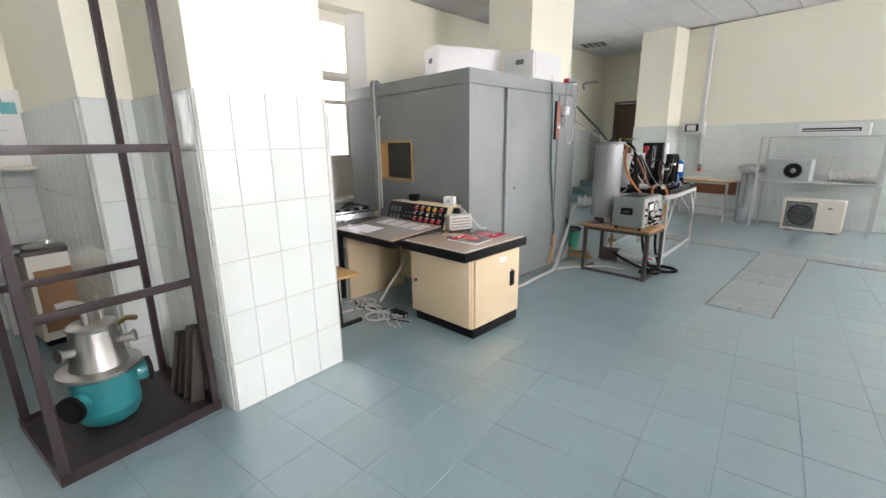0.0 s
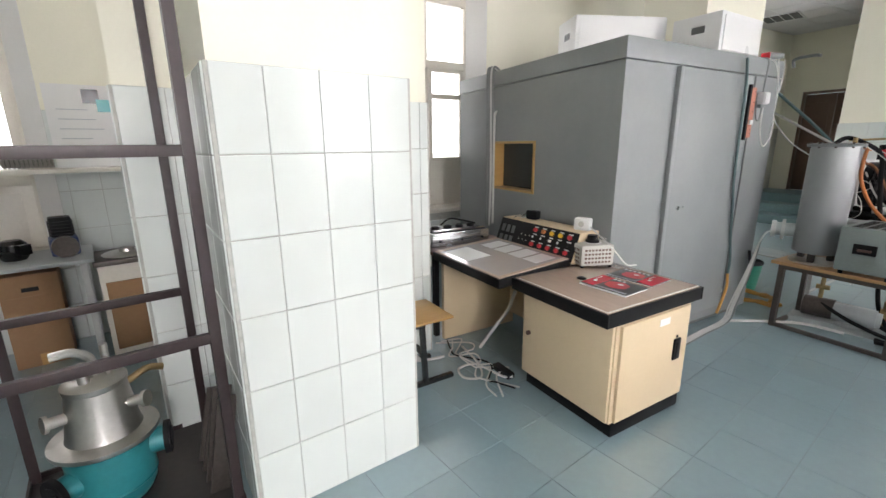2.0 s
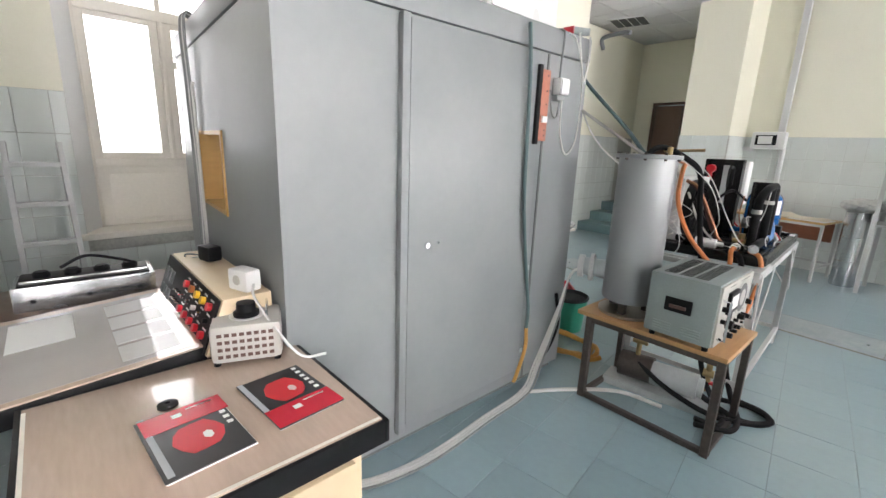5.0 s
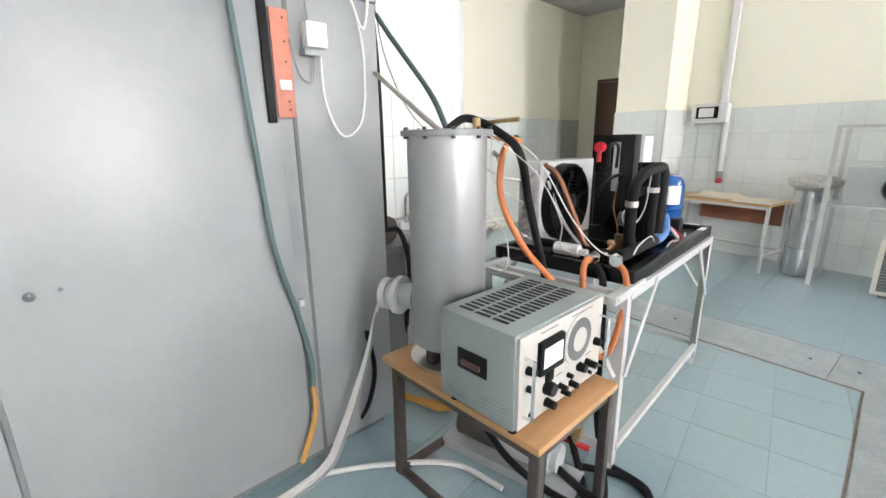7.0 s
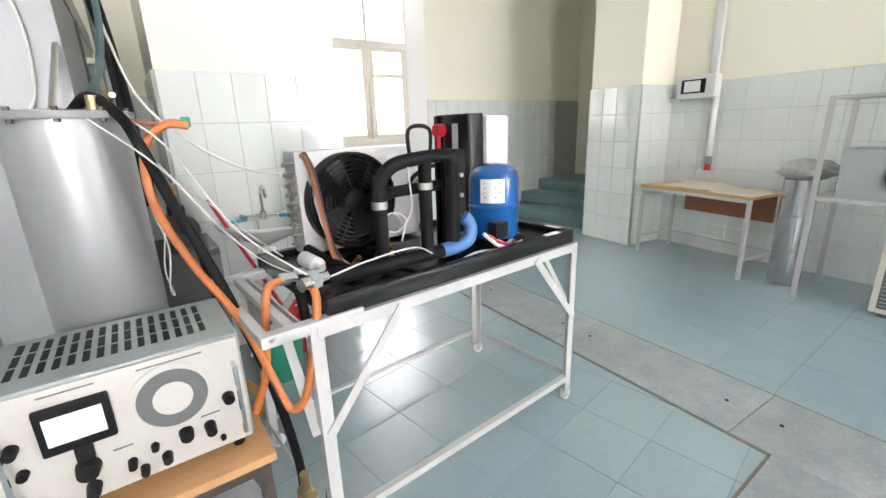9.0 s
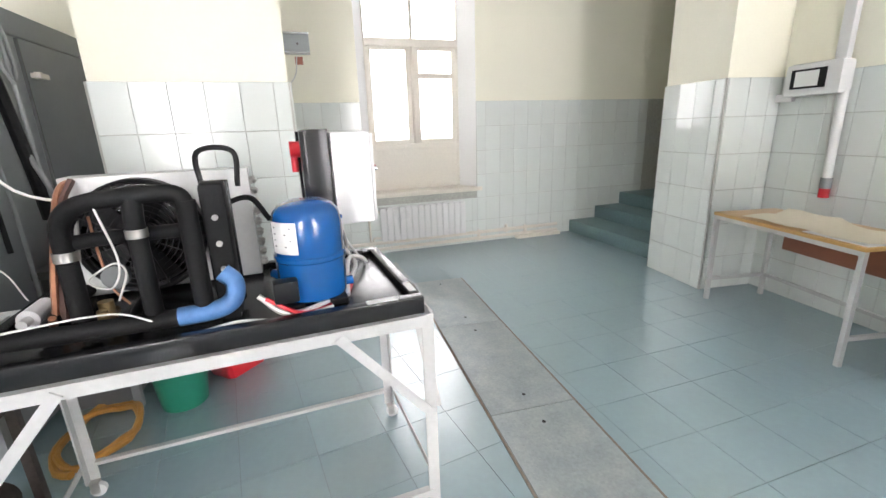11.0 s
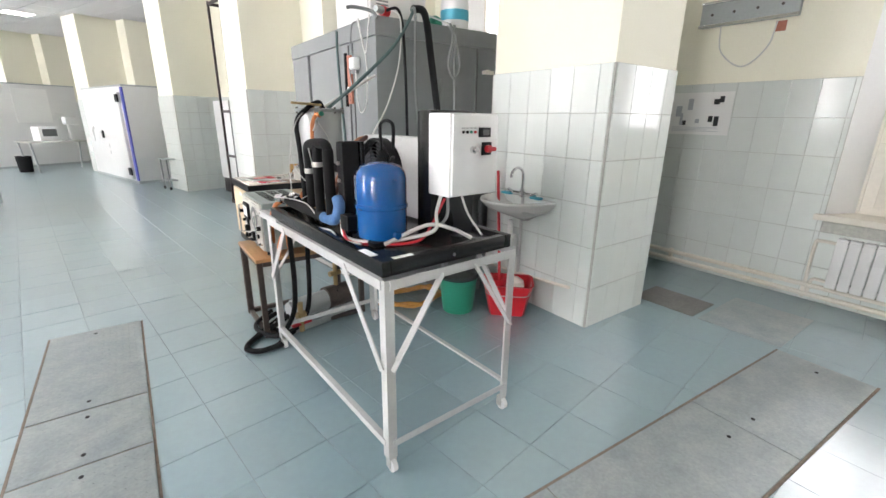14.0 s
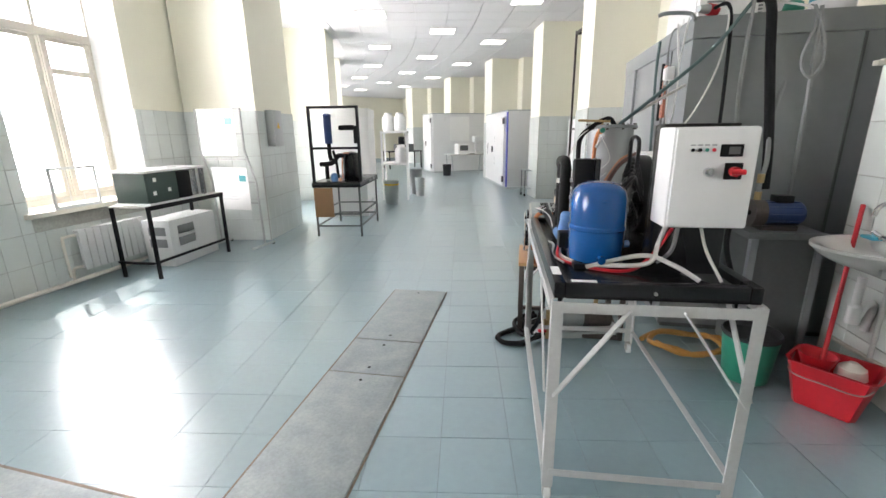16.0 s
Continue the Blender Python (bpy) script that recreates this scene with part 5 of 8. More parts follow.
for row in range(3):
    for k in range(15):
        box(bm, -0.12 + 0.075 * row, -0.21 + 0.028 * k, 0.3375, -0.06 + 0.075 * row, -0.196 + 0.028 * k, 0.3395)
part("top_vents", bm, BLACK, gen)
for k in range(8):
    part("louvre", bx(-0.12 + 0.14 * (k // 4), -0.2635, 0.035 + 0.014 * (k % 4), -0.03 + 0.14 * (k // 4), -0.2595, 0.041 + 0.014 * (k % 4), 0.001), GREENGREY, gen)
hd = part("side_handle", bx(-0.075, -0.265, 0.15, 0.055, -0.259, 0.225, 0.004), BLACK, gen)
part("grip", bx(-0.05, -0.276, 0.172, 0.03, -0.265, 0.19, 0.004), BROWN_PLASTIC, hd)
pan = part("front_panel", bx(0.160, -0.252, 0.02, 0.172, 0.254, 0.33, 0.003), PANEL_CREAM, gen)
bz = part("meter", bx(0.172, -0.165, 0.175, 0.190, -0.03, 0.29, 0.006), BLACK, pan, "black-framed meter with a white scale")
part("scale", bx(0.1895, -0.15, 0.20, 0.1915, -0.045, 0.268), PAPER, bz)
part("meter_foot", bx(0.172, -0.115, 0.135, 0.186, -0.08, 0.175, 0.004), BLACK, bz)
ax = Matrix.Rotation(radians(90), 4, "Y")
ring = part("dial", lathe(new_bm(), [(0.078, 0.0), (0.078, 0.004), (0.046, 0.0045)], at=(0.172, 0.09, 0.215), m=ax, seg=36), GREY_DARK, pan, "round dial with a dark scale ring")
part("dial_face", lathe(new_bm(), [(0.044, 0.0), (0.044, 0.006), (0.0, 0.007)], at=(0.172, 0.09, 0.215), m=ax, seg=30), PANEL_CREAM, ring)
part("bezel", lathe(new_bm(), [(0.095, 0.0), (0.095, 0.003), (0.08, 0.0035)], at=(0.1715, 0.09, 0.215), m=ax, seg=36), PANEL_CREAM, ring)
for y, z, r, l in ((-0.21, 0.215, 0.014, 0.03), (-0.205, 0.15, 0.012, 0.02), (-0.1, 0.11, 0.026, 0.03), (-0.1, 0.055, 0.016, 0.035), (0.03, 0.10, 0.010, 0.02), (0.10, 0.105, 0.018, 0.03), (0.155, 0.10, 0.015, 0.04), (0.21, 0.165, 0.016, 0.025), (0.05, 0.06, 0.013, 0.03), (0.0, 0.05, 0.011, 0.03), (-0.02, 0.08, 0.011, 0.03), (0.18, 0.05, 0.008, 0.012), (-0.19, 0.05, 0.008, 0.012)):
    part("knob", cy((0.172, y, z), (0.172 + l, y, z), r, r * 0.85, seg=14), BLACK, pan)
for y in (-0.225, 0.235):
    part("handle", tb([(0.172, y, 0.06), (0.205, y, 0.06), (0.205, y, 0.26), (0.172, y, 0.26)], 0.006, steps=1), CHROME, pan)
for y, z, w in ((-0.1, 0.312, 0.1), (0.1, 0.312, 0.14), (-0.03, 0.125, 0.04), (0.08, 0.13, 0.06), (0.16, 0.13, 0.05)):
    part("text_bar", bx(0.172, y - w / 2, z, 0.1724, y + w / 2, z + 0.004), GREY_DARK, pan)
for sy in (-0.22, 0.22):
    for sx in (-0.13, 0.13):
        part("foot", cy((sx, sy, -0.018), (sx, sy, 0.013), 0.015, seg=10), RUBBER, gen)

under = thing("vacuum_pump", "greasy grey rotary pump with hoses under the low table", "pump", -1.42, 5.45, 0, 10)
part("base", bx(-0.2, -0.09, 0, 0.45, 0.09, 0.05, 0.004), GREY_LIGHT, under)
part("pump_body", cyl(new_bm(), (-0.12, 0, 0.15), (0.08, 0, 0.15), 0.085, seg=24), IRON, under)
part("motor", cyl(cyl(new_bm(), (0.08, 0, 0.14), (0.34, 0, 0.14), 0.075, seg=24), (0.34, 0, 0.14), (0.37, 0, 0.14), 0.06, seg=24), GREY_LIGHT, under)
part("valve", cyl(cyl(new_bm(), (-0.02, 0, 0.22), (-0.02, 0, 0.42), 0.016), (-0.06, 0, 0.33), (0.03, 0, 0.33), 0.02), BRASS, under)
part("hose", tb([(0.0, -0.05, 0.2), (0.2, -0.12, 0.12), (0.45, -0.1, 0.04), (0.66, 0.02, 0.02), (0.72, 0.12, 0.02), (0.6, 0.2, 0.02), (0.4, 0.12, 0.04)], 0.016), RUBBER, under)
part("hose", tb([(0.0, 0.05, 0.2), (0.25, 0.0, 0.14), (0.55, -0.02, 0.03), (0.7, 0.06, 0.02), (0.68, 0.18, 0.02), (0.5, 0.22, 0.03)], 0.018), RUBBER, under)
part("red_valve", bx(0.30, 0.16, 0.10, 0.44, 0.19, 0.115, 0.004), RED, under)
part("valve_stem", cyl(cyl(new_bm(), (0.37, 0.175, 0.05), (0.37, 0.175, 0.26), 0.018), (0.34, 0.175, 0.17), (0.40, 0.175, 0.17), 0.026), BRASS, under)

# ---- refrigeration test bench ----
bench = thing("wheeled_bench", "white-painted angle-iron bench on small castors", "bench", -1.32, 6.38, 0, 3.0)
bw, bl, bh = 0.34, 0.655, 0.882
legs = []
for sx in (-bw, bw):
    for sy in (-bl, bl):
        bm = box(bx(sx - 0.021, sy - 0.021, 0.07, sx + 0.021, sy - 0.015, bh), sx - (0.021 if sx < 0 else -0.015), sy - 0.015, 0.07, sx - (0.015 if sx < 0 else -0.021), sy + 0.021, bh)
        if sy > 0:
            bm = box(bx(sx - 0.021, sy + 0.015, 0.07, sx + 0.021, sy + 0.021, bh), sx - (0.021 if sx < 0 else -0.015), sy - 0.021, 0.07, sx - (0.015 if sx < 0 else -0.021), sy + 0.015, bh)
        leg = part("leg", bm, WHITE_METAL, bench)
        cast = part("castor", cyl(new_bm(), (sx - 0.011, sy + 0.012, 0.03), (sx + 0.011, sy + 0.012, 0.03), 0.03, seg=18), WHITE, leg)
        part("castor_fork", box(box(bx(sx - 0.017, sy - 0.012, 0.02, sx - 0.013, sy + 0.02, 0.07), sx + 0.013, sy - 0.012, 0.02, sx + 0.017, sy + 0.02, 0.07), sx - 0.013, sy - 0.015, 0.064, sx + 0.013, sy + 0.02, 0.07), STEEL, leg)
for z0, z1, t in ((bh - 0.04, bh, 0.005), (0.13, 0.16, 0.005)):
    for sx in (-bw, bw):
        o = -0.027 if sx < 0 else 0.022
        bm = bx(sx + o, -bl, z0, sx + o + t, bl, z1)
        box(bm, min(sx + o, sx), -bl + 0.02, z1 - 0.005, max(sx + o, sx), bl - 0.02, z1)
        part("rail", bm, WHITE_METAL, bench)
    for sy in (-bl, bl):
        o = -0.027 if sy < 0 else 0.022
        part("rail", bx(-bw, sy + o, z0, bw, sy + o + t, z1), WHITE_METAL, bench)
for sx in (-bw, bw):
    for sy in (-bl, bl):
        ix, iy = (1 if sx < 0 else -1), (1 if sy < 0 else -1)
        ox = 0.030 * (-1 if sx < 0 else 1)
        part("brace", bar(new_bm(), (sx + ox, sy, 0.50), (sx + ox, sy + iy * 0.30, bh - 0.02), 0.006, 0.032), WHITE_METAL, bench)
        oy = 0.030 * (-1 if sy < 0 else 1)
        part("brace", bar(new_bm(), (sx, sy + oy, 0.50), (sx + ix * 0.25, sy + oy, bh - 0.02), 0.032, 0.006), WHITE_METAL, bench)
for sx in (-0.275, 0.345):
    part("extension_bar", bx(sx - 0.02, -bl - 0.16, bh - 0.02, sx + 0.02, -bl + 0.16, bh + 0.015, 0.002), WHITE_METAL, bench)
part("extension_cross", bx(-0.255, -bl - 0.16, bh - 0.018, 0.325, -bl - 0.13, bh + 0.012, 0.002), WHITE_METAL, bench)
part("extension_cross", bx(-0.255, -bl - 0.08, bh - 0.018, 0.325, -bl - 0.05, bh + 0.012, 0.002), WHITE_METAL, bench)
part("wheel_bolt", cy((0.366, -bl - 0.13, bh), (0.37, -bl - 0.13, bh), 0.008, seg=8), STEEL, bench)

unit = thing("refrigeration_unit", "black tray carrying a refrigeration circuit of foam-clad pipes", "refrigeration unit", -1.32, 6.40, 0.853, 3.0)
part("tray", bx(-0.34, -0.615, 0.030, 0.34, 0.615, 0.045, 0.004), BLACK_SHINE, unit)
bm = new_bm()
for a in ((-0.352, -0.63, -0.312, 0.63), (0.312, -0.63, 0.352, 0.63), (-0.312, 0.59, 0.312, 0.63), (-0.312, -0.63, 0.312, -0.59)):
    box(bm, a[0], a[1], 0.032, a[2], a[3], 0.095, 0.006)
part("tray_rim", bm, BLACK_SHINE, unit)
part("rim_bolt", cy((0.0, 0.63, 0.062), (0.0, 0.635, 0.062), 0.007, seg=8), STEEL, unit)
part("deck", bx(-0.30, -0.585, 0.045, 0.31, 0.585, 0.072, 0.003), BLACK_SHINE, unit)
part("rating_plate", bx(0.315, 0.44, 0.095, 0.348, 0.54, 0.0962), PAPER, unit)
part("rim_label", bx(0.20, 0.597, 0.095, 0.29, 0.622, 0.0962), PAPER, unit)
# compressor
comp = part("compressor", lathe(new_bm(), [(0.10, 0.092), (0.110, 0.10), (0.113, 0.12), (0.113, 0.226), (0.118, 0.231), (0.118, 0.243), (0.113, 0.248), (0.113, 0.355), (0.106, 0.385), (0.088, 0.408), (0.052, 0.422), (0.0, 0.427)], at=(0.146, 0.295, 0), seg=44), BLUE, unit, "glossy blue hermetic compressor")
bm = new_bm()
vs = []
for k in range(7):
    a = radians(-75 + 9 * k)
    vs.append((0.146 + 0.1150 * math.cos(a), 0.295 + 0.1150 * math.sin(a)))
for p, q in zip(vs, vs[1:]):
    bm.faces.new([bm.verts.new(v) for v in ((*p, 0.262), (*q, 0.262), (*q, 0.365), (*p, 0.365))])
part("paper_label", bm, PAPER, comp, "white printed type label")
for k in range(4):
    bm = new_bm()
    p, q = vs[1], vs[5 - (k % 2)]
    bm.faces.new([bm.verts.new(v) for v in ((p[0] * 1.004, p[1] - 0.001, 0.345 - 0.02 * k), (q[0] * 1.004, q[1] - 0.001, 0.345 - 0.02 * k), (q[0] * 1.004, q[1] - 0.001, 0.349 - 0.02 * k), (p[0] * 1.004, p[1] - 0.001, 0.349 - 0.02 * k))])
    part("text_bar", bm, GREY_DARK, comp)
part("terminal_box", bx(0.235, 0.165, 0.12, 0.29, 0.24, 0.19, 0.008), BLACK, comp)
for a in (45, 135, 225, 315):
    c, s = math.cos(radians(a)), math.sin(radians(a))
    part("foot", bx(0.146 + c * 0.10 - 0.03, 0.295 + s * 0.10 - 0.03, 0.072, 0.146 + c * 0.10 + 0.03, 0.295 + s * 0.10 + 0.03, 0.094, 0.004), BLACK, comp)
part("stub", cy((0.146, 0.40, 0.12), (0.146, 0.43, 0.12), 0.016), BLUE, comp)
part("stub", cy((0.04, 0.2, 0.13), (-0.02, 0.17, 0.13), 0.018), BLUE, comp)
for z in (0.36,):
    part("lift_lug", bx(0.135, 0.395, z - 0.012, 0.157, 0.412, z, 0.002), BLUE, comp)
# condenser with fan
cond = part("condenser", bx(-0.325, -0.47, 0.085, -0.20, 0.12, 0.51, 0.003), WHITE_METAL, unit, "white-cased finned condenser")
for row in range(9):
    for col in range(2):
        for y, o in ((-0.47, -1), (0.12, 1)):
            z, x = 0.115 + 0.042 * row, -0.285 + 0.05 * col
            part("return_bend", tube(new_bm(), [(x - 0.012, y, z), (x - 0.012, y + o * 0.014, z), (x, y + o * 0.022, z + 0.008), (x + 0.012, y + o * 0.014, z + 0.016), (x + 0.012, y, z + 0.016)], 0.0055, seg=6, steps=3), STEEL, cond)
bm = new_bm()
for k in range(66):
    box(bm, -0.327, -0.45 + 0.0083 * k, 0.115, -0.325, -0.448 + 0.0083 * k, 0.495)
part("fins", bm, ZINC, cond)
fan = part("fan_shroud", lathe(new_bm(), [(0.205, 0.0), (0.205, 0.055), (0.198, 0.06), (0.190, 0.055), (0.190, 0.005)], at=(-0.20, -0.25, 0.295), m=ax, seg=40), BLACK, unit, "black axial fan with a wire guard")
part("fan_back", lathe(new_bm(), [(0.19, 0.003), (0.19, 0.006), (0.0, 0.006)], at=(-0.20, -0.25, 0.295), m=ax, seg=40), BLACK_SHINE, fan)
part("hub", lathe(new_bm(), [(0.05, 0.0), (0.05, 0.06), (0.035, 0.07), (0.0, 0.071)], at=(-0.195, -0.25, 0.295), m=ax, seg=24), BLACK, fan)
for k in range(5):
    a = 2 * math.pi * k / 5
    bm = new_bm()
    pts = []
    for r, da, x in ((0.045, -0.35, 0.012), (0.18, -0.30, 0.012), (0.18, 0.30, 0.04), (0.045, 0.35, 0.04)):
        pts.append(bm.verts.new((-0.195 + x, -0.25 + r * math.cos(a + da), 0.295 + r * math.sin(a + da))))
    bm.faces.new(pts)
    part("blade", bm, BLACK, fan)
for j in range(9):
    r = 0.04 + 0.019 * j
    part("guard_ring", tube(new_bm(), [(-0.135, -0.25 + r * math.cos(2 * math.pi * k / 28), 0.295 + r * math.sin(2 * math.pi * k / 28)) for k in range(29)], 0.0022, seg=4, steps=1), BLACK, fan)
for k in range(4):
    a = math.pi * k / 4 + 0.3
    part("guard_bar", tube(new_bm(), [(-0.133, -0.25 + 0.2 * math.cos(a), 0.295 + 0.2 * math.sin(a)), (-0.131, -0.25, 0.295), (-0.133, -0.25 - 0.2 * math.cos(a), 0.295 - 0.2 * math.sin(a))], 0.003, seg=4, steps=1), BLACK, fan)
# heat exchanger and foam pipes
part("heat_exchanger", bx(0.125, 0.0, 0.085, 0.215, 0.07, 0.50, 0.014), FOAM, unit, "tall foam-clad plate heat exchanger")
part("exchanger_stand", bx(0.14, 0.01, 0.072, 0.205, 0.06, 0.09), BLACK, unit)
part("exchanger_cover", bx(0.10, -0.005, 0.10, 0.124, 0.075, 0.50, 0.004), BLACK_SHINE, unit)
for z in (0.16, 0.24, 0.32, 0.40):
    part("exchanger_bolt", cy((0.216, 0.035, z), (0.226, 0.035, z), 0.009, seg=8), STEEL, unit)
for name, mat_, r, pts in (
    ("suction_pipe", FOAM, 0.025, [(0.24, -0.03, 0.44), (0.24, -0.045, 0.475), (0.24, -0.10, 0.485), (0.235, -0.24, 0.475), (0.228, -0.30, 0.455), (0.215, -0.335, 0.41), (0.21, -0.34, 0.33)]),
    ("exchanger_pipe", FOAM, 0.027, [(0.24, -0.03, 0.46), (0.24, -0.03, 0.30), (0.238, -0.03, 0.13)]),
    ("drop_pipe", FOAM, 0.025, [(0.238, -0.155, 0.475), (0.24, -0.16, 0.40), (0.24, -0.16, 0.25), (0.24, -0.16, 0.10)]),
    ("cross_pipe", FOAM, 0.021, [(0.20, -0.34, 0.36), (0.19, -0.26, 0.365), (0.18, -0.16, 0.365), (0.17, 0.0, 0.365)]),
    ("riser_pipe", FOAM, 0.026, [(0.21, -0.34, 0.31), (0.21, -0.34, 0.2), (0.21, -0.34, 0.09)]),
    ("receiver_pipe", FOAM, 0.026, [(0.26, -0.58, 0.135), (0.255, -0.46, 0.125), (0.25, -0.25, 0.12), (0.25, -0.06, 0.12)]),
    ("blue_elbow", BLUE_TAPE, 0.028, [(0.25, -0.10, 0.12), (0.25, 0.0, 0.125), (0.248, 0.05, 0.15), (0.24, 0.06, 0.20), (0.232, 0.03, 0.235)]),
    ("copper_line", COPPER, 0.010, [(-0.22, -0.44, 0.50), (-0.12, -0.45, 0.46), (0.0, -0.46, 0.25), (0.06, -0.46, 0.13), (0.14, -0.44, 0.11), (0.18, -0.42, 0.15)]),
    ("insulated_line", BROWN_PLASTIC, 0.013, [(-0.20, -0.43, 0.50), (-0.10, -0.44, 0.42), (0.0, -0.45, 0.2), (0.07, -0.44, 0.10)]),
    ("white_line", CABLE_WHITE, 0.008, [(-0.18, -0.43, 0.42), (-0.08, -0.43, 0.22), (0.05, -0.42, 0.10), (0.2, -0.35, 0.085)]),
    ("liquid_line", BLACK, 0.016, [(-0.05, -0.25, 0.10), (0.05, -0.25, 0.10), (0.16, -0.24, 0.10), (0.24, -0.22, 0.10)]),
    ("handle_loop", BLACK, 0.009, [(-0.05, -0.02, 0.45), (-0.05, -0.02, 0.58), (-0.05, 0.09, 0.58), (-0.05, 0.09, 0.46)]),
    ("discharge_line", BLACK, 0.010, [(0.05, 0.18, 0.35), (-0.03, 0.12, 0.42), (-0.08, 0.02, 0.38), (-0.12, 0.0, 0.3)]),
    ("capillary", COPPER, 0.004, [(0.12, -0.30, 0.42), (0.11, -0.30, 0.30), (0.13, -0.28, 0.2), (0.12, -0.25, 0.14)]),
    ("sensor_wire", CABLE_WHITE, 0.003, [(0.25, -0.24, 0.46), (0.23, -0.22, 0.30), (0.2, -0.26, 0.22), (0.17, -0.32, 0.24), (0.15, -0.26, 0.28), (0.19, -0.22, 0.26), (0.2, -0.25, 0.18)]),
    ("sensor_wire", CABLE_WHITE, 0.003, [(0.33, -0.60, 0.16), (0.30, -0.45, 0.17), (0.28, -0.25, 0.17), (0.27, -0.15, 0.12)]),
    ("wire", CABLE_WHITE, 0.009, [(0.26, 0.12, 0.15), (0.28, 0.20, 0.085), (0.22, 0.34, 0.085), (0.10, 0.42, 0.10), (-0.02, 0.47, 0.13), (-0.06, 0.43, 0.2), (-0.08, 0.44, 0.28)]),
    ("wire", CABLE_WHITE, 0.009, [(0.20, 0.40, 0.085), (0.0, 0.44, 0.15), (-0.10, 0.5, 0.13), (-0.18, 0.54, 0.085)]),
    ("wire", RED, 0.007, [(0.27, 0.14, 0.14), (0.29, 0.25, 0.08), (0.2, 0.38, 0.08), (0.05, 0.44, 0.085), (-0.04, 0.42, 0.14), (-0.10, 0.44, 0.26)]),
    ("wire", CABLE_GREY, 0.008, [(-0.12, 0.44, 0.27), (-0.10, 0.45, 0.17), (-0.05, 0.38, 0.085)]),
    ("wire", CABLE_WHITE, 0.006, [(-0.20, 0.44, 0.27), (-0.22, 0.47, 0.18), (-0.26, 0.53, 0.08)]),
    ("wire", CABLE_WHITE, 0.005, [(0.30, -0.05, 0.08), (0.29, 0.06, 0.09), (0.31, 0.2, 0.08), (0.28, 0.34, 0.085)]),
    ("pipe", FOAM, 0.022, [(-0.20, -0.46, 0.11), (0.0, -0.47, 0.11), (0.2, -0.45, 0.10)]),
):
    part(name, tb(pts, r, seg=12 if r > 0.015 else 6), mat_, unit)
part("expansion_valve", cyl(cyl(cyl(new_bm(), (0.10, -0.30, 0.12), (0.24, -0.29, 0.12), 0.016), (0.15, -0.30, 0.09), (0.15, -0.30, 0.17), 0.02), (0.19, -0.30, 0.1), (0.19, -0.30, 0.155), 0.014), BRASS, unit)
part("pressure_switch", cyl(new_bm(), (0.16, -0.26, 0.24), (0.13, -0.26, 0.24), 0.035), GREY_DARK, unit)
part("clamp", lathe(new_bm(), [(0.028, -0.012), (0.028, 0.012)], at=(0.24, -0.16, 0.38), seg=16), STEEL, unit)
part("clamp", lathe(new_bm(), [(0.029, -0.014), (0.029, 0.012)], at=(0.21, -0.34, 0.33), seg=16), STEEL, unit)
part("filter", cyl(cyl(new_bm(), (-0.06, -0.53, 0.115), (0.06, -0.53, 0.115), 0.03), (0.06, -0.53, 0.115), (0.10, -0.53, 0.115), 0.014), WHITE, unit)
part("hose_union", cyl(cyl(new_bm(), (0.26, -0.58, 0.135), (0.29, -0.68, 0.14), 0.022), (0.272, -0.62, 0.137), (0.28, -0.65, 0.138), 0.03, seg=6), CHROME, unit)
part("hose_union", cyl(cyl(new_bm(), (0.20, -0.58, 0.13), (0.19, -0.71, 0.14), 0.02), (0.195, -0.63, 0.135), (0.193, -0.66, 0.138), 0.028, seg=6), CHROME, unit)
part("water_hose", tb([(0.19, -0.70, 0.14), (0.19, -0.75, 0.12), (0.20, -0.77, 0.04), (0.21, -0.80, -0.15), (0.18, -0.85, -0.3)], 0.013, seg=12), ORANGE, unit, "orange rubber water hose")
# control box on its black back plate
part("back_plate", bx(-0.30, 0.33, 0.072, -0.04, 0.415, 0.645, 0.004), BLACK_SHINE, unit, "tall black back plate")
part("plate_rib", box(bx(-0.30, 0.315, 0.075, -0.275, 0.330, 0.64), -0.10, 0.315, 0.075, -0.04, 0.330, 0.64), BLACK_SHINE, unit)
part("plate_slot", bx(-0.17, 0.326, 0.30, -0.13, 0.331, 0.6), GREY_LIGHT, unit)
part("pressure_gauge", cyl(cyl(new_bm(), (-0.25, 0.33, 0.57), (-0.25, 0.285, 0.57), 0.032), (-0.25, 0.30, 0.48), (-0.25, 0.30, 0.55), 0.014), RED, unit, "red pressure control")
ctl = part("control_box", bx(-0.29, 0.42, 0.288, -0.02, 0.565, 0.632, 0.010), WHITE, unit, "white steel control box")
cdoor = part("box_door", bx(-0.283, 0.565, 0.295, -0.027, 0.578, 0.626, 0.005), WHITE, ctl)
part("display", bx(-0.235, 0.578, 0.535, -0.165, 0.583, 0.575, 0.003), BLACK, cdoor)
part("screen", bx(-0.225, 0.583, 0.543, -0.19, 0.5835, 0.567), GREY_DARK, cdoor)
for k in range(4):
    part("indicator", cy((-0.145 + 0.022 * k, 0.578, 0.557), (-0.145 + 0.022 * k, 0.583, 0.557), 0.006, seg=10), (RED, GREEN, BLACK, BLACK)[k], cdoor)
    part("legend", bx(-0.153 + 0.022 * k, 0.578, 0.571, -0.137 + 0.022 * k, 0.5786, 0.575), GREY, cdoor)
sw = part("main_switch", bx(-0.24, 0.578, 0.46, -0.185, 0.586, 0.515, 0.003), BLACK, cdoor)
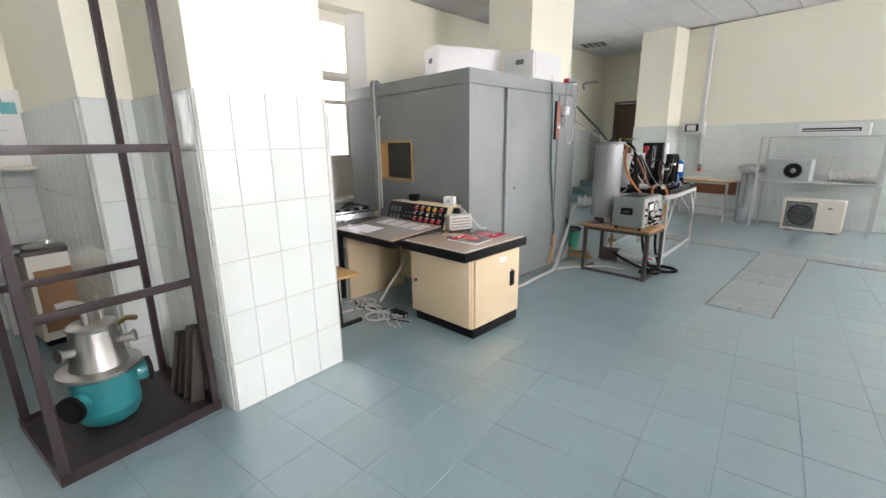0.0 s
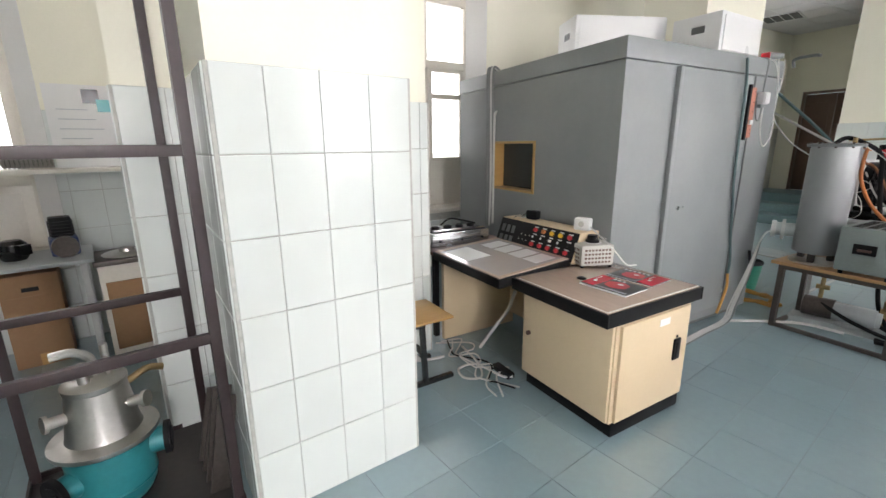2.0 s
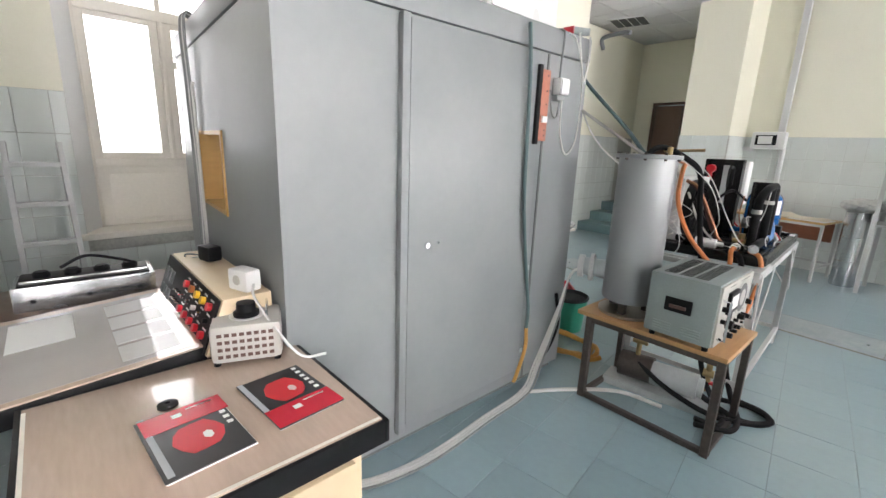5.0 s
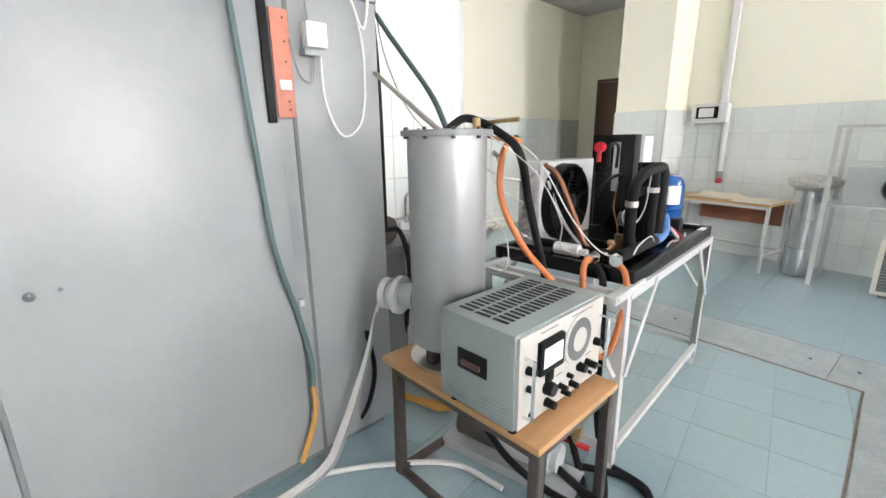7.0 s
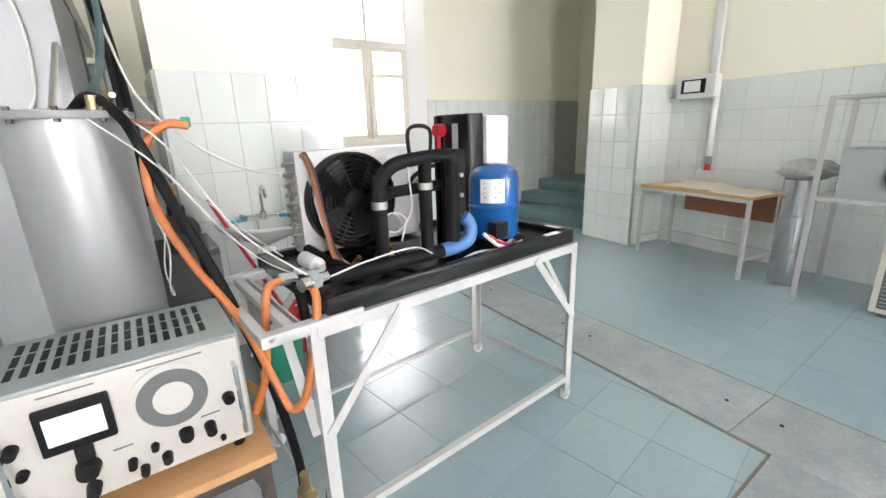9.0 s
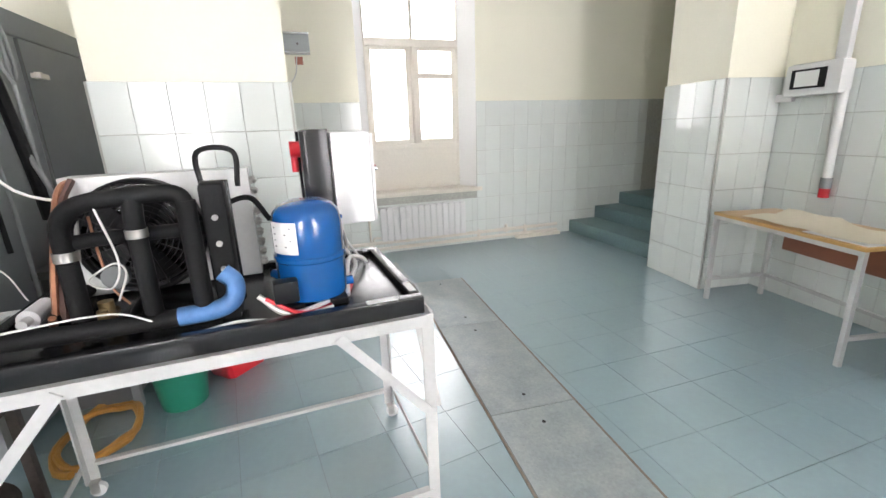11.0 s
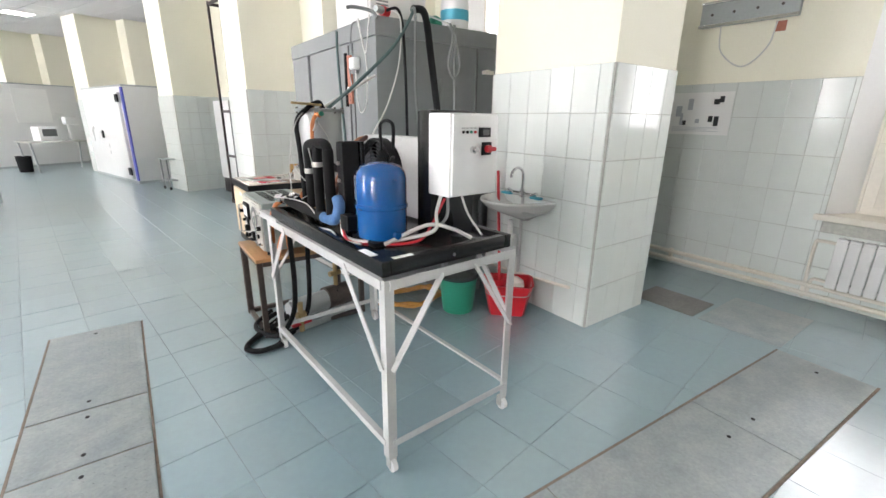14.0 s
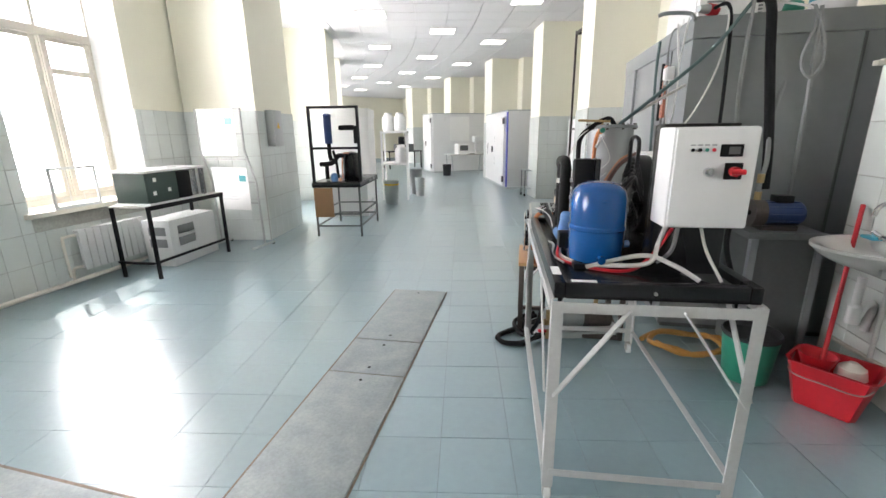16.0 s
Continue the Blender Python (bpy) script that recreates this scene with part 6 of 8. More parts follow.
part("switch_knob", cyl(cyl(new_bm(), (-0.212, 0.586, 0.487), (-0.212, 0.605, 0.487), 0.016), (-0.235, 0.612, 0.487), (-0.19, 0.612, 0.487), 0.009), RED, sw)
part("key_switch", cyl(cyl(new_bm(), (-0.135, 0.578, 0.485), (-0.135, 0.595, 0.485), 0.015), (-0.135, 0.595, 0.485), (-0.135, 0.61, 0.485), 0.009), CHROME, cdoor)

# ---- sink corner ----
sink = thing("wash_basin", "white porcelain wash basin with a chrome tap on the column", "wash basin", -2.838, 6.06, 0.03, -90)
bm = new_bm()
rows = []
for z, k in ((0.66, 0.12), (0.70, 0.35), (0.76, 0.75), (0.80, 0.92), (0.835, 1.0), (0.85, 1.0), (0.852, 0.93), (0.84, 0.88), (0.79, 0.72), (0.76, 0.4)):
    ring = []
    for i in range(25):
        a = math.pi * i / 24
        ring.append(bm.verts.new((0.30 * k * math.cos(a), 0.01 + (0.42 * k + (0.0 if k < 0.9 or z > 0.851 else 0.0)) * math.sin(a) + (0.0 if z < 0.8515 else 0.02), z)))
    rows.append(ring)
for a, b in zip(rows, rows[1:]):
    for i in range(24):
        bm.faces.new((a[i], a[i + 1], b[i + 1], b[i]))
    bm.faces.new((a[24], a[0], b[0], b[24]))
bm.faces.new(rows[-1])
bm.faces.new(rows[0][::-1])
part("basin", bm, PORCELAIN, sink)
part("tap", tb([(0.0, 0.07, 0.85), (0.0, 0.07, 1.0), (0.0, 0.09, 1.06), (0.0, 0.14, 1.08), (0.0, 0.19, 1.05), (0.0, 0.20, 1.01)], 0.011, seg=10), CHROME, sink)
part("tap_base", cyl(cyl(new_bm(), (-0.09, 0.07, 0.88), (0.09, 0.07, 0.88), 0.012), (0, 0.07, 0.85), (0, 0.07, 0.91), 0.02), CHROME, sink)
for sx in (-0.1, 0.1):
    part("tap_grip", cy((sx, 0.07, 0.875), (sx * 1.5, 0.075, 0.895), 0.014), CHROME, sink)
for sx in (-0.15, 0.16):
    part("soap_dish", bx(sx - 0.05, 0.05, 0.853, sx + 0.05, 0.10, 0.873, 0.01), LIGHT_BLUE, sink, "light blue soap dish")
part("trap", tb([(0, 0.18, 0.68), (0, 0.18, 0.52), (0.0, 0.16, 0.46), (0.03, 0.12, 0.50), (0.05, 0.08, 0.52), (0.08, 0.04, 0.48), (0.1, 0.04, 0.34)], 0.02, seg=12), WHITE, sink)
part("trap_cup", lathe(new_bm(), [(0.03, 0.42), (0.034, 0.43), (0.034, 0.52), (0.025, 0.53), (0.0, 0.53)], at=(0, 0.18, 0), seg=20), WHITE, sink)
for sx in (-0.2, 0.18):
    part("bracket", bx(sx, 0.0, 0.74, sx + 0.02, 0.25, 0.78), WHITE_METAL, sink)
part("supply_pipe", tb([(0.03, 0.03, 0.85), (0.03, 0.03, 0.4), (0.03, 0.03, 0.06)], 0.012), WHITE_METAL, sink)
part("supply_pipe", tb([(-0.5, 0.03, 0.24), (0.0, 0.03, 0.2), (0.38, 0.03, 0.18)], 0.013), WHITE_OLD, sink)

tubg = thing("green_bucket", "green plastic bucket with a black bin liner", "bucket", -2.26, 5.92, 0)
part("shell", lathe(new_bm(), [(0.115, 0.0), (0.12, 0.005), (0.15, 0.29), (0.156, 0.295), (0.148, 0.29), (0.112, 0.02)], seg=32), GREEN, tubg)
part("liner", lathe(new_bm(), [(0.152, 0.28), (0.159, 0.298), (0.15, 0.31), (0.135, 0.27), (0.1, 0.2), (0.0, 0.18)], seg=22), CLOTH, tubg)
redb = thing("mop_bucket", "red rectangular mop bucket with a wringer basket", "bucket", -2.56, 6.17, 0, 136)
bm = new_bm()
rows = []
for z, w, d in ((0, 0.13, 0.10), (0.005, 0.135, 0.105), (0.25, 0.185, 0.14), (0.26, 0.195, 0.15), (0.26, 0.18, 0.135), (0.02, 0.13, 0.10)):
    rows.append([bm.verts.new((x, y, z)) for x, y in ((-w, -d * 0.7), (-w * 0.85, -d), (w * 0.85, -d), (w, -d * 0.7), (w, d * 0.7), (w * 0.85, d), (-w * 0.85, d), (-w, d * 0.7))])
for a, b in zip(rows, rows[1:]):
    for i in range(8):
        bm.faces.new((a[i], a[(i + 1) % 8], b[(i + 1) % 8], b[i]))
bm.faces.new(rows[0][::-1])
bm.faces.new(rows[-1])
part("tub", bm, RED, redb)
part("wringer", lathe(new_bm(), [(0.06, 0.20), (0.085, 0.27), (0.09, 0.285), (0.08, 0.28), (0.05, 0.2)], at=(-0.08, 0.0, 0), seg=20), RED, redb)
part("handle", tb([(-0.18, 0.0, 0.25), (-0.15, -0.155, 0.20), (0.0, -0.16, 0.19), (0.15, -0.155, 0.20), (0.18, 0.0, 0.25)], 0.004), STEEL, redb)
part("mop_head", lathe(new_bm(), [(0.02, 0.18), (0.07, 0.2), (0.06, 0.25), (0.02, 0.28), (0.0, 0.28)], at=(0.06, 0.03, 0), seg=14), WHITE_OLD, redb)
mop = thing("mop", "red mop stick leaning on the column", "mop", -2.53, 6.11, 0.12)
part("stick", cy((0, 0, 0.05), (-0.26, -0.36, 0.93), 0.012), RED, mop)
rag2 = solid("coiled_hose", tube(new_bm(), [(0.20 * math.cos(a * 0.5) * (1 + 0.02 * a), 0.16 * math.sin(a * 0.5), 0.025 + 0.012 * (a % 3)) for a in range(26)], 0.018, seg=8, steps=2), YELLOWISH, "amber hose coiled on the floor by the chamber", "hose", -2.05, 5.58, 0)

stand = thing("pump_stand", "dull grey steel stand beside the chamber", "stand", -2.48, 5.53, 0, 0)
part("cabinet", bx(-0.19, -0.13, 0.05, 0.19, 0.15, 0.82, 0.005), GREY_DARK, stand)
part("top", bx(-0.22, -0.15, 0.82, 0.22, 0.17, 0.86, 0.005), GREY_DARK, stand)
for sx in (-0.18, 0.18):
    part("post", bx(sx - 0.02, 0.13, 0, sx + 0.02, 0.17, 0.82), GREY, stand)
pump = thing("water_pump", "dark blue electric water pump with grey hoses", "pump", -2.44, 5.55, 0.86, 0)
part("motor", cyl(cyl(new_bm(), (-0.14, 0, 0.10), (0.06, 0, 0.10), 0.075, seg=26), (-0.16, 0, 0.10), (-0.14, 0, 0.10), 0.06, seg=26), BLUE_DARK, pump)
bm = new_bm()
for k in range(10):
    a = math.pi * 2 * k / 10
    bar(bm, (-0.13, 0.076 * math.cos(a), 0.10 + 0.076 * math.sin(a)), (0.05, 0.076 * math.cos(a), 0.10 + 0.076 * math.sin(a)), 0.008)
part("cooling_fins", bm, BLUE_DARK, pump)
part("pump_head", cyl(new_bm(), (0.06, 0, 0.10), (0.13, 0, 0.10), 0.085, seg=26), IRON, pump)
part("terminal_box", bx(-0.09, -0.04, 0.17, 0.01, 0.04, 0.215, 0.006), BLACK, pump)
part("foot", bx(-0.12, -0.07, 0, 0.08, 0.07, 0.03), IRON, pump)
part("hose", tb([(0.10, 0, 0.18), (0.10, 0.0, 0.30), (0.06, -0.05, 0.42), (0.04, -0.12, 0.65), (0.0, -0.14, 0.9)], 0.014), CABLE_GREY, pump)
part("hose", tb([(0.12, 0, 0.10), (0.22, 0.03, 0.1), (0.26, 0.06, -0.1), (0.18, 0.1, -0.4), (0.1, 0.12, -0.75)], 0.016), RUBBER, pump)
for z in (0.18, 0.29):
    part("fitting", cy((0.10, 0, z), (0.10, 0, z + 0.055), 0.02), BRASS, pump)


# ---- west wall: radiator, pipes, posters ----
def radiator(x, y, turn, n, z0=0.15, z1=0.58, label="white aluminium sectional radiator under the window"):
    ob = thing("radiator", label, "radiator", x, y, 0, turn, group="radiators")
    for k in range(n):
        a = 0.08 * k
        bm = bx(a + 0.004, -0.09, z0 + 0.01, a + 0.076, -0.075, z1 - 0.02, 0.006)
        box(bm, a + 0.032, -0.076, z0 + 0.02, a + 0.048, -0.02, z1 - 0.02)
        box(bm, a + 0.004, -0.085, z1 - 0.03, a + 0.076, -0.02, z1, 0.008)
        part("section", bm, WHITE, ob)
    part("manifold", cyl(cyl(new_bm(), (0, -0.045, z1 - 0.05), (0.08 * n, -0.045, z1 - 0.05), 0.018), (0, -0.045, z0 + 0.05), (0.08 * n, -0.045, z0 + 0.05), 0.018), WHITE, ob)
    part("supply_pipe", tb([(0.0, -0.045, z1 - 0.05), (-0.10, -0.045, z1 - 0.05), (-0.13, -0.045, z1 - 0.09), (-0.13, -0.045, 0.12)], 0.014), WHITE_OLD, ob)
    part("return_pipe", tb([(0.0, -0.045, z0 + 0.05), (-0.08, -0.045, z0 + 0.05), (-0.10, -0.045, z0), (-0.10, -0.045, 0.07)], 0.014), WHITE_OLD, ob)
    return ob


radiator(-4.9, 7.58, 90, 14)
pipes = thing("heating_pipes", "pair of old painted heating pipes along the wall foot", "pipes", -4.9, 0, 0)
for z, r in ((0.14, 0.022), (0.06, 0.022)):
    part("pipe", cy((0.05, 5.35, z), (0.05, 10.1, z), r, seg=12), WHITE_OLD, pipes)
for y in (6.3, 7.45, 8.9, 9.6):
    part("bracket", bx(0.0, y - 0.015, 0.03, 0.06, y + 0.015, 0.17), WHITE_OLD, pipes)
part("valve", cyl(cyl(new_bm(), (0.05, 9.3, 0.10), (0.05, 9.3, 0.21), 0.02), (0.05, 9.26, 0.14), (0.05, 9.34, 0.14), 0.03), WHITE_OLD, pipes)
part("skirting_box", bx(0.013, 9.45, 0, 0.12, 10.12, 0.045, 0.004), WHITE_OLD, pipes)
cover = thing("wall_unit_bracket", "bare grey metal mounting plate of a removed wall unit", "bracket", -4.9, 6.20, 2.30, 90)
part("plate", bx(0, -0.05, 0, 0.76, -0.001, 0.21, 0.004), GREY_LIGHT, cover)
part("flange", box(bx(0.0, -0.07, 0.0, 0.76, -0.05, 0.02), 0.0, -0.07, 0.19, 0.76, -0.05, 0.21), ZINC, cover)
for k in range(4):
    part("bolt", cy((0.1 + 0.18 * k, -0.05, 0.1), (0.1 + 0.18 * k, -0.058, 0.1), 0.012, seg=8), IRON, cover)
part("wire", tb([(0.18, -0.03, 0.0), (0.22, -0.03, -0.22), (0.42, -0.04, -0.36), (0.58, -0.03, -0.22), (0.62, -0.03, -0.02)], 0.006), CABLE_WHITE, cover)
part("plaster_patch", bx(0.60, -0.004, -0.10, 0.68, -0.001, -0.02), SALMON, cover)


def poster(name, x, y, z, turn, w, h, label, art, kids):
    ob = thing(name, label, "poster", x, y, z, turn, group="wall posters")
    part("sheet", bx(0, -0.004, 0, w, -0.001, h), PAPER, ob)
    r = random.Random(kids)
    for k in range(art):
        a, b = r.uniform(0.08, 0.85) * w, r.uniform(0.15, 0.85) * h
        part("figure", bx(a, -0.0052, b, a + w * r.uniform(0.03, 0.1), -0.004, b + h * r.uniform(0.08, 0.3)), (PRINT_BLACK, PAPER_GREY)[k % 2], ob)
    for k in range(4):
        part("text_bar", bx(w * 0.1, -0.0048, h * (0.08 + 0.03 * k), w * r.uniform(0.4, 0.9), -0.004, h * (0.09 + 0.03 * k)), PAPER_GREY, ob)
    return ob


poster("poster", -4.872, 6.03, 1.345, 90, 0.58, 0.39, "white technical poster of machine parts on the tiles", 9, 4)
poster("poster", -4.872, 5.84, 1.18, 90, 0.18, 0.54, "narrow white technical poster with black figures", 6, 8)

# ---- north wall ----
nt = thing("steel_table", "white steel-framed table with a brown front board", "table", -1.665, 10.07, 0, -11)
part("tabletop", bx(-0.58, -0.28, 0.735, 0.58, 0.28, 0.76, 0.003), WOOD_PALE, nt)
for sx in (-0.56, 0.56):
    for sy in (-0.26, 0.26):
        part("leg", bx(sx - 0.015, sy - 0.015, 0, sx + 0.015, sy + 0.015, 0.735), WHITE_METAL, nt)
    part("side_rail", bx(sx - 0.012, -0.245, 0.17, sx + 0.012, 0.245, 0.195), WHITE_METAL, nt)
part("front_rail", bx(-0.56, -0.275, 0.705, 0.56, -0.25, 0.735), WHITE_METAL, nt)
part("back_rail", bx(-0.545, 0.25, 0.17, 0.545, 0.27, 0.195), WHITE_METAL, nt)
part("front_board", bx(-0.36, 0.18, 0.47, 0.54, 0.20, 0.734, 0.003), WOOD_RED, nt, "reddish-brown laminate board")
sheet = thing("paper_sheets", "large cream paper sheets spread on the table", "paper", -1.60, 10.04, 0.762, -11)
bm = new_bm()
grid = [[bm.verts.new((-0.42 + 0.1 * i, -0.22 + 0.1 * j, 0.004 + 0.012 * math.sin(i * 0.9 + j) ** 2 + (0.03 if j == 4 and i < 5 else 0))) for j in range(5)] for i in range(10)]
for i in range(9):
    for j in range(4):
        bm.faces.new((grid[i][j], grid[i + 1][j], grid[i + 1][j + 1], grid[i][j + 1]))
part("sheet", bm, PAPER_CREAM, sheet)
part("sheet", bx(0.1, -0.24, 0.0, 0.5, 0.1, 0.004), PAPER, sheet)
meter = thing("wall_meter", "white wall-mounted control unit with a dark framed window", "meter", -2.05, NORTH_Y - 0.064, 1.64, NORTH_TURN)
part("housing", bx(-0.21, -0.13, 0.0, 0.21, 0.0, 0.24, 0.035), WHITE, meter)
part("window_frame", bx(-0.15, -0.137, 0.055, 0.11, -0.129, 0.195, 0.004), BLACK, meter)
part("window_pane", bx(-0.115, -0.139, 0.07, 0.06, -0.137, 0.18), PAPER, meter)
part("trunking", bx(0.08, -0.05, 0.24, 0.16, 0.0, 2.03, 0.004), WHITE, meter)
part("side_arm", bx(-0.40, -0.05, -0.03, -0.19, -0.005, 0.03, 0.005), WHITE, meter)
part("pipe", tb([(0.185, -0.04, 0.02), (0.185, -0.04, -0.35), (0.19, -0.04, -0.62)], 0.03, seg=12), WHITE, meter)
part("grey_collar", cy((0.19, -0.04, -0.68), (0.19, -0.04, -0.60), 0.038), GREY, meter)
part("red_plug", cy((0.19, -0.04, -0.75), (0.19, -0.04, -0.68), 0.035), RED, meter)
part("cable", tb([(0.12, -0.03, 0.0), (0.13, -0.03, -0.3), (0.16, -0.03, -0.6)], 0.006), CABLE_WHITE, meter)
duct = thing("duct_pipe", "upright galvanised duct pipe topped with crumpled foil hose", "duct", -0.89, 9.93, 0)
part("tube", lathe(new_bm(), [(0.118, 0.0), (0.12, 0.005), (0.12, 0.30), (0.124, 0.305), (0.124, 0.315), (0.12, 0.32), (0.12, 0.60), (0.124, 0.605), (0.124, 0.615), (0.12, 0.62), (0.12, 0.92), (0.11, 0.92)], seg=36), ZINC, duct)
bm = new_bm()
bmesh.ops.create_icosphere(bm, subdivisions=4, radius=1.0)
for v in bm.verts:
    n = noise.noise(v.co * 2.2) * 0.18 + noise.noise(v.co * 6) * 0.08
    v.co = Vector((v.co.x * 0.22 * (1 + n) + 0.03, v.co.y * 0.15 * (1 + n), 0.998 + v.co.z * 0.085 * (1 + n)))
part("foil_hose", bm, FOIL, duct, "crumpled aluminium foil hose")

rack2 = thing("steel_shelf", "light grey angle-steel shelf rack with two decks", "shelf", 0.06, 9.83, 0, -4)
for sx in (-0.77, 0.77):
    for sy in (-0.25, 0.25):
        part("post", box(bx(sx - 0.02, sy - 0.02, 0, sx + 0.02, sy - 0.014, 1.56), sx - 0.02, sy - 0.014, 0, sx - 0.014, sy + 0.02, 1.56), WHITE_METAL, rack2)
for z in (0.80, 1.54):
    part("deck", bx(-0.79, -0.27, z, 0.79, 0.27, z + 0.025, 0.002), WHITE_METAL, rack2)
fanbox = thing("duct_fan", "grey sheet-metal duct fan box with a round outlet", "duct fan", -0.30, 9.81, 0.825, -4)
part("box", bx(-0.30, -0.18, 0, 0.30, 0.18, 0.36, 0.004), GREY_LIGHT, fanbox)
ay = Matrix.Rotation(radians(90), 4, "X")
part("spigot", lathe(new_bm(), [(0.13, 0.0), (0.13, 0.05), (0.12, 0.05), (0.118, 0.0)], at=(0.08, -0.18, 0.18), m=ay, seg=32), ZINC, fanbox)
part("outlet", lathe(new_bm(), [(0.117, 0.002), (0.0, 0.003)], at=(0.08, -0.18, 0.18), m=ay, seg=32), BLACK, fanbox)
part("impeller", lathe(new_bm(), [(0.05, 0.002), (0.04, 0.03), (0.0, 0.035)], at=(0.08, -0.18, 0.18), m=ay, seg=20), ZINC, fanbox)
flex = solid("foil_duct", lathe(new_bm(), [(0.085 + 0.008 * (k % 2), 0.014 * k) for k in range(42)], seg=20, m=Matrix.Rotation(radians(90), 4, "Y"), at=(-0.28, 0, 0.095)), FOIL, "ribbed aluminium flexible duct lying on the shelf", "duct", 0.50, 9.81, 0.825, -4)
split = thing("wall_air_conditioner", "white split air conditioner indoor unit lying on the shelf", "air conditioner", 0.16, 9.86, 1.565, -4)
part("body", bx(-0.44, -0.10, 0.0, 0.44, 0.10, 0.19, 0.025), WHITE, split)
part("outlet_slot", bx(-0.38, -0.104, 0.07, 0.34, -0.098, 0.125, 0.004), BLACK, split)
part("flap", bx(-0.36, -0.108, 0.085, 0.32, -0.103, 0.10), WHITE, split)
outdoor = thing("outdoor_unit", "cream outdoor air conditioner unit standing on the floor", "air conditioner", 0.12, 9.72, 0, -4)
part("case", bx(-0.39, -0.14, 0.02, 0.39, 0.14, 0.54, 0.012), WHITE_OLD, outdoor)
grille = part("fan_grille", bx(-0.35, -0.146, 0.06, 0.06, -0.139, 0.50, 0.004), GREY_DARK, outdoor)
bm = new_bm()
for k in range(14):
    box(bm, -0.34, -0.150, 0.08 + 0.029 * k, 0.05, -0.146, 0.085 + 0.029 * k)
part("grille_bars", bm, GREY_LIGHT, grille)
part("fan_ring", lathe(new_bm(), [(0.17, 0), (0.17, 0.005), (0.155, 0.005), (0.155, 0)], at=(-0.145, -0.146, 0.28), m=ay, seg=32), BLACK, grille)
part("emblem", prism(new_bm(), [(0.18, 0.40), (0.27, 0.40), (0.225, 0.44)], 0, 0.003), GREY, outdoor).matrix_basis = pose(0, -0.140, 0, 90, 0, 0)
for sx in (-0.28, 0.28):
    part("foot", bx(sx - 0.05, -0.15, 0, sx + 0.05, 0.15, 0.02), GREY_DARK, outdoor)

# ---- south bay behind the rack ----
TB = 10.0
bay = thing("work_table", "pale work table on white legs under the window", "table", -3.80, -0.52, 0, TB)
part("tabletop", bx(-0.30, -0.75, 0.775, 0.28, 0.72, 0.80, 0.003), GREY_LIGHT, bay)
for sx in (-0.26, 0.24):
    for sy in (-0.70, 0.66):
        part("leg", bx(sx - 0.018, sy - 0.018, 0, sx + 0.018, sy + 0.018, 0.775), WHITE_METAL, bay)


def canister(name, x, y, z, r, h, mat, label, lab=True):
    ob = thing(name, label, "compressor", x, y, z)
    part("shell", lathe(new_bm(), [(r * 0.9, 0.0), (r, 0.015), (r, h * 0.45), (r * 1.02, h * 0.46), (r * 1.02, h * 0.5), (r, h * 0.51), (r, h * 0.85), (r * 0.85, h * 0.96), (r * 0.4, h), (0.0, h)], seg=30), mat, ob)
    part("foot", bx(-r * 1.1, -r * 0.25, 0, r * 1.1, r * 0.25, 0.012), BLACK, ob)
    if lab:
        bm = new_bm()
        pts = [((r + 0.002) * math.cos(radians(-40 + 12 * k)), (r + 0.002) * math.sin(radians(-40 + 12 * k))) for k in range(6)]
        for p, q in zip(pts, pts[1:]):
            bm.faces.new([bm.verts.new(v) for v in ((*p, h * 0.53), (*q, h * 0.53), (*q, h * 0.82), (*p, h * 0.82))])
        part("label", bm, PAPER, ob)
    return ob


canister("compressor", -3.90, -0.72, 0.80, 0.105, 0.30, BLUE_DARK, "dark blue hermetic compressor on the work table")
canister("compressor", -3.92, -0.66, 0.0, 0.15, 0.36, BLUE_DARK, "dark blue hermetic compressor standing on the floor", False)


def small_motor(x, y, z, turn, mat, label):
    ob = thing("small_compressor", label, "compressor", x, y, z, turn, group="small compressors")
    part("body", lathe(new_bm(), [(0.06, 0), (0.075, 0.02), (0.08, 0.07), (0.075, 0.11), (0.05, 0.135), (0.0, 0.14)], seg=24), mat, ob)
    part("flange", lathe(new_bm(), [(0.083, 0.06), (0.086, 0.065), (0.083, 0.07)], seg=24), mat, ob)
    part("relay", bx(0.05, -0.035, 0.04, 0.115, 0.035, 0.11, 0.006), BLACK, ob)
    part("stub", cy((-0.06, 0.02, 0.09), (-0.11, 0.03, 0.12), 0.008), COPPER, ob)


small_motor(-3.86, -0.42, 0.80, 20, BLACK_SHINE, "small black compressor on the work table")
small_motor(-3.88, -0.22, 0.80, 50, BLACK_SHINE, "small black compressor on the work table")
top_motor = thing("piston_compressor", "dark blue piston compressor with a black head", "compressor", -3.92, 0.04, 0.80, 15)
part("crankcase", bx(-0.09, -0.08, 0.0, 0.09, 0.08, 0.13, 0.02), BLUE_DARK, top_motor)
part("cylinder_head", bx(-0.06, -0.06, 0.13, 0.06, 0.06, 0.27, 0.012), BLACK, top_motor)
bm = new_bm()
for k in range(5):
    box(bm, -0.068, -0.068, 0.145 + 0.022 * k, 0.068, 0.068, 0.151 + 0.022 * k)
part("fins", bm, BLACK, top_motor)
part("flywheel", cy((0.09, 0, 0.07), (0.13, 0, 0.07), 0.075, seg=24), IRON, top_motor)
carton = thing("cardboard_box", "tall brown cardboard box with a hand hole", "cardboard box", -4.05, -0.22, 0, TB)
part("carton", bx(-0.14, -0.16, 0, 0.14, 0.16, 0.68, 0.004), CARDBOARD, carton)
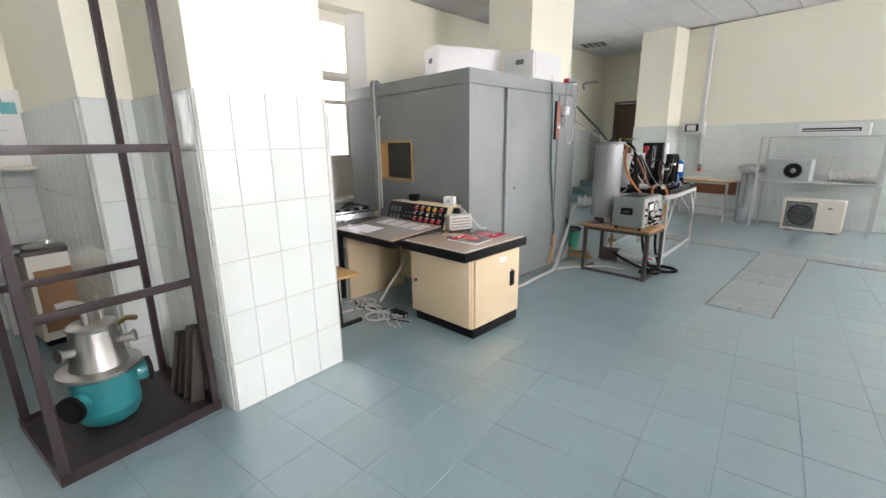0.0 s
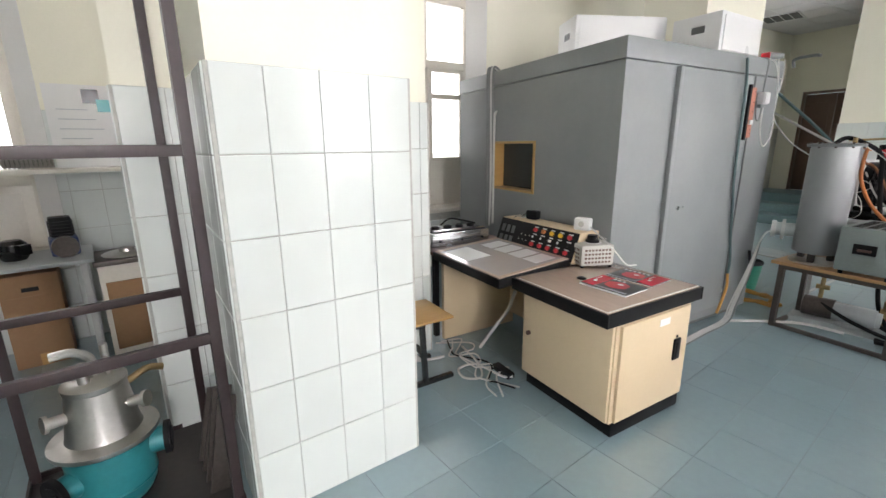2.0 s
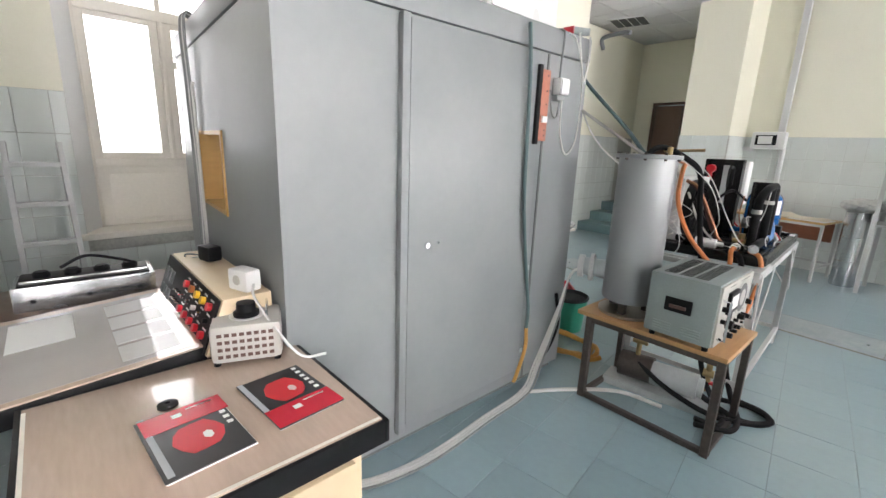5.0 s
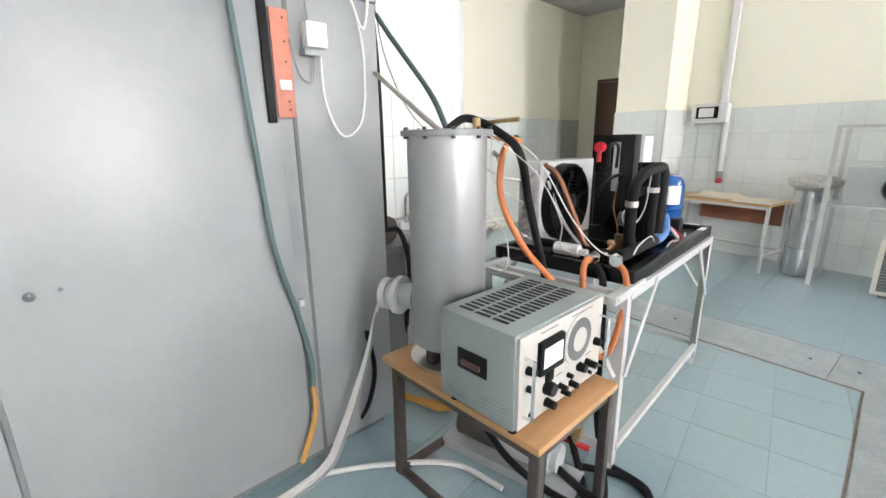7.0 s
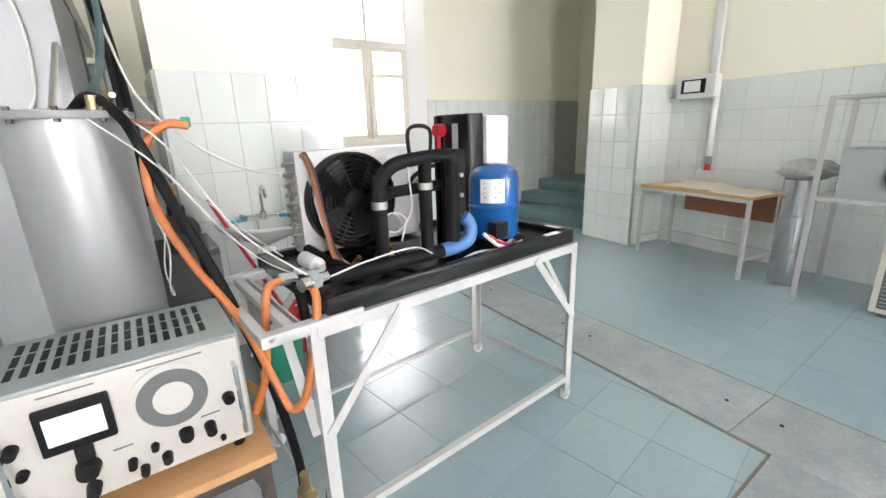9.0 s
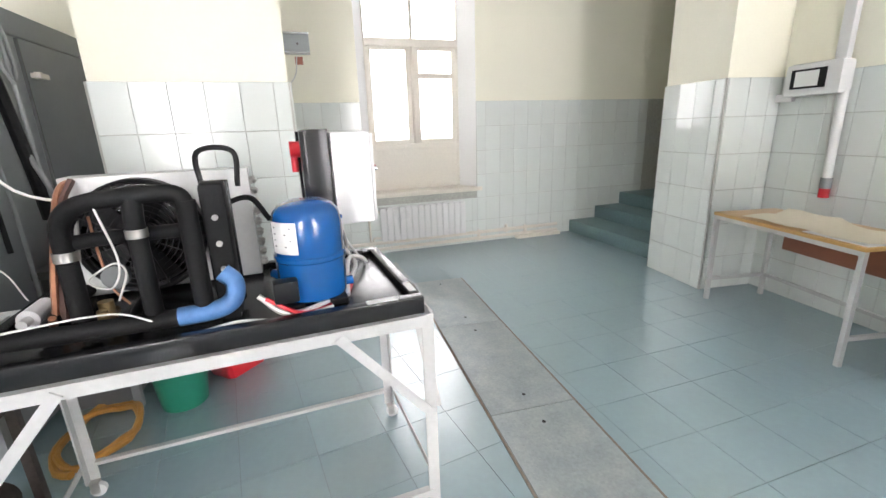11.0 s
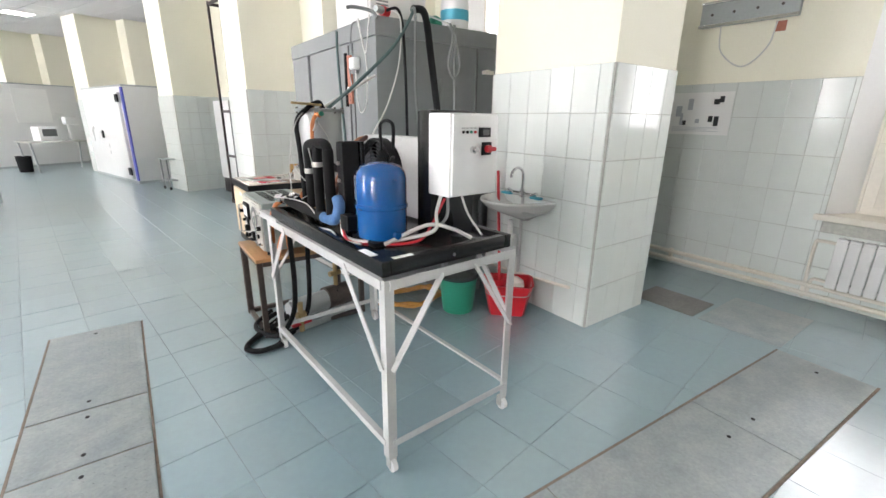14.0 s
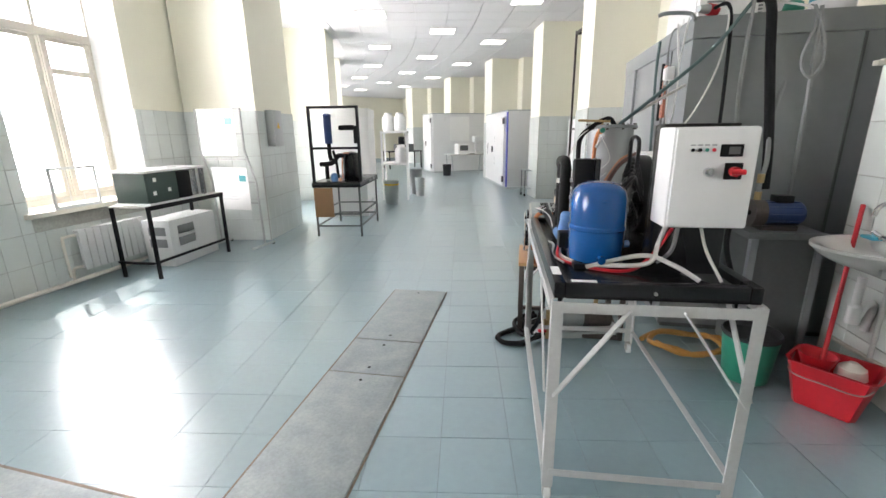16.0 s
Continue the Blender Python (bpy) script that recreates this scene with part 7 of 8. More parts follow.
part("hand_hole", bx(0.1395, -0.045, 0.56, 0.1415, 0.045, 0.59, 0.0), BLACK, carton)
part("flap", bx(-0.142, -0.162, 0.52, 0.143, 0.163, 0.525), CARDBOARD, carton)
part("tape", bx(0.1402, -0.03, 0.0, 0.1416, 0.03, 0.09), WOOD_PALE, carton)
radiator(*arc(11.35, -4.80), 101.9, 9, 0.2, 0.68)
stove = thing("old_cabinet", "small old cream cabinet with a worn metal top", "cabinet", -3.86, 0.40, 0, TB)
part("body", bx(-0.20, -0.19, 0.05, 0.20, 0.19, 0.74, 0.004), WHITE_OLD, stove)
part("door", bx(0.20, -0.16, 0.12, 0.212, 0.16, 0.62, 0.003), CARDBOARD, stove)
part("top", bx(-0.22, -0.21, 0.74, 0.22, 0.21, 0.775, 0.006), IRON, stove)
part("plinth", bx(-0.18, -0.17, 0, 0.18, 0.17, 0.05), BLACK, stove)
disc = solid("lid_disc", lathe(new_bm(), [(0.15, 0.0), (0.155, 0.006), (0.14, 0.014), (0.05, 0.02), (0.045, 0.045), (0.0, 0.05)], seg=28), STEEL, "round steel lid with a white knob on the cabinet", "lid", -3.84, 0.40, 0.775)
shelf_s = thing("window_shelf", "long pale shelf across the window bay", "shelf", *arc(11.0, -4.78), 1.36, TB)
part("board", bx(-0.05, -0.6, 0.0, 0.28, 1.45, 0.03, 0.003), WHITE_OLD, shelf_s)
for y in (-0.5, 0.4, 1.3):
    part("bracket", bar(new_bm(), (-0.04, y, -0.2), (0.2, y, 0.0), 0.02), WHITE_METAL, shelf_s)


def end_flange(y, k):
    x0, y0 = arc(11.0, -4.66)
    ob = thing("motor_part", "silver round motor housing with dark twin openings", "motor part", x0 + 0.0 - 0.17 * y, y0 + y, 1.39, TB, group="motor parts on the shelf")
    for z in (0.06, 0.165):
        part("ring", lathe(new_bm(), [(0.055, 0), (0.06, 0.01), (0.06, 0.09), (0.04, 0.10), (0.038, 0.06)], at=(-0.05, 0, z), m=Matrix.Rotation(radians(90), 4, "Y"), seg=22), ZINC, ob)
        part("bore", lathe(new_bm(), [(0.037, 0.0), (0.0, 0.001)], at=(0.045, 0, z), m=Matrix.Rotation(radians(90), 4, "Y"), seg=18), BLACK, ob)
    part("base", bx(-0.06, -0.07, 0, 0.07, 0.07, 0.012), BLACK, ob)


for k, y in enumerate((-0.32, 0.02, 0.32)):
    end_flange(y, k)
coil = thing("ribbed_cylinder", "ribbed silver cylinder lying on the shelf", "cylinder", arc(11.0, -4.66)[0] - 0.11, arc(11.0, -4.66)[1] + 0.62, 1.39, TB)
part("ribs", lathe(new_bm(), [(0.075 + 0.008 * (k % 2), 0.012 * k) for k in range(24)], at=(0.0, -0.14, 0.085), m=Matrix.Rotation(radians(-90), 4, "X"), seg=20), ZINC, coil)
board = thing("poster_board", "white information board with small pictures leaning on the shelf", "poster", -4.30, 0.24, 1.39, 96)
part("sheet", bx(-0.22, -0.02, 0.0, 0.22, -0.012, 0.60), PAPER, board)
part("photo", bx(0.0, -0.0215, 0.47, 0.10, -0.02, 0.57), PRINT_BLACK, board)
part("photo", bx(0.08, -0.022, 0.41, 0.18, -0.0205, 0.50), PRINT_TEAL, board)
for k in range(5):
    part("text_bar", bx(-0.16, -0.0215, 0.42 - 0.07 * k, 0.02 + 0.04 * (k % 3), -0.02, 0.426 - 0.07 * k), PAPER_GREY, board)
fr = thing("refrigerator", "tall white refrigerator with grey sides and black base", "refrigerator", -2.147, -0.751, 0, 10)
part("cabinet", bx(-0.31, -0.38, 0.0, 0.26, 0.395, 1.72, 0.008), ZINC, fr)
part("door", bx(0.262, -0.38, 0.30, 0.31, 0.37, 1.72, 0.012), WHITE, fr)
part("base_grille", bx(0.262, -0.37, 0.03, 0.285, 0.36, 0.285, 0.004), BLACK, fr)
part("side_trim", bx(0.262, 0.372, 0.0, 0.312, 0.395, 1.72, 0.003), ZINC, fr)
part("trim", bx(0.286, -0.37, 0.01, 0.308, 0.37, 0.03), CHROME, fr)
part("hinge", bx(0.286, 0.33, 0.27, 0.312, 0.37, 0.298), BLACK, fr)
part("side_vent", bx(-0.27, 0.396, 0.08, -0.10, 0.399, 0.42), BLACK, fr)
ladder = thing("stepladder", "light grey metal stepladder leaning on the wall", "ladder", -4.42, 2.62, 0, 94)
for sx in (-0.16, 0.16):
    part("rail", bar(new_bm(), (sx, -0.30, 0.0), (sx * 0.85, -0.03, 1.45), 0.03, 0.05), WHITE_METAL, ladder)
for k in range(5):
    part("rung", bx(-0.15 + 0.004 * k, -0.28 + 0.05 * k, 0.25 + 0.26 * k, 0.15 - 0.004 * k, -0.22 + 0.05 * k, 0.28 + 0.26 * k), WHITE_METAL, ladder)

# ---- east side ----
et = thing("black_table", "black steel-framed table with a pale top", "table", 3.15, 4.27, 0, 0)
part("tabletop", bx(-0.22, -0.57, 0.765, 0.24, 0.57, 0.785, 0.003), PANEL_CREAM, et)
part("rim", box(bx(-0.235, -0.58, 0.74, -0.215, 0.58, 0.785), -0.215, -0.58, 0.74, 0.24, -0.57, 0.786), BLACK, et)
for sx in (-0.22, 0.23):
    for sy in (-0.555, 0.555):
        part("leg", bx(sx - 0.015, sy - 0.015, 0, sx + 0.015, sy + 0.015, 0.765), BLACK, et)
part("rail", bx(-0.23, -0.555, 0.17, -0.21, 0.555, 0.195), BLACK, et)
part("rail", bx(-0.22, 0.585, 0.17, 0.23, 0.605, 0.195), BLACK, et)
chassis = thing("open_air_conditioner", "opened window air conditioner chassis with a dark green board", "air conditioner", 3.15, 4.36, 0.785, 0)
part("base", bx(-0.22, -0.42, 0.0, 0.22, 0.42, 0.02), WHITE, chassis)
part("board", bx(-0.20, 0.0, 0.02, -0.19, 0.40, 0.33), material("dark_green_enamel", (0.03, 0.055, 0.045), 0.35), chassis, "dark green painted side board")
part("board", bx(-0.18, 0.39, 0.02, 0.2, 0.40, 0.33), material("dark_green_enamel_end", (0.035, 0.06, 0.05), 0.35), chassis)
part("fan_housing", bx(-0.19, -0.22, 0.02, 0.2, -0.02, 0.32, 0.01), BLACK, chassis)
part("coil", bx(-0.15, -0.36, 0.02, 0.2, -0.25, 0.33, 0.003), ZINC, chassis)
part("top_cover", bx(-0.23, -0.42, 0.335, 0.22, 0.42, 0.36, 0.008), WHITE, chassis)
part("end_frame", bx(-0.21, -0.42, 0.02, -0.17, -0.38, 0.335), ZINC, chassis)
for y, z in ((0.1, 0.12), (0.3, 0.1), (0.28, 0.24)):
    part("tag", bx(-0.204, y, z, -0.2, y + 0.04, z + 0.04), PAPER, chassis)
wac = thing("window_air_conditioner", "white window air conditioner with grey louvres on the floor", "air conditioner", 3.28, 4.06, 0, 2)
part("case", bx(-0.16, -0.42, 0.0, 0.2, 0.36, 0.55, 0.015), WHITE, wac)
for z in (0.23, 0.37):
    part("louvre", bx(-0.166, -0.02, z, -0.159, 0.24, z + 0.10, 0.003), GREY, wac)
    part("end_louvre", bx(-0.1, 0.358, z, 0.12, 0.366, z + 0.10, 0.003), GREY, wac)
radiator(3.62, 5.10, -90, 10)
ep2 = thing("heating_pipes", "painted heating pipes along the east wall foot", "pipes", 3.62, 0, 0)
part("pipe", tb([(-0.05, 10.4, 0.07), (-0.05, 5.5, 0.07), (-0.03, 4.4, 0.07), (0.05, 3.2, 0.07)], 0.022, seg=10), WHITE_OLD, ep2)
gridf = thing("wire_frame", "white frame with wire mesh leaning in the window", "frame", 3.60, 4.95, 0.80, -90)
part("frame", box(box(box(bx(-0.24, 0.0, 0.0, 0.24, 0.02, 0.025), -0.24, 0.0, 0.38, 0.24, 0.02, 0.405), -0.24, 0.0, 0.025, -0.215, 0.02, 0.38), 0.215, 0.0, 0.025, 0.24, 0.02, 0.38), WHITE, gridf)
for k in range(3):
    part("wire", bx(-0.215, 0.008, 0.1 + 0.1 * k, 0.215, 0.012, 0.105 + 0.1 * k), WHITE, gridf)
for k in range(2):
    part("wire", bx(-0.07 + 0.14 * k, 0.008, 0.025, -0.065 + 0.14 * k, 0.012, 0.38), WHITE, gridf)
stand2 = thing("display_stand", "white tubular display stand holding two posters", "display stand", 2.95, 3.40, 0, 174)
for sx in (-0.36, 0.36):
    part("upright", tb([(sx, 0.03, 0.05), (sx, 0.0, 0.9), (sx * 0.96, -0.12, 1.30), (sx * 0.96, -0.12, 1.82)], 0.014, steps=1), WHITE_METAL, stand2)
    part("foot", tb([(sx, 0.22, 0.03), (sx, -0.22, 0.03)], 0.016, steps=1), WHITE_METAL, stand2)
    part("castor", cy((sx - 0.012, 0.2, 0.02), (sx + 0.012, 0.2, 0.02), 0.02, seg=12), BLACK, stand2)
for z, y in ((1.80, -0.12), (1.50, -0.12), (1.18, -0.08), (0.88, 0.0), (0.60, 0.01)):
    part("crossbar", bx(-0.35, y - 0.008, z, 0.35, y + 0.008, z + 0.016), WHITE_METAL, stand2)
for z, y in ((1.24, 0.16), (0.52, 0.045)):
    sh = part("poster", bx(-0.28, -y - 0.004, z, 0.28, -y, z + 0.62 - 0.06), PAPER, stand2, "white printed poster")
    part("picture", bx(0.05, -y - 0.005, z + 0.46, 0.16, -y - 0.004, z + 0.53), PAPER_GREY, sh)
    part("picture", bx(0.14, -y - 0.005, z + 0.38, 0.25, -y - 0.004, z + 0.46), PRINT_TEAL, sh)
    for k in range(6):
        part("text_bar", bx(-0.22, -y - 0.005, z + 0.34 - 0.04 * k, 0.05 + 0.03 * (k % 3), -y - 0.004, z + 0.345 - 0.04 * k), PAPER_GREY, sh)
px, py = arc(5.6, 2.62)
eb = thing("electrical_box", "grey-white electrical box with a yellow sign on the pier", "electrical panel", px + 0.035, py - 0.35, 1.33, -83)
part("cabinet", bx(-0.14, -0.13, 0.0, 0.14, -0.014, 0.5, 0.006), WHITE_METAL, eb)
part("warning_sign", prism(new_bm(), [(-0.05, 0.25), (0.05, 0.25), (0.0, 0.34)], 0, 0.002), YELLOW, eb).matrix_basis = pose(0, -0.131, 0, 90, 0, 0)

eq = thing("demonstration_rig", "black frame rig with a blue filter and foam-clad pipes", "refrigeration rig", 1.88, 2.10, 0.755, 7.3)
part("tray", bx(-0.36, -0.62, 0.0, 0.36, 0.62, 0.06, 0.005), BLACK_SHINE, eq)
for sx in (-0.35, 0.35):
    part("post", bx(sx - 0.018, 0.50, 0.06, sx + 0.018, 0.54, 1.12), BLACK, eq)
for z in (0.52, 1.085):
    part("rail", bx(-0.35, 0.505, z, 0.35, 0.535, z + 0.035), BLACK, eq)
part("filter", lathe(new_bm(), [(0.0, 0.60), (0.05, 0.60), (0.055, 0.62), (0.055, 0.98), (0.06, 0.985), (0.06, 1.0), (0.03, 1.02), (0.0, 1.02)], at=(0.10, 0.48, 0), seg=20), BLUE_DARK, eq)
for r, pts in ((0.03, [(0.10, 0.48, 0.60), (0.10, 0.48, 0.45), (0.08, 0.48, 0.36)]), (0.035, [(-0.06, 0.46, 0.82), (-0.26, 0.46, 0.82), (-0.30, 0.46, 0.78), (-0.30, 0.46, 0.6)]), (0.035, [(0.28, 0.4, 0.30), (0.1, 0.4, 0.32), (0.0, 0.4, 0.42), (-0.1, 0.4, 0.42)]), (0.03, [(0.2, 0.35, 0.08), (0.2, 0.35, 0.3)]), (0.02, [(0.0, 0.45, 0.1), (0.02, 0.45, 0.35), (0.06, 0.44, 0.5)])):
    part("pipe", tb(pts, r, seg=10), FOAM, eq)
part("compressor", lathe(new_bm(), [(0.12, 0.06), (0.13, 0.08), (0.13, 0.38), (0.10, 0.46), (0.0, 0.48)], at=(-0.16, 0.25, 0), seg=24), BLACK_SHINE, eq)
part("copper_line", tb([(-0.05, 0.4, 0.1), (-0.06, 0.42, 0.3), (-0.08, 0.4, 0.45), (-0.15, 0.35, 0.46)], 0.012), COPPER, eq)
part("blue_valve", lathe(new_bm(), [(0.03, 0.06), (0.05, 0.08), (0.05, 0.15), (0.02, 0.18), (0.0, 0.18)], at=(0.05, 0.5, 0), seg=16), BLUE_TAPE, eq)
part("red_valve", cy((-0.05, 0.5, 0.09), (-0.05, 0.55, 0.09), 0.025), COPPER, eq)
eqt = thing("steel_table", "grey tube-framed table under the demonstration rig", "table", 1.88, 2.10, 0, 7.3)
for sx in (-0.33, 0.33):
    for sy in (-0.58, 0.58):
        part("leg", bx(sx - 0.013, sy - 0.013, 0, sx + 0.013, sy + 0.013, 0.735), GREY_DARK, eqt)
    part("side_rail", bx(sx - 0.01, -0.57, 0.33, sx + 0.01, 0.57, 0.35), GREY_DARK, eqt)
    part("side_rail", bx(sx - 0.011, -0.57, 0.15, sx + 0.011, 0.57, 0.17), GREY_DARK, eqt)
for sy in (-0.58, 0.58):
    part("end_rail", bx(-0.32, sy - 0.01, 0.15, 0.32, sy + 0.01, 0.17), GREY_DARK, eqt)
    part("end_rail", bx(-0.32, sy - 0.01, 0.33, 0.32, sy + 0.01, 0.35), GREY_DARK, eqt)
part("tabletop", bx(-0.36, -0.61, 0.735, 0.36, 0.61, 0.755), BLACK, eqt)
part("side_board", bx(0.06, 0.60, 0.30, 0.34, 0.612, 0.73), CARDBOARD, eqt, "brown hardboard panel")
wh = thing("chest_freezer", "white freezer cabinet standing beyond the rig", "freezer", 2.45, 0.75, 0, 10)
part("body", bx(-0.45, -0.40, 0.0, 0.45, 0.40, 0.60, 0.02), WHITE, wh)
bm = new_bm()
for k in range(6):
    box(bm, -0.454, -0.2, 0.1 + 0.03 * k, -0.45, 0.2, 0.115 + 0.03 * k)
part("vent", bm, GREY_LIGHT, wh)
tall = thing("tall_freezer", "tall white freezer cabinet by the east wall", "freezer", 2.62, 0.0, 0, 11)
part("body", bx(-0.42, -0.38, 0.0, 0.45, 0.40, 1.95, 0.02), WHITE, tall)
part("top_panel", bx(-0.43, -0.39, 1.80, 0.455, 0.41, 1.97, 0.01), WHITE, tall)
ws = thing("white_shelf", "white two-deck shelf holding white gas cylinders", "shelf", 2.10, -1.35, 0, 13)
for sx in (-0.28, 0.28):
    for sy in (-0.4, 0.4):
        part("post", bx(sx - 0.02, sy - 0.02, 0, sx + 0.02, sy + 0.02, 1.55), WHITE, ws)
for z in (0.80, 1.50):
    part("deck", bx(-0.31, -0.43, z, 0.31, 0.43, z + 0.04), WHITE, ws)
m = ws.matrix_basis
cylinder = None
for k, (dx, dy, z) in enumerate(((-0.14, 0.25, 1.54), (-0.12, -0.1, 1.54), (-0.14, 0.28, 0.84), (-0.14, -0.05, 0.84), (0.12, 0.2, 1.54))):
    p = m @ Vector((dx, dy, z))
    if cylinder is None:
        cylinder = thing("gas_cylinder", "white refrigerant gas cylinder on the shelf", "gas cylinder", p.x, p.y, p.z, group="gas cylinders")
        part("tank", lathe(new_bm(), [(0.11, 0), (0.13, 0.02), (0.135, 0.06), (0.135, 0.28), (0.10, 0.34), (0.03, 0.36), (0.0, 0.36)], seg=24), WHITE, cylinder)
        part("collar", lathe(new_bm(), [(0.08, 0.33), (0.085, 0.40), (0.078, 0.40), (0.075, 0.33)], seg=20), WHITE, cylinder)
    else:
        copy_thing(cylinder, pose(p.x, p.y, p.z))


def bin_(x, y, r, h, mat, label):
    ob = thing("waste_bin", label, "bin", x, y, 0)
    part("shell", lathe(new_bm(), [(r * 0.85, 0), (r, h * 0.98), (r * 1.04, h), (r * 0.97, h), (r * 0.8, 0.02)], seg=24), mat, ob)
    return ob


b1 = bin_(1.95, -0.45, 0.16, 0.5, GREY_LIGHT, "pale grey bin with a yellow band")
part("band", lathe(new_bm(), [(0.155, 0.40), (0.16, 0.44)], seg=24), YELLOW, b1)
bin_(1.80, -2.05, 0.17, 0.62, GREY, "grey plastic bin beside the white shelf")
bin_(1.62, -1.72, 0.12, 0.45, GREY_LIGHT, "small pale grey bin under the shelf")


# ---- hall: cold rooms and far furniture ----
def cold_room(x, y, turn, w, d, h, label, stripe):
    """A walk-in cold room whose door face starts at (x, y) and runs d metres away to the south; its end looks north."""
    ob = thing("cold_room", label, "cold room", x, y, 0, turn)
    part("shell", bx(-w, -d, 0.04, 0, 0, h, 0.006), WHITE, ob)
    part("floor_rail", bx(-w, -d, 0, 0.005, 0.005, 0.05), GREY_LIGHT, ob)
    leaf = part("door", bx(0.0, -d * 0.86, 0.08, 0.06, -d * 0.06, h - 0.12, 0.01), WHITE, ob)
    part("handle", bx(0.06, -d * 0.55, h * 0.46, 0.09, -d * 0.52, h * 0.54, 0.004), BLACK, leaf)
    for z in (0.18, h - 0.32):
        part("hinge", bx(0.06, -d * 0.09, z, 0.085, -d * 0.03, z + 0.16, 0.004), BLACK, leaf)
    if stripe:
        part("corner_stripe", box(bx(0.0, -0.10, 0.06, 0.008, 0.006, h - 0.02), -0.02, 0.0, 0.06, 0.0, 0.006, h - 0.02), BLUE_STRIPE, ob, "blue corner strip")
    part("top_edge", bx(-w, -d, h, 0.01, 0.01, h + 0.03), GREY_LIGHT, ob)
    return ob


cold_room(-0.43, -3.12, 16, 0.9, 2.9, 2.02, "white walk-in cold room with a blue corner strip", True)
far_room = cold_room(2.57, -7.95, 30, 2.2, 1.3, 2.2, "white walk-in cold room further down the hall", False)
desk2 = thing("lab_desk", "pale desk with white instruments beside the cold room", "desk", 1.15, -6.95, 0, 28)
part("tabletop", bx(-0.7, -0.35, 0.74, 0.7, 0.35, 0.77), PANEL_CREAM, desk2)
for sx in (-0.66, 0.66):
    for sy in (-0.31, 0.31):
        part("leg", bar(new_bm(), (sx * 0.9, sy, 0), (sx, sy, 0.74), 0.03), GREY_LIGHT, desk2)
inst = thing("lab_instrument", "white laboratory instrument with a sloped screen", "instrument", 1.3, -6.9, 0.77, 28)
part("body", bx(-0.22, -0.2, 0, 0.22, 0.2, 0.35, 0.02), WHITE, inst)
part("screen", bx(-0.15, 0.2, 0.12, 0.15, 0.205, 0.3), GREY_DARK, inst)
inst2 = thing("lab_instrument", "white stand instrument on the far desk", "instrument", 0.8, -7.0, 0.77, 28)
part("column", bx(-0.05, -0.05, 0, 0.05, 0.05, 0.55, 0.01), WHITE, inst2)
part("head", bx(-0.18, -0.1, 0.4, 0.12, 0.12, 0.6, 0.03), WHITE, inst2)
part("notice_sheet", bx(-1.5, 0.001, 1.2, -0.7, 0.012, 2.1), PAPER, far_room, "white notice sheet")
bin_(1.85, -6.9, 0.16, 0.4, BLACK, "black waste bin by the cold room")
fd = thing("dark_table", "dark table with black apparatus far down the hall", "table", 4.5, -10.4, 0, 38)
part("tabletop", bx(-0.8, -0.4, 0.72, 0.8, 0.4, 0.76), BLACK, fd)
for sx in (-0.75, 0.75):
    for sy in (-0.36, 0.36):
        part("leg", bx(sx - 0.02, sy - 0.02, 0, sx + 0.02, sy + 0.02, 0.72), BLACK, fd)
ap = thing("dark_apparatus", "dark apparatus standing on the far table", "apparatus", 4.4, -10.3, 0.76, 38)
part("frame", bx(-0.4, -0.2, 0, 0.4, 0.2, 0.3, 0.02), GREY_DARK, ap)
part("tank", lathe(new_bm(), [(0.13, 0.3), (0.14, 0.32), (0.14, 0.6), (0.0, 0.62)], at=(0.1, 0, 0), seg=18), BLACK, ap)
cart = thing("small_trolley", "small grey steel trolley beside a column", "trolley", -1.05, -2.0, 0, 16)
for sx in (-0.18, 0.18):
    for sy in (-0.15, 0.15):
        part("post", bx(sx - 0.012, sy - 0.012, 0.06, sx + 0.012, sy + 0.012, 0.62), GREY, cart)
        part("castor", cy((sx - 0.015, sy, 0.03), (sx + 0.015, sy, 0.03), 0.03, seg=12), BLACK, cart)
for z in (0.18, 0.6):
    part("deck", bx(-0.2, -0.17, z, 0.2, 0.17, z + 0.02), GREY_LIGHT, cart)


# ---- tiles: walls, columns, floor ----
column_tiles(col_1, 0.755, 0.86, ("front", "end", "start", "back_a", "back_b", "back_end", "back_start"), back=(-0.27, 1.42, 2.1), shift=0.03)
column_tiles(col_3, 1.095, 0.735, ("front", "end", "start"))
for ob in far_columns:
    column_tiles(ob, 0.755, 0.86, ("front", "end", "back_b", "back_end"), back=(-0.27, 1.15, 2.1), joined=True)
for ob in east_piers:
    column_tiles(ob, 1.2, 1.02, ("front", "start"), joined=True)
p = PIER_FRAME @ Vector((0, -0.014, 0))
tile_face(pier, p.x, p.y, -7, 0.70)
p = PIER_FRAME @ Vector((0.714, 0, 0))
tile_face(pier, p.x, p.y, 83, 0.52)
wall_tiles(north, -2.45, NORTH_Y, NORTH_TURN, 6.12, start=0.05)


def clear_of(openings, low):
    return lambda s, z: any(o[0] < s < o[1] and z > low for o in openings)


for k, (wall, a, run, span, o) in enumerate(west[:4]):
    wall_tiles(wall, *a, run, span if k else 5.55, skip=clear_of([o], 0.6), joined=k > 2, cuts=o[:2])
for k, (wall, a, run, span, o) in enumerate(east[:4]):
    wall_tiles(wall, *a, run, span, skip=clear_of(o, 0.65), joined=k > 0, start=2.75 if k == 0 else 0.0, cuts=[c for w in o for c in w[:2]])

FLOOR_TILE = 0.34


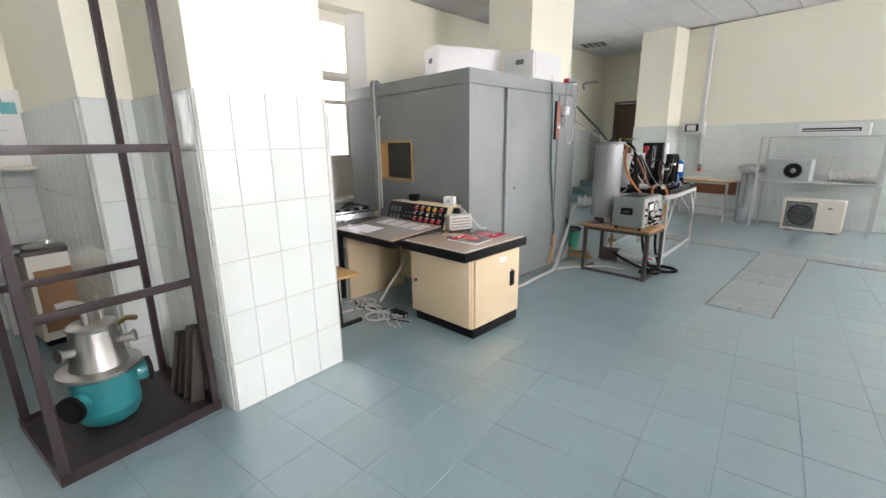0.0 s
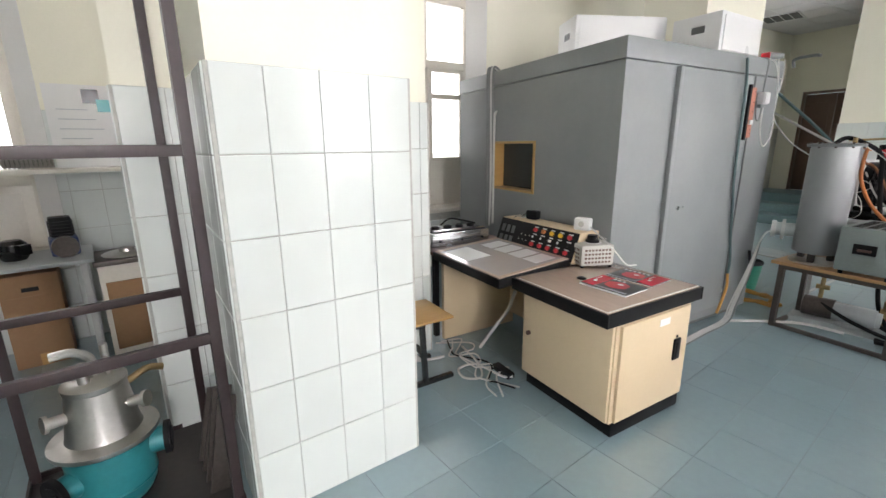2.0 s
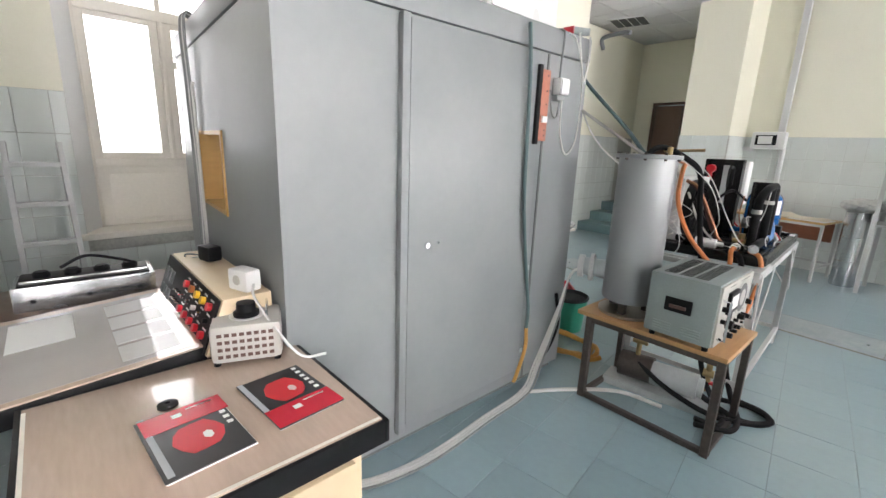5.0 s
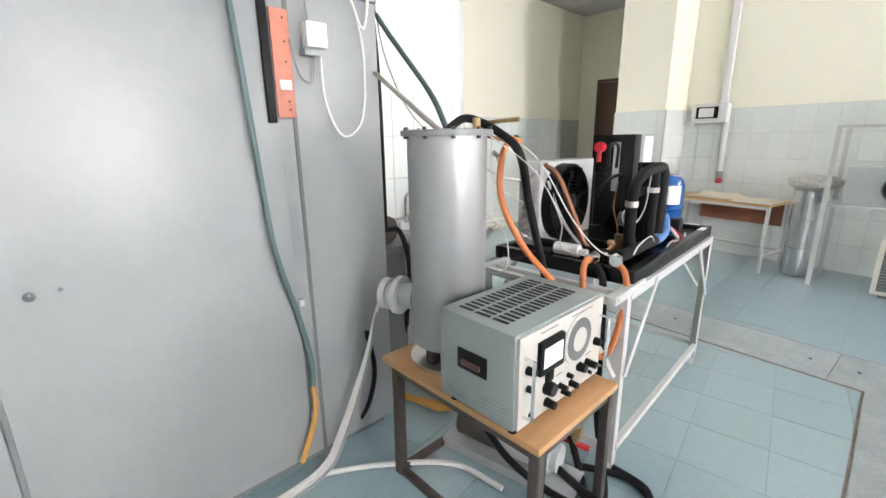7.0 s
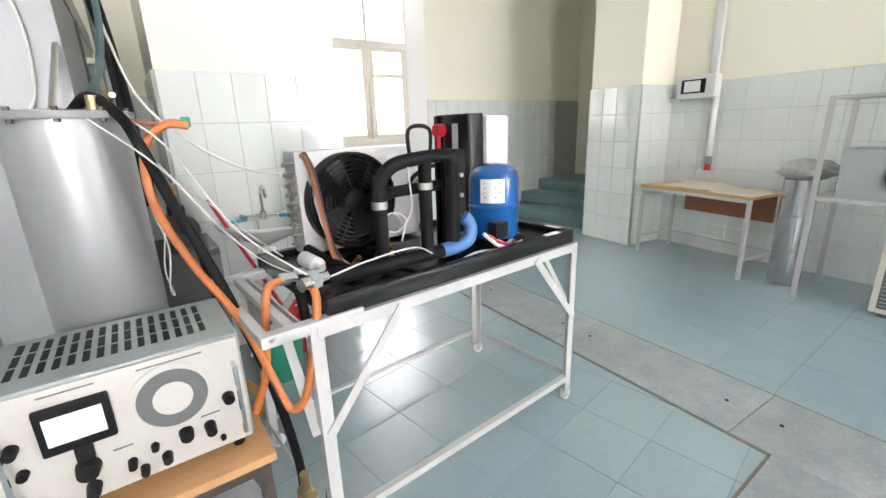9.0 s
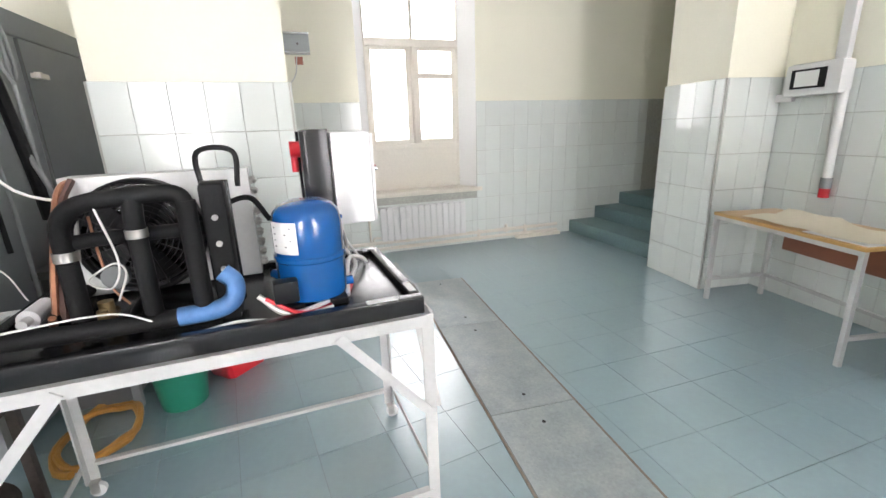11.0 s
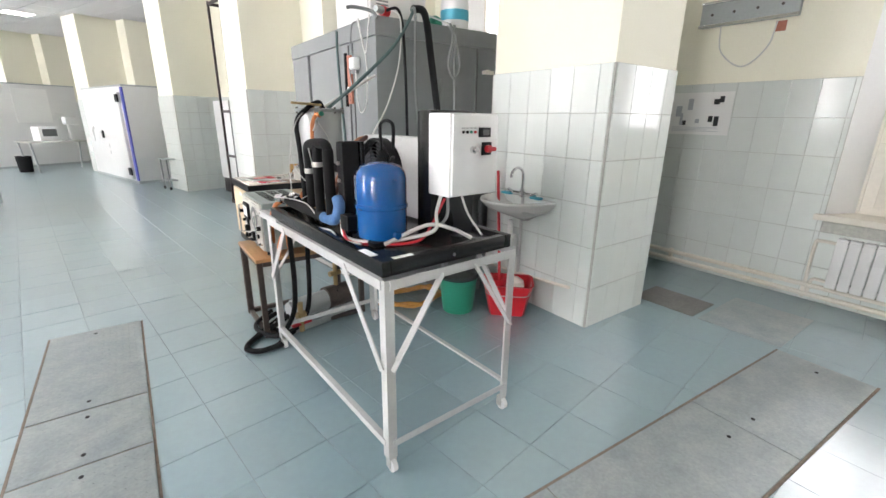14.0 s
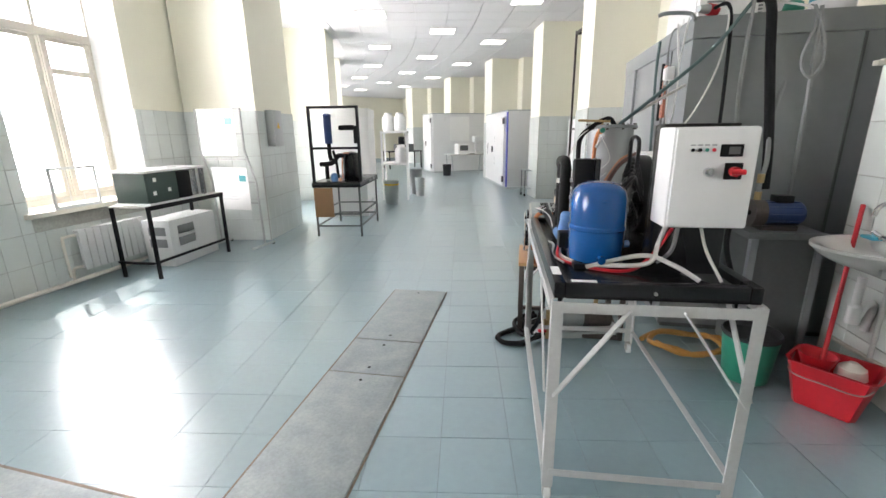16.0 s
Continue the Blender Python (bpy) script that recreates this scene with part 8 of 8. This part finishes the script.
def clip(poly, px, py, nx, ny):
    """The part of a polygon on the side of the line through (px, py) to which (nx, ny) points."""
    out = []
    for (ax, ay), (bx_, by_) in zip(poly, poly[1:] + poly[:1]):
        da, db = (ax - px) * nx + (ay - py) * ny, (bx_ - px) * nx + (by_ - py) * ny
        if da >= 0:
            out.append((ax, ay))
        if da * db < 0:
            k = da / (da - db)
            out.append((ax + k * (bx_ - ax), ay + k * (by_ - ay)))
    return out


whole = tile_mesh(FLOOR_TILE - 0.0026, FLOOR_TILE - 0.0026, FLOOR, 0.004, 0.0008)
verts, faces, singles = [], [], 0
floor_random = random.Random(3)
for turn, x0, y0, ni, nj, south in ((8.0, -0.42, 6.10, 34, 62, True), (0.0, -3.06, 8.42, 24, 14, False)):
    c, s = math.cos(radians(turn)), math.sin(radians(turn))
    for i in range(-ni, ni):
        for j in range(-nj, 14):
            ux, uy = i * FLOOR_TILE, j * FLOOR_TILE
            cx, cy_ = x0 + c * (ux + 0.17) - s * (uy + 0.17), y0 + s * (ux + 0.17) + c * (uy + 0.17)
            r = math.hypot(BEND_X - cx, max(0.0, BEND_Y - cy_))
            d = BEND_X - r
            if not -5.0 < d < 3.75 or cy_ > 12.4 or cy_ < -17 or (south and cy_ > 8.3) or (not south and cy_ < 6.9):
                continue
            poly = [(x0 + c * (ux + p) - s * (uy + q), y0 + s * (ux + p) + c * (uy + q)) for p, q in ((0.0013, 0.0013), (0.3387, 0.0013), (0.3387, 0.3387), (0.0013, 0.3387))]
            side = -1 if south else 1
            cut = clip(poly, -0.345, 7.685, 0.068 * side, side)
            if len(cut) < 3:
                continue
            if len(cut) == 4 and cut == poly and -2.3 < cx < 1.3 and 1.2 < cy_ < 7.2 and singles < 300:
                ob = new("tile", whole)
                ob.parent = floor
                ob.matrix_basis = pose(poly[0][0], poly[0][1], -0.004 + floor_random.uniform(-0.0006, 0.0004), floor_random.uniform(-0.1, 0.1), floor_random.uniform(-0.1, 0.1), turn)
                singles += 1
                continue
            k, n, z = len(verts), len(cut), floor_random.uniform(-0.0006, 0.0004)
            verts += [(x, y, -0.004) for x, y in cut] + [(x, y, z) for x, y in cut]
            faces += [[k + n + q for q in range(n)]] + [[k + q, k + (q + 1) % n, k + n + (q + 1) % n, k + n + q] for q in range(n)]
me = bpy.data.meshes.new("tiles")
me.from_pydata(verts, [], faces)
me.materials.append(FLOOR_FAR)
rest = tagged(new("tiles", me), kind="stuff")
rest.parent = floor
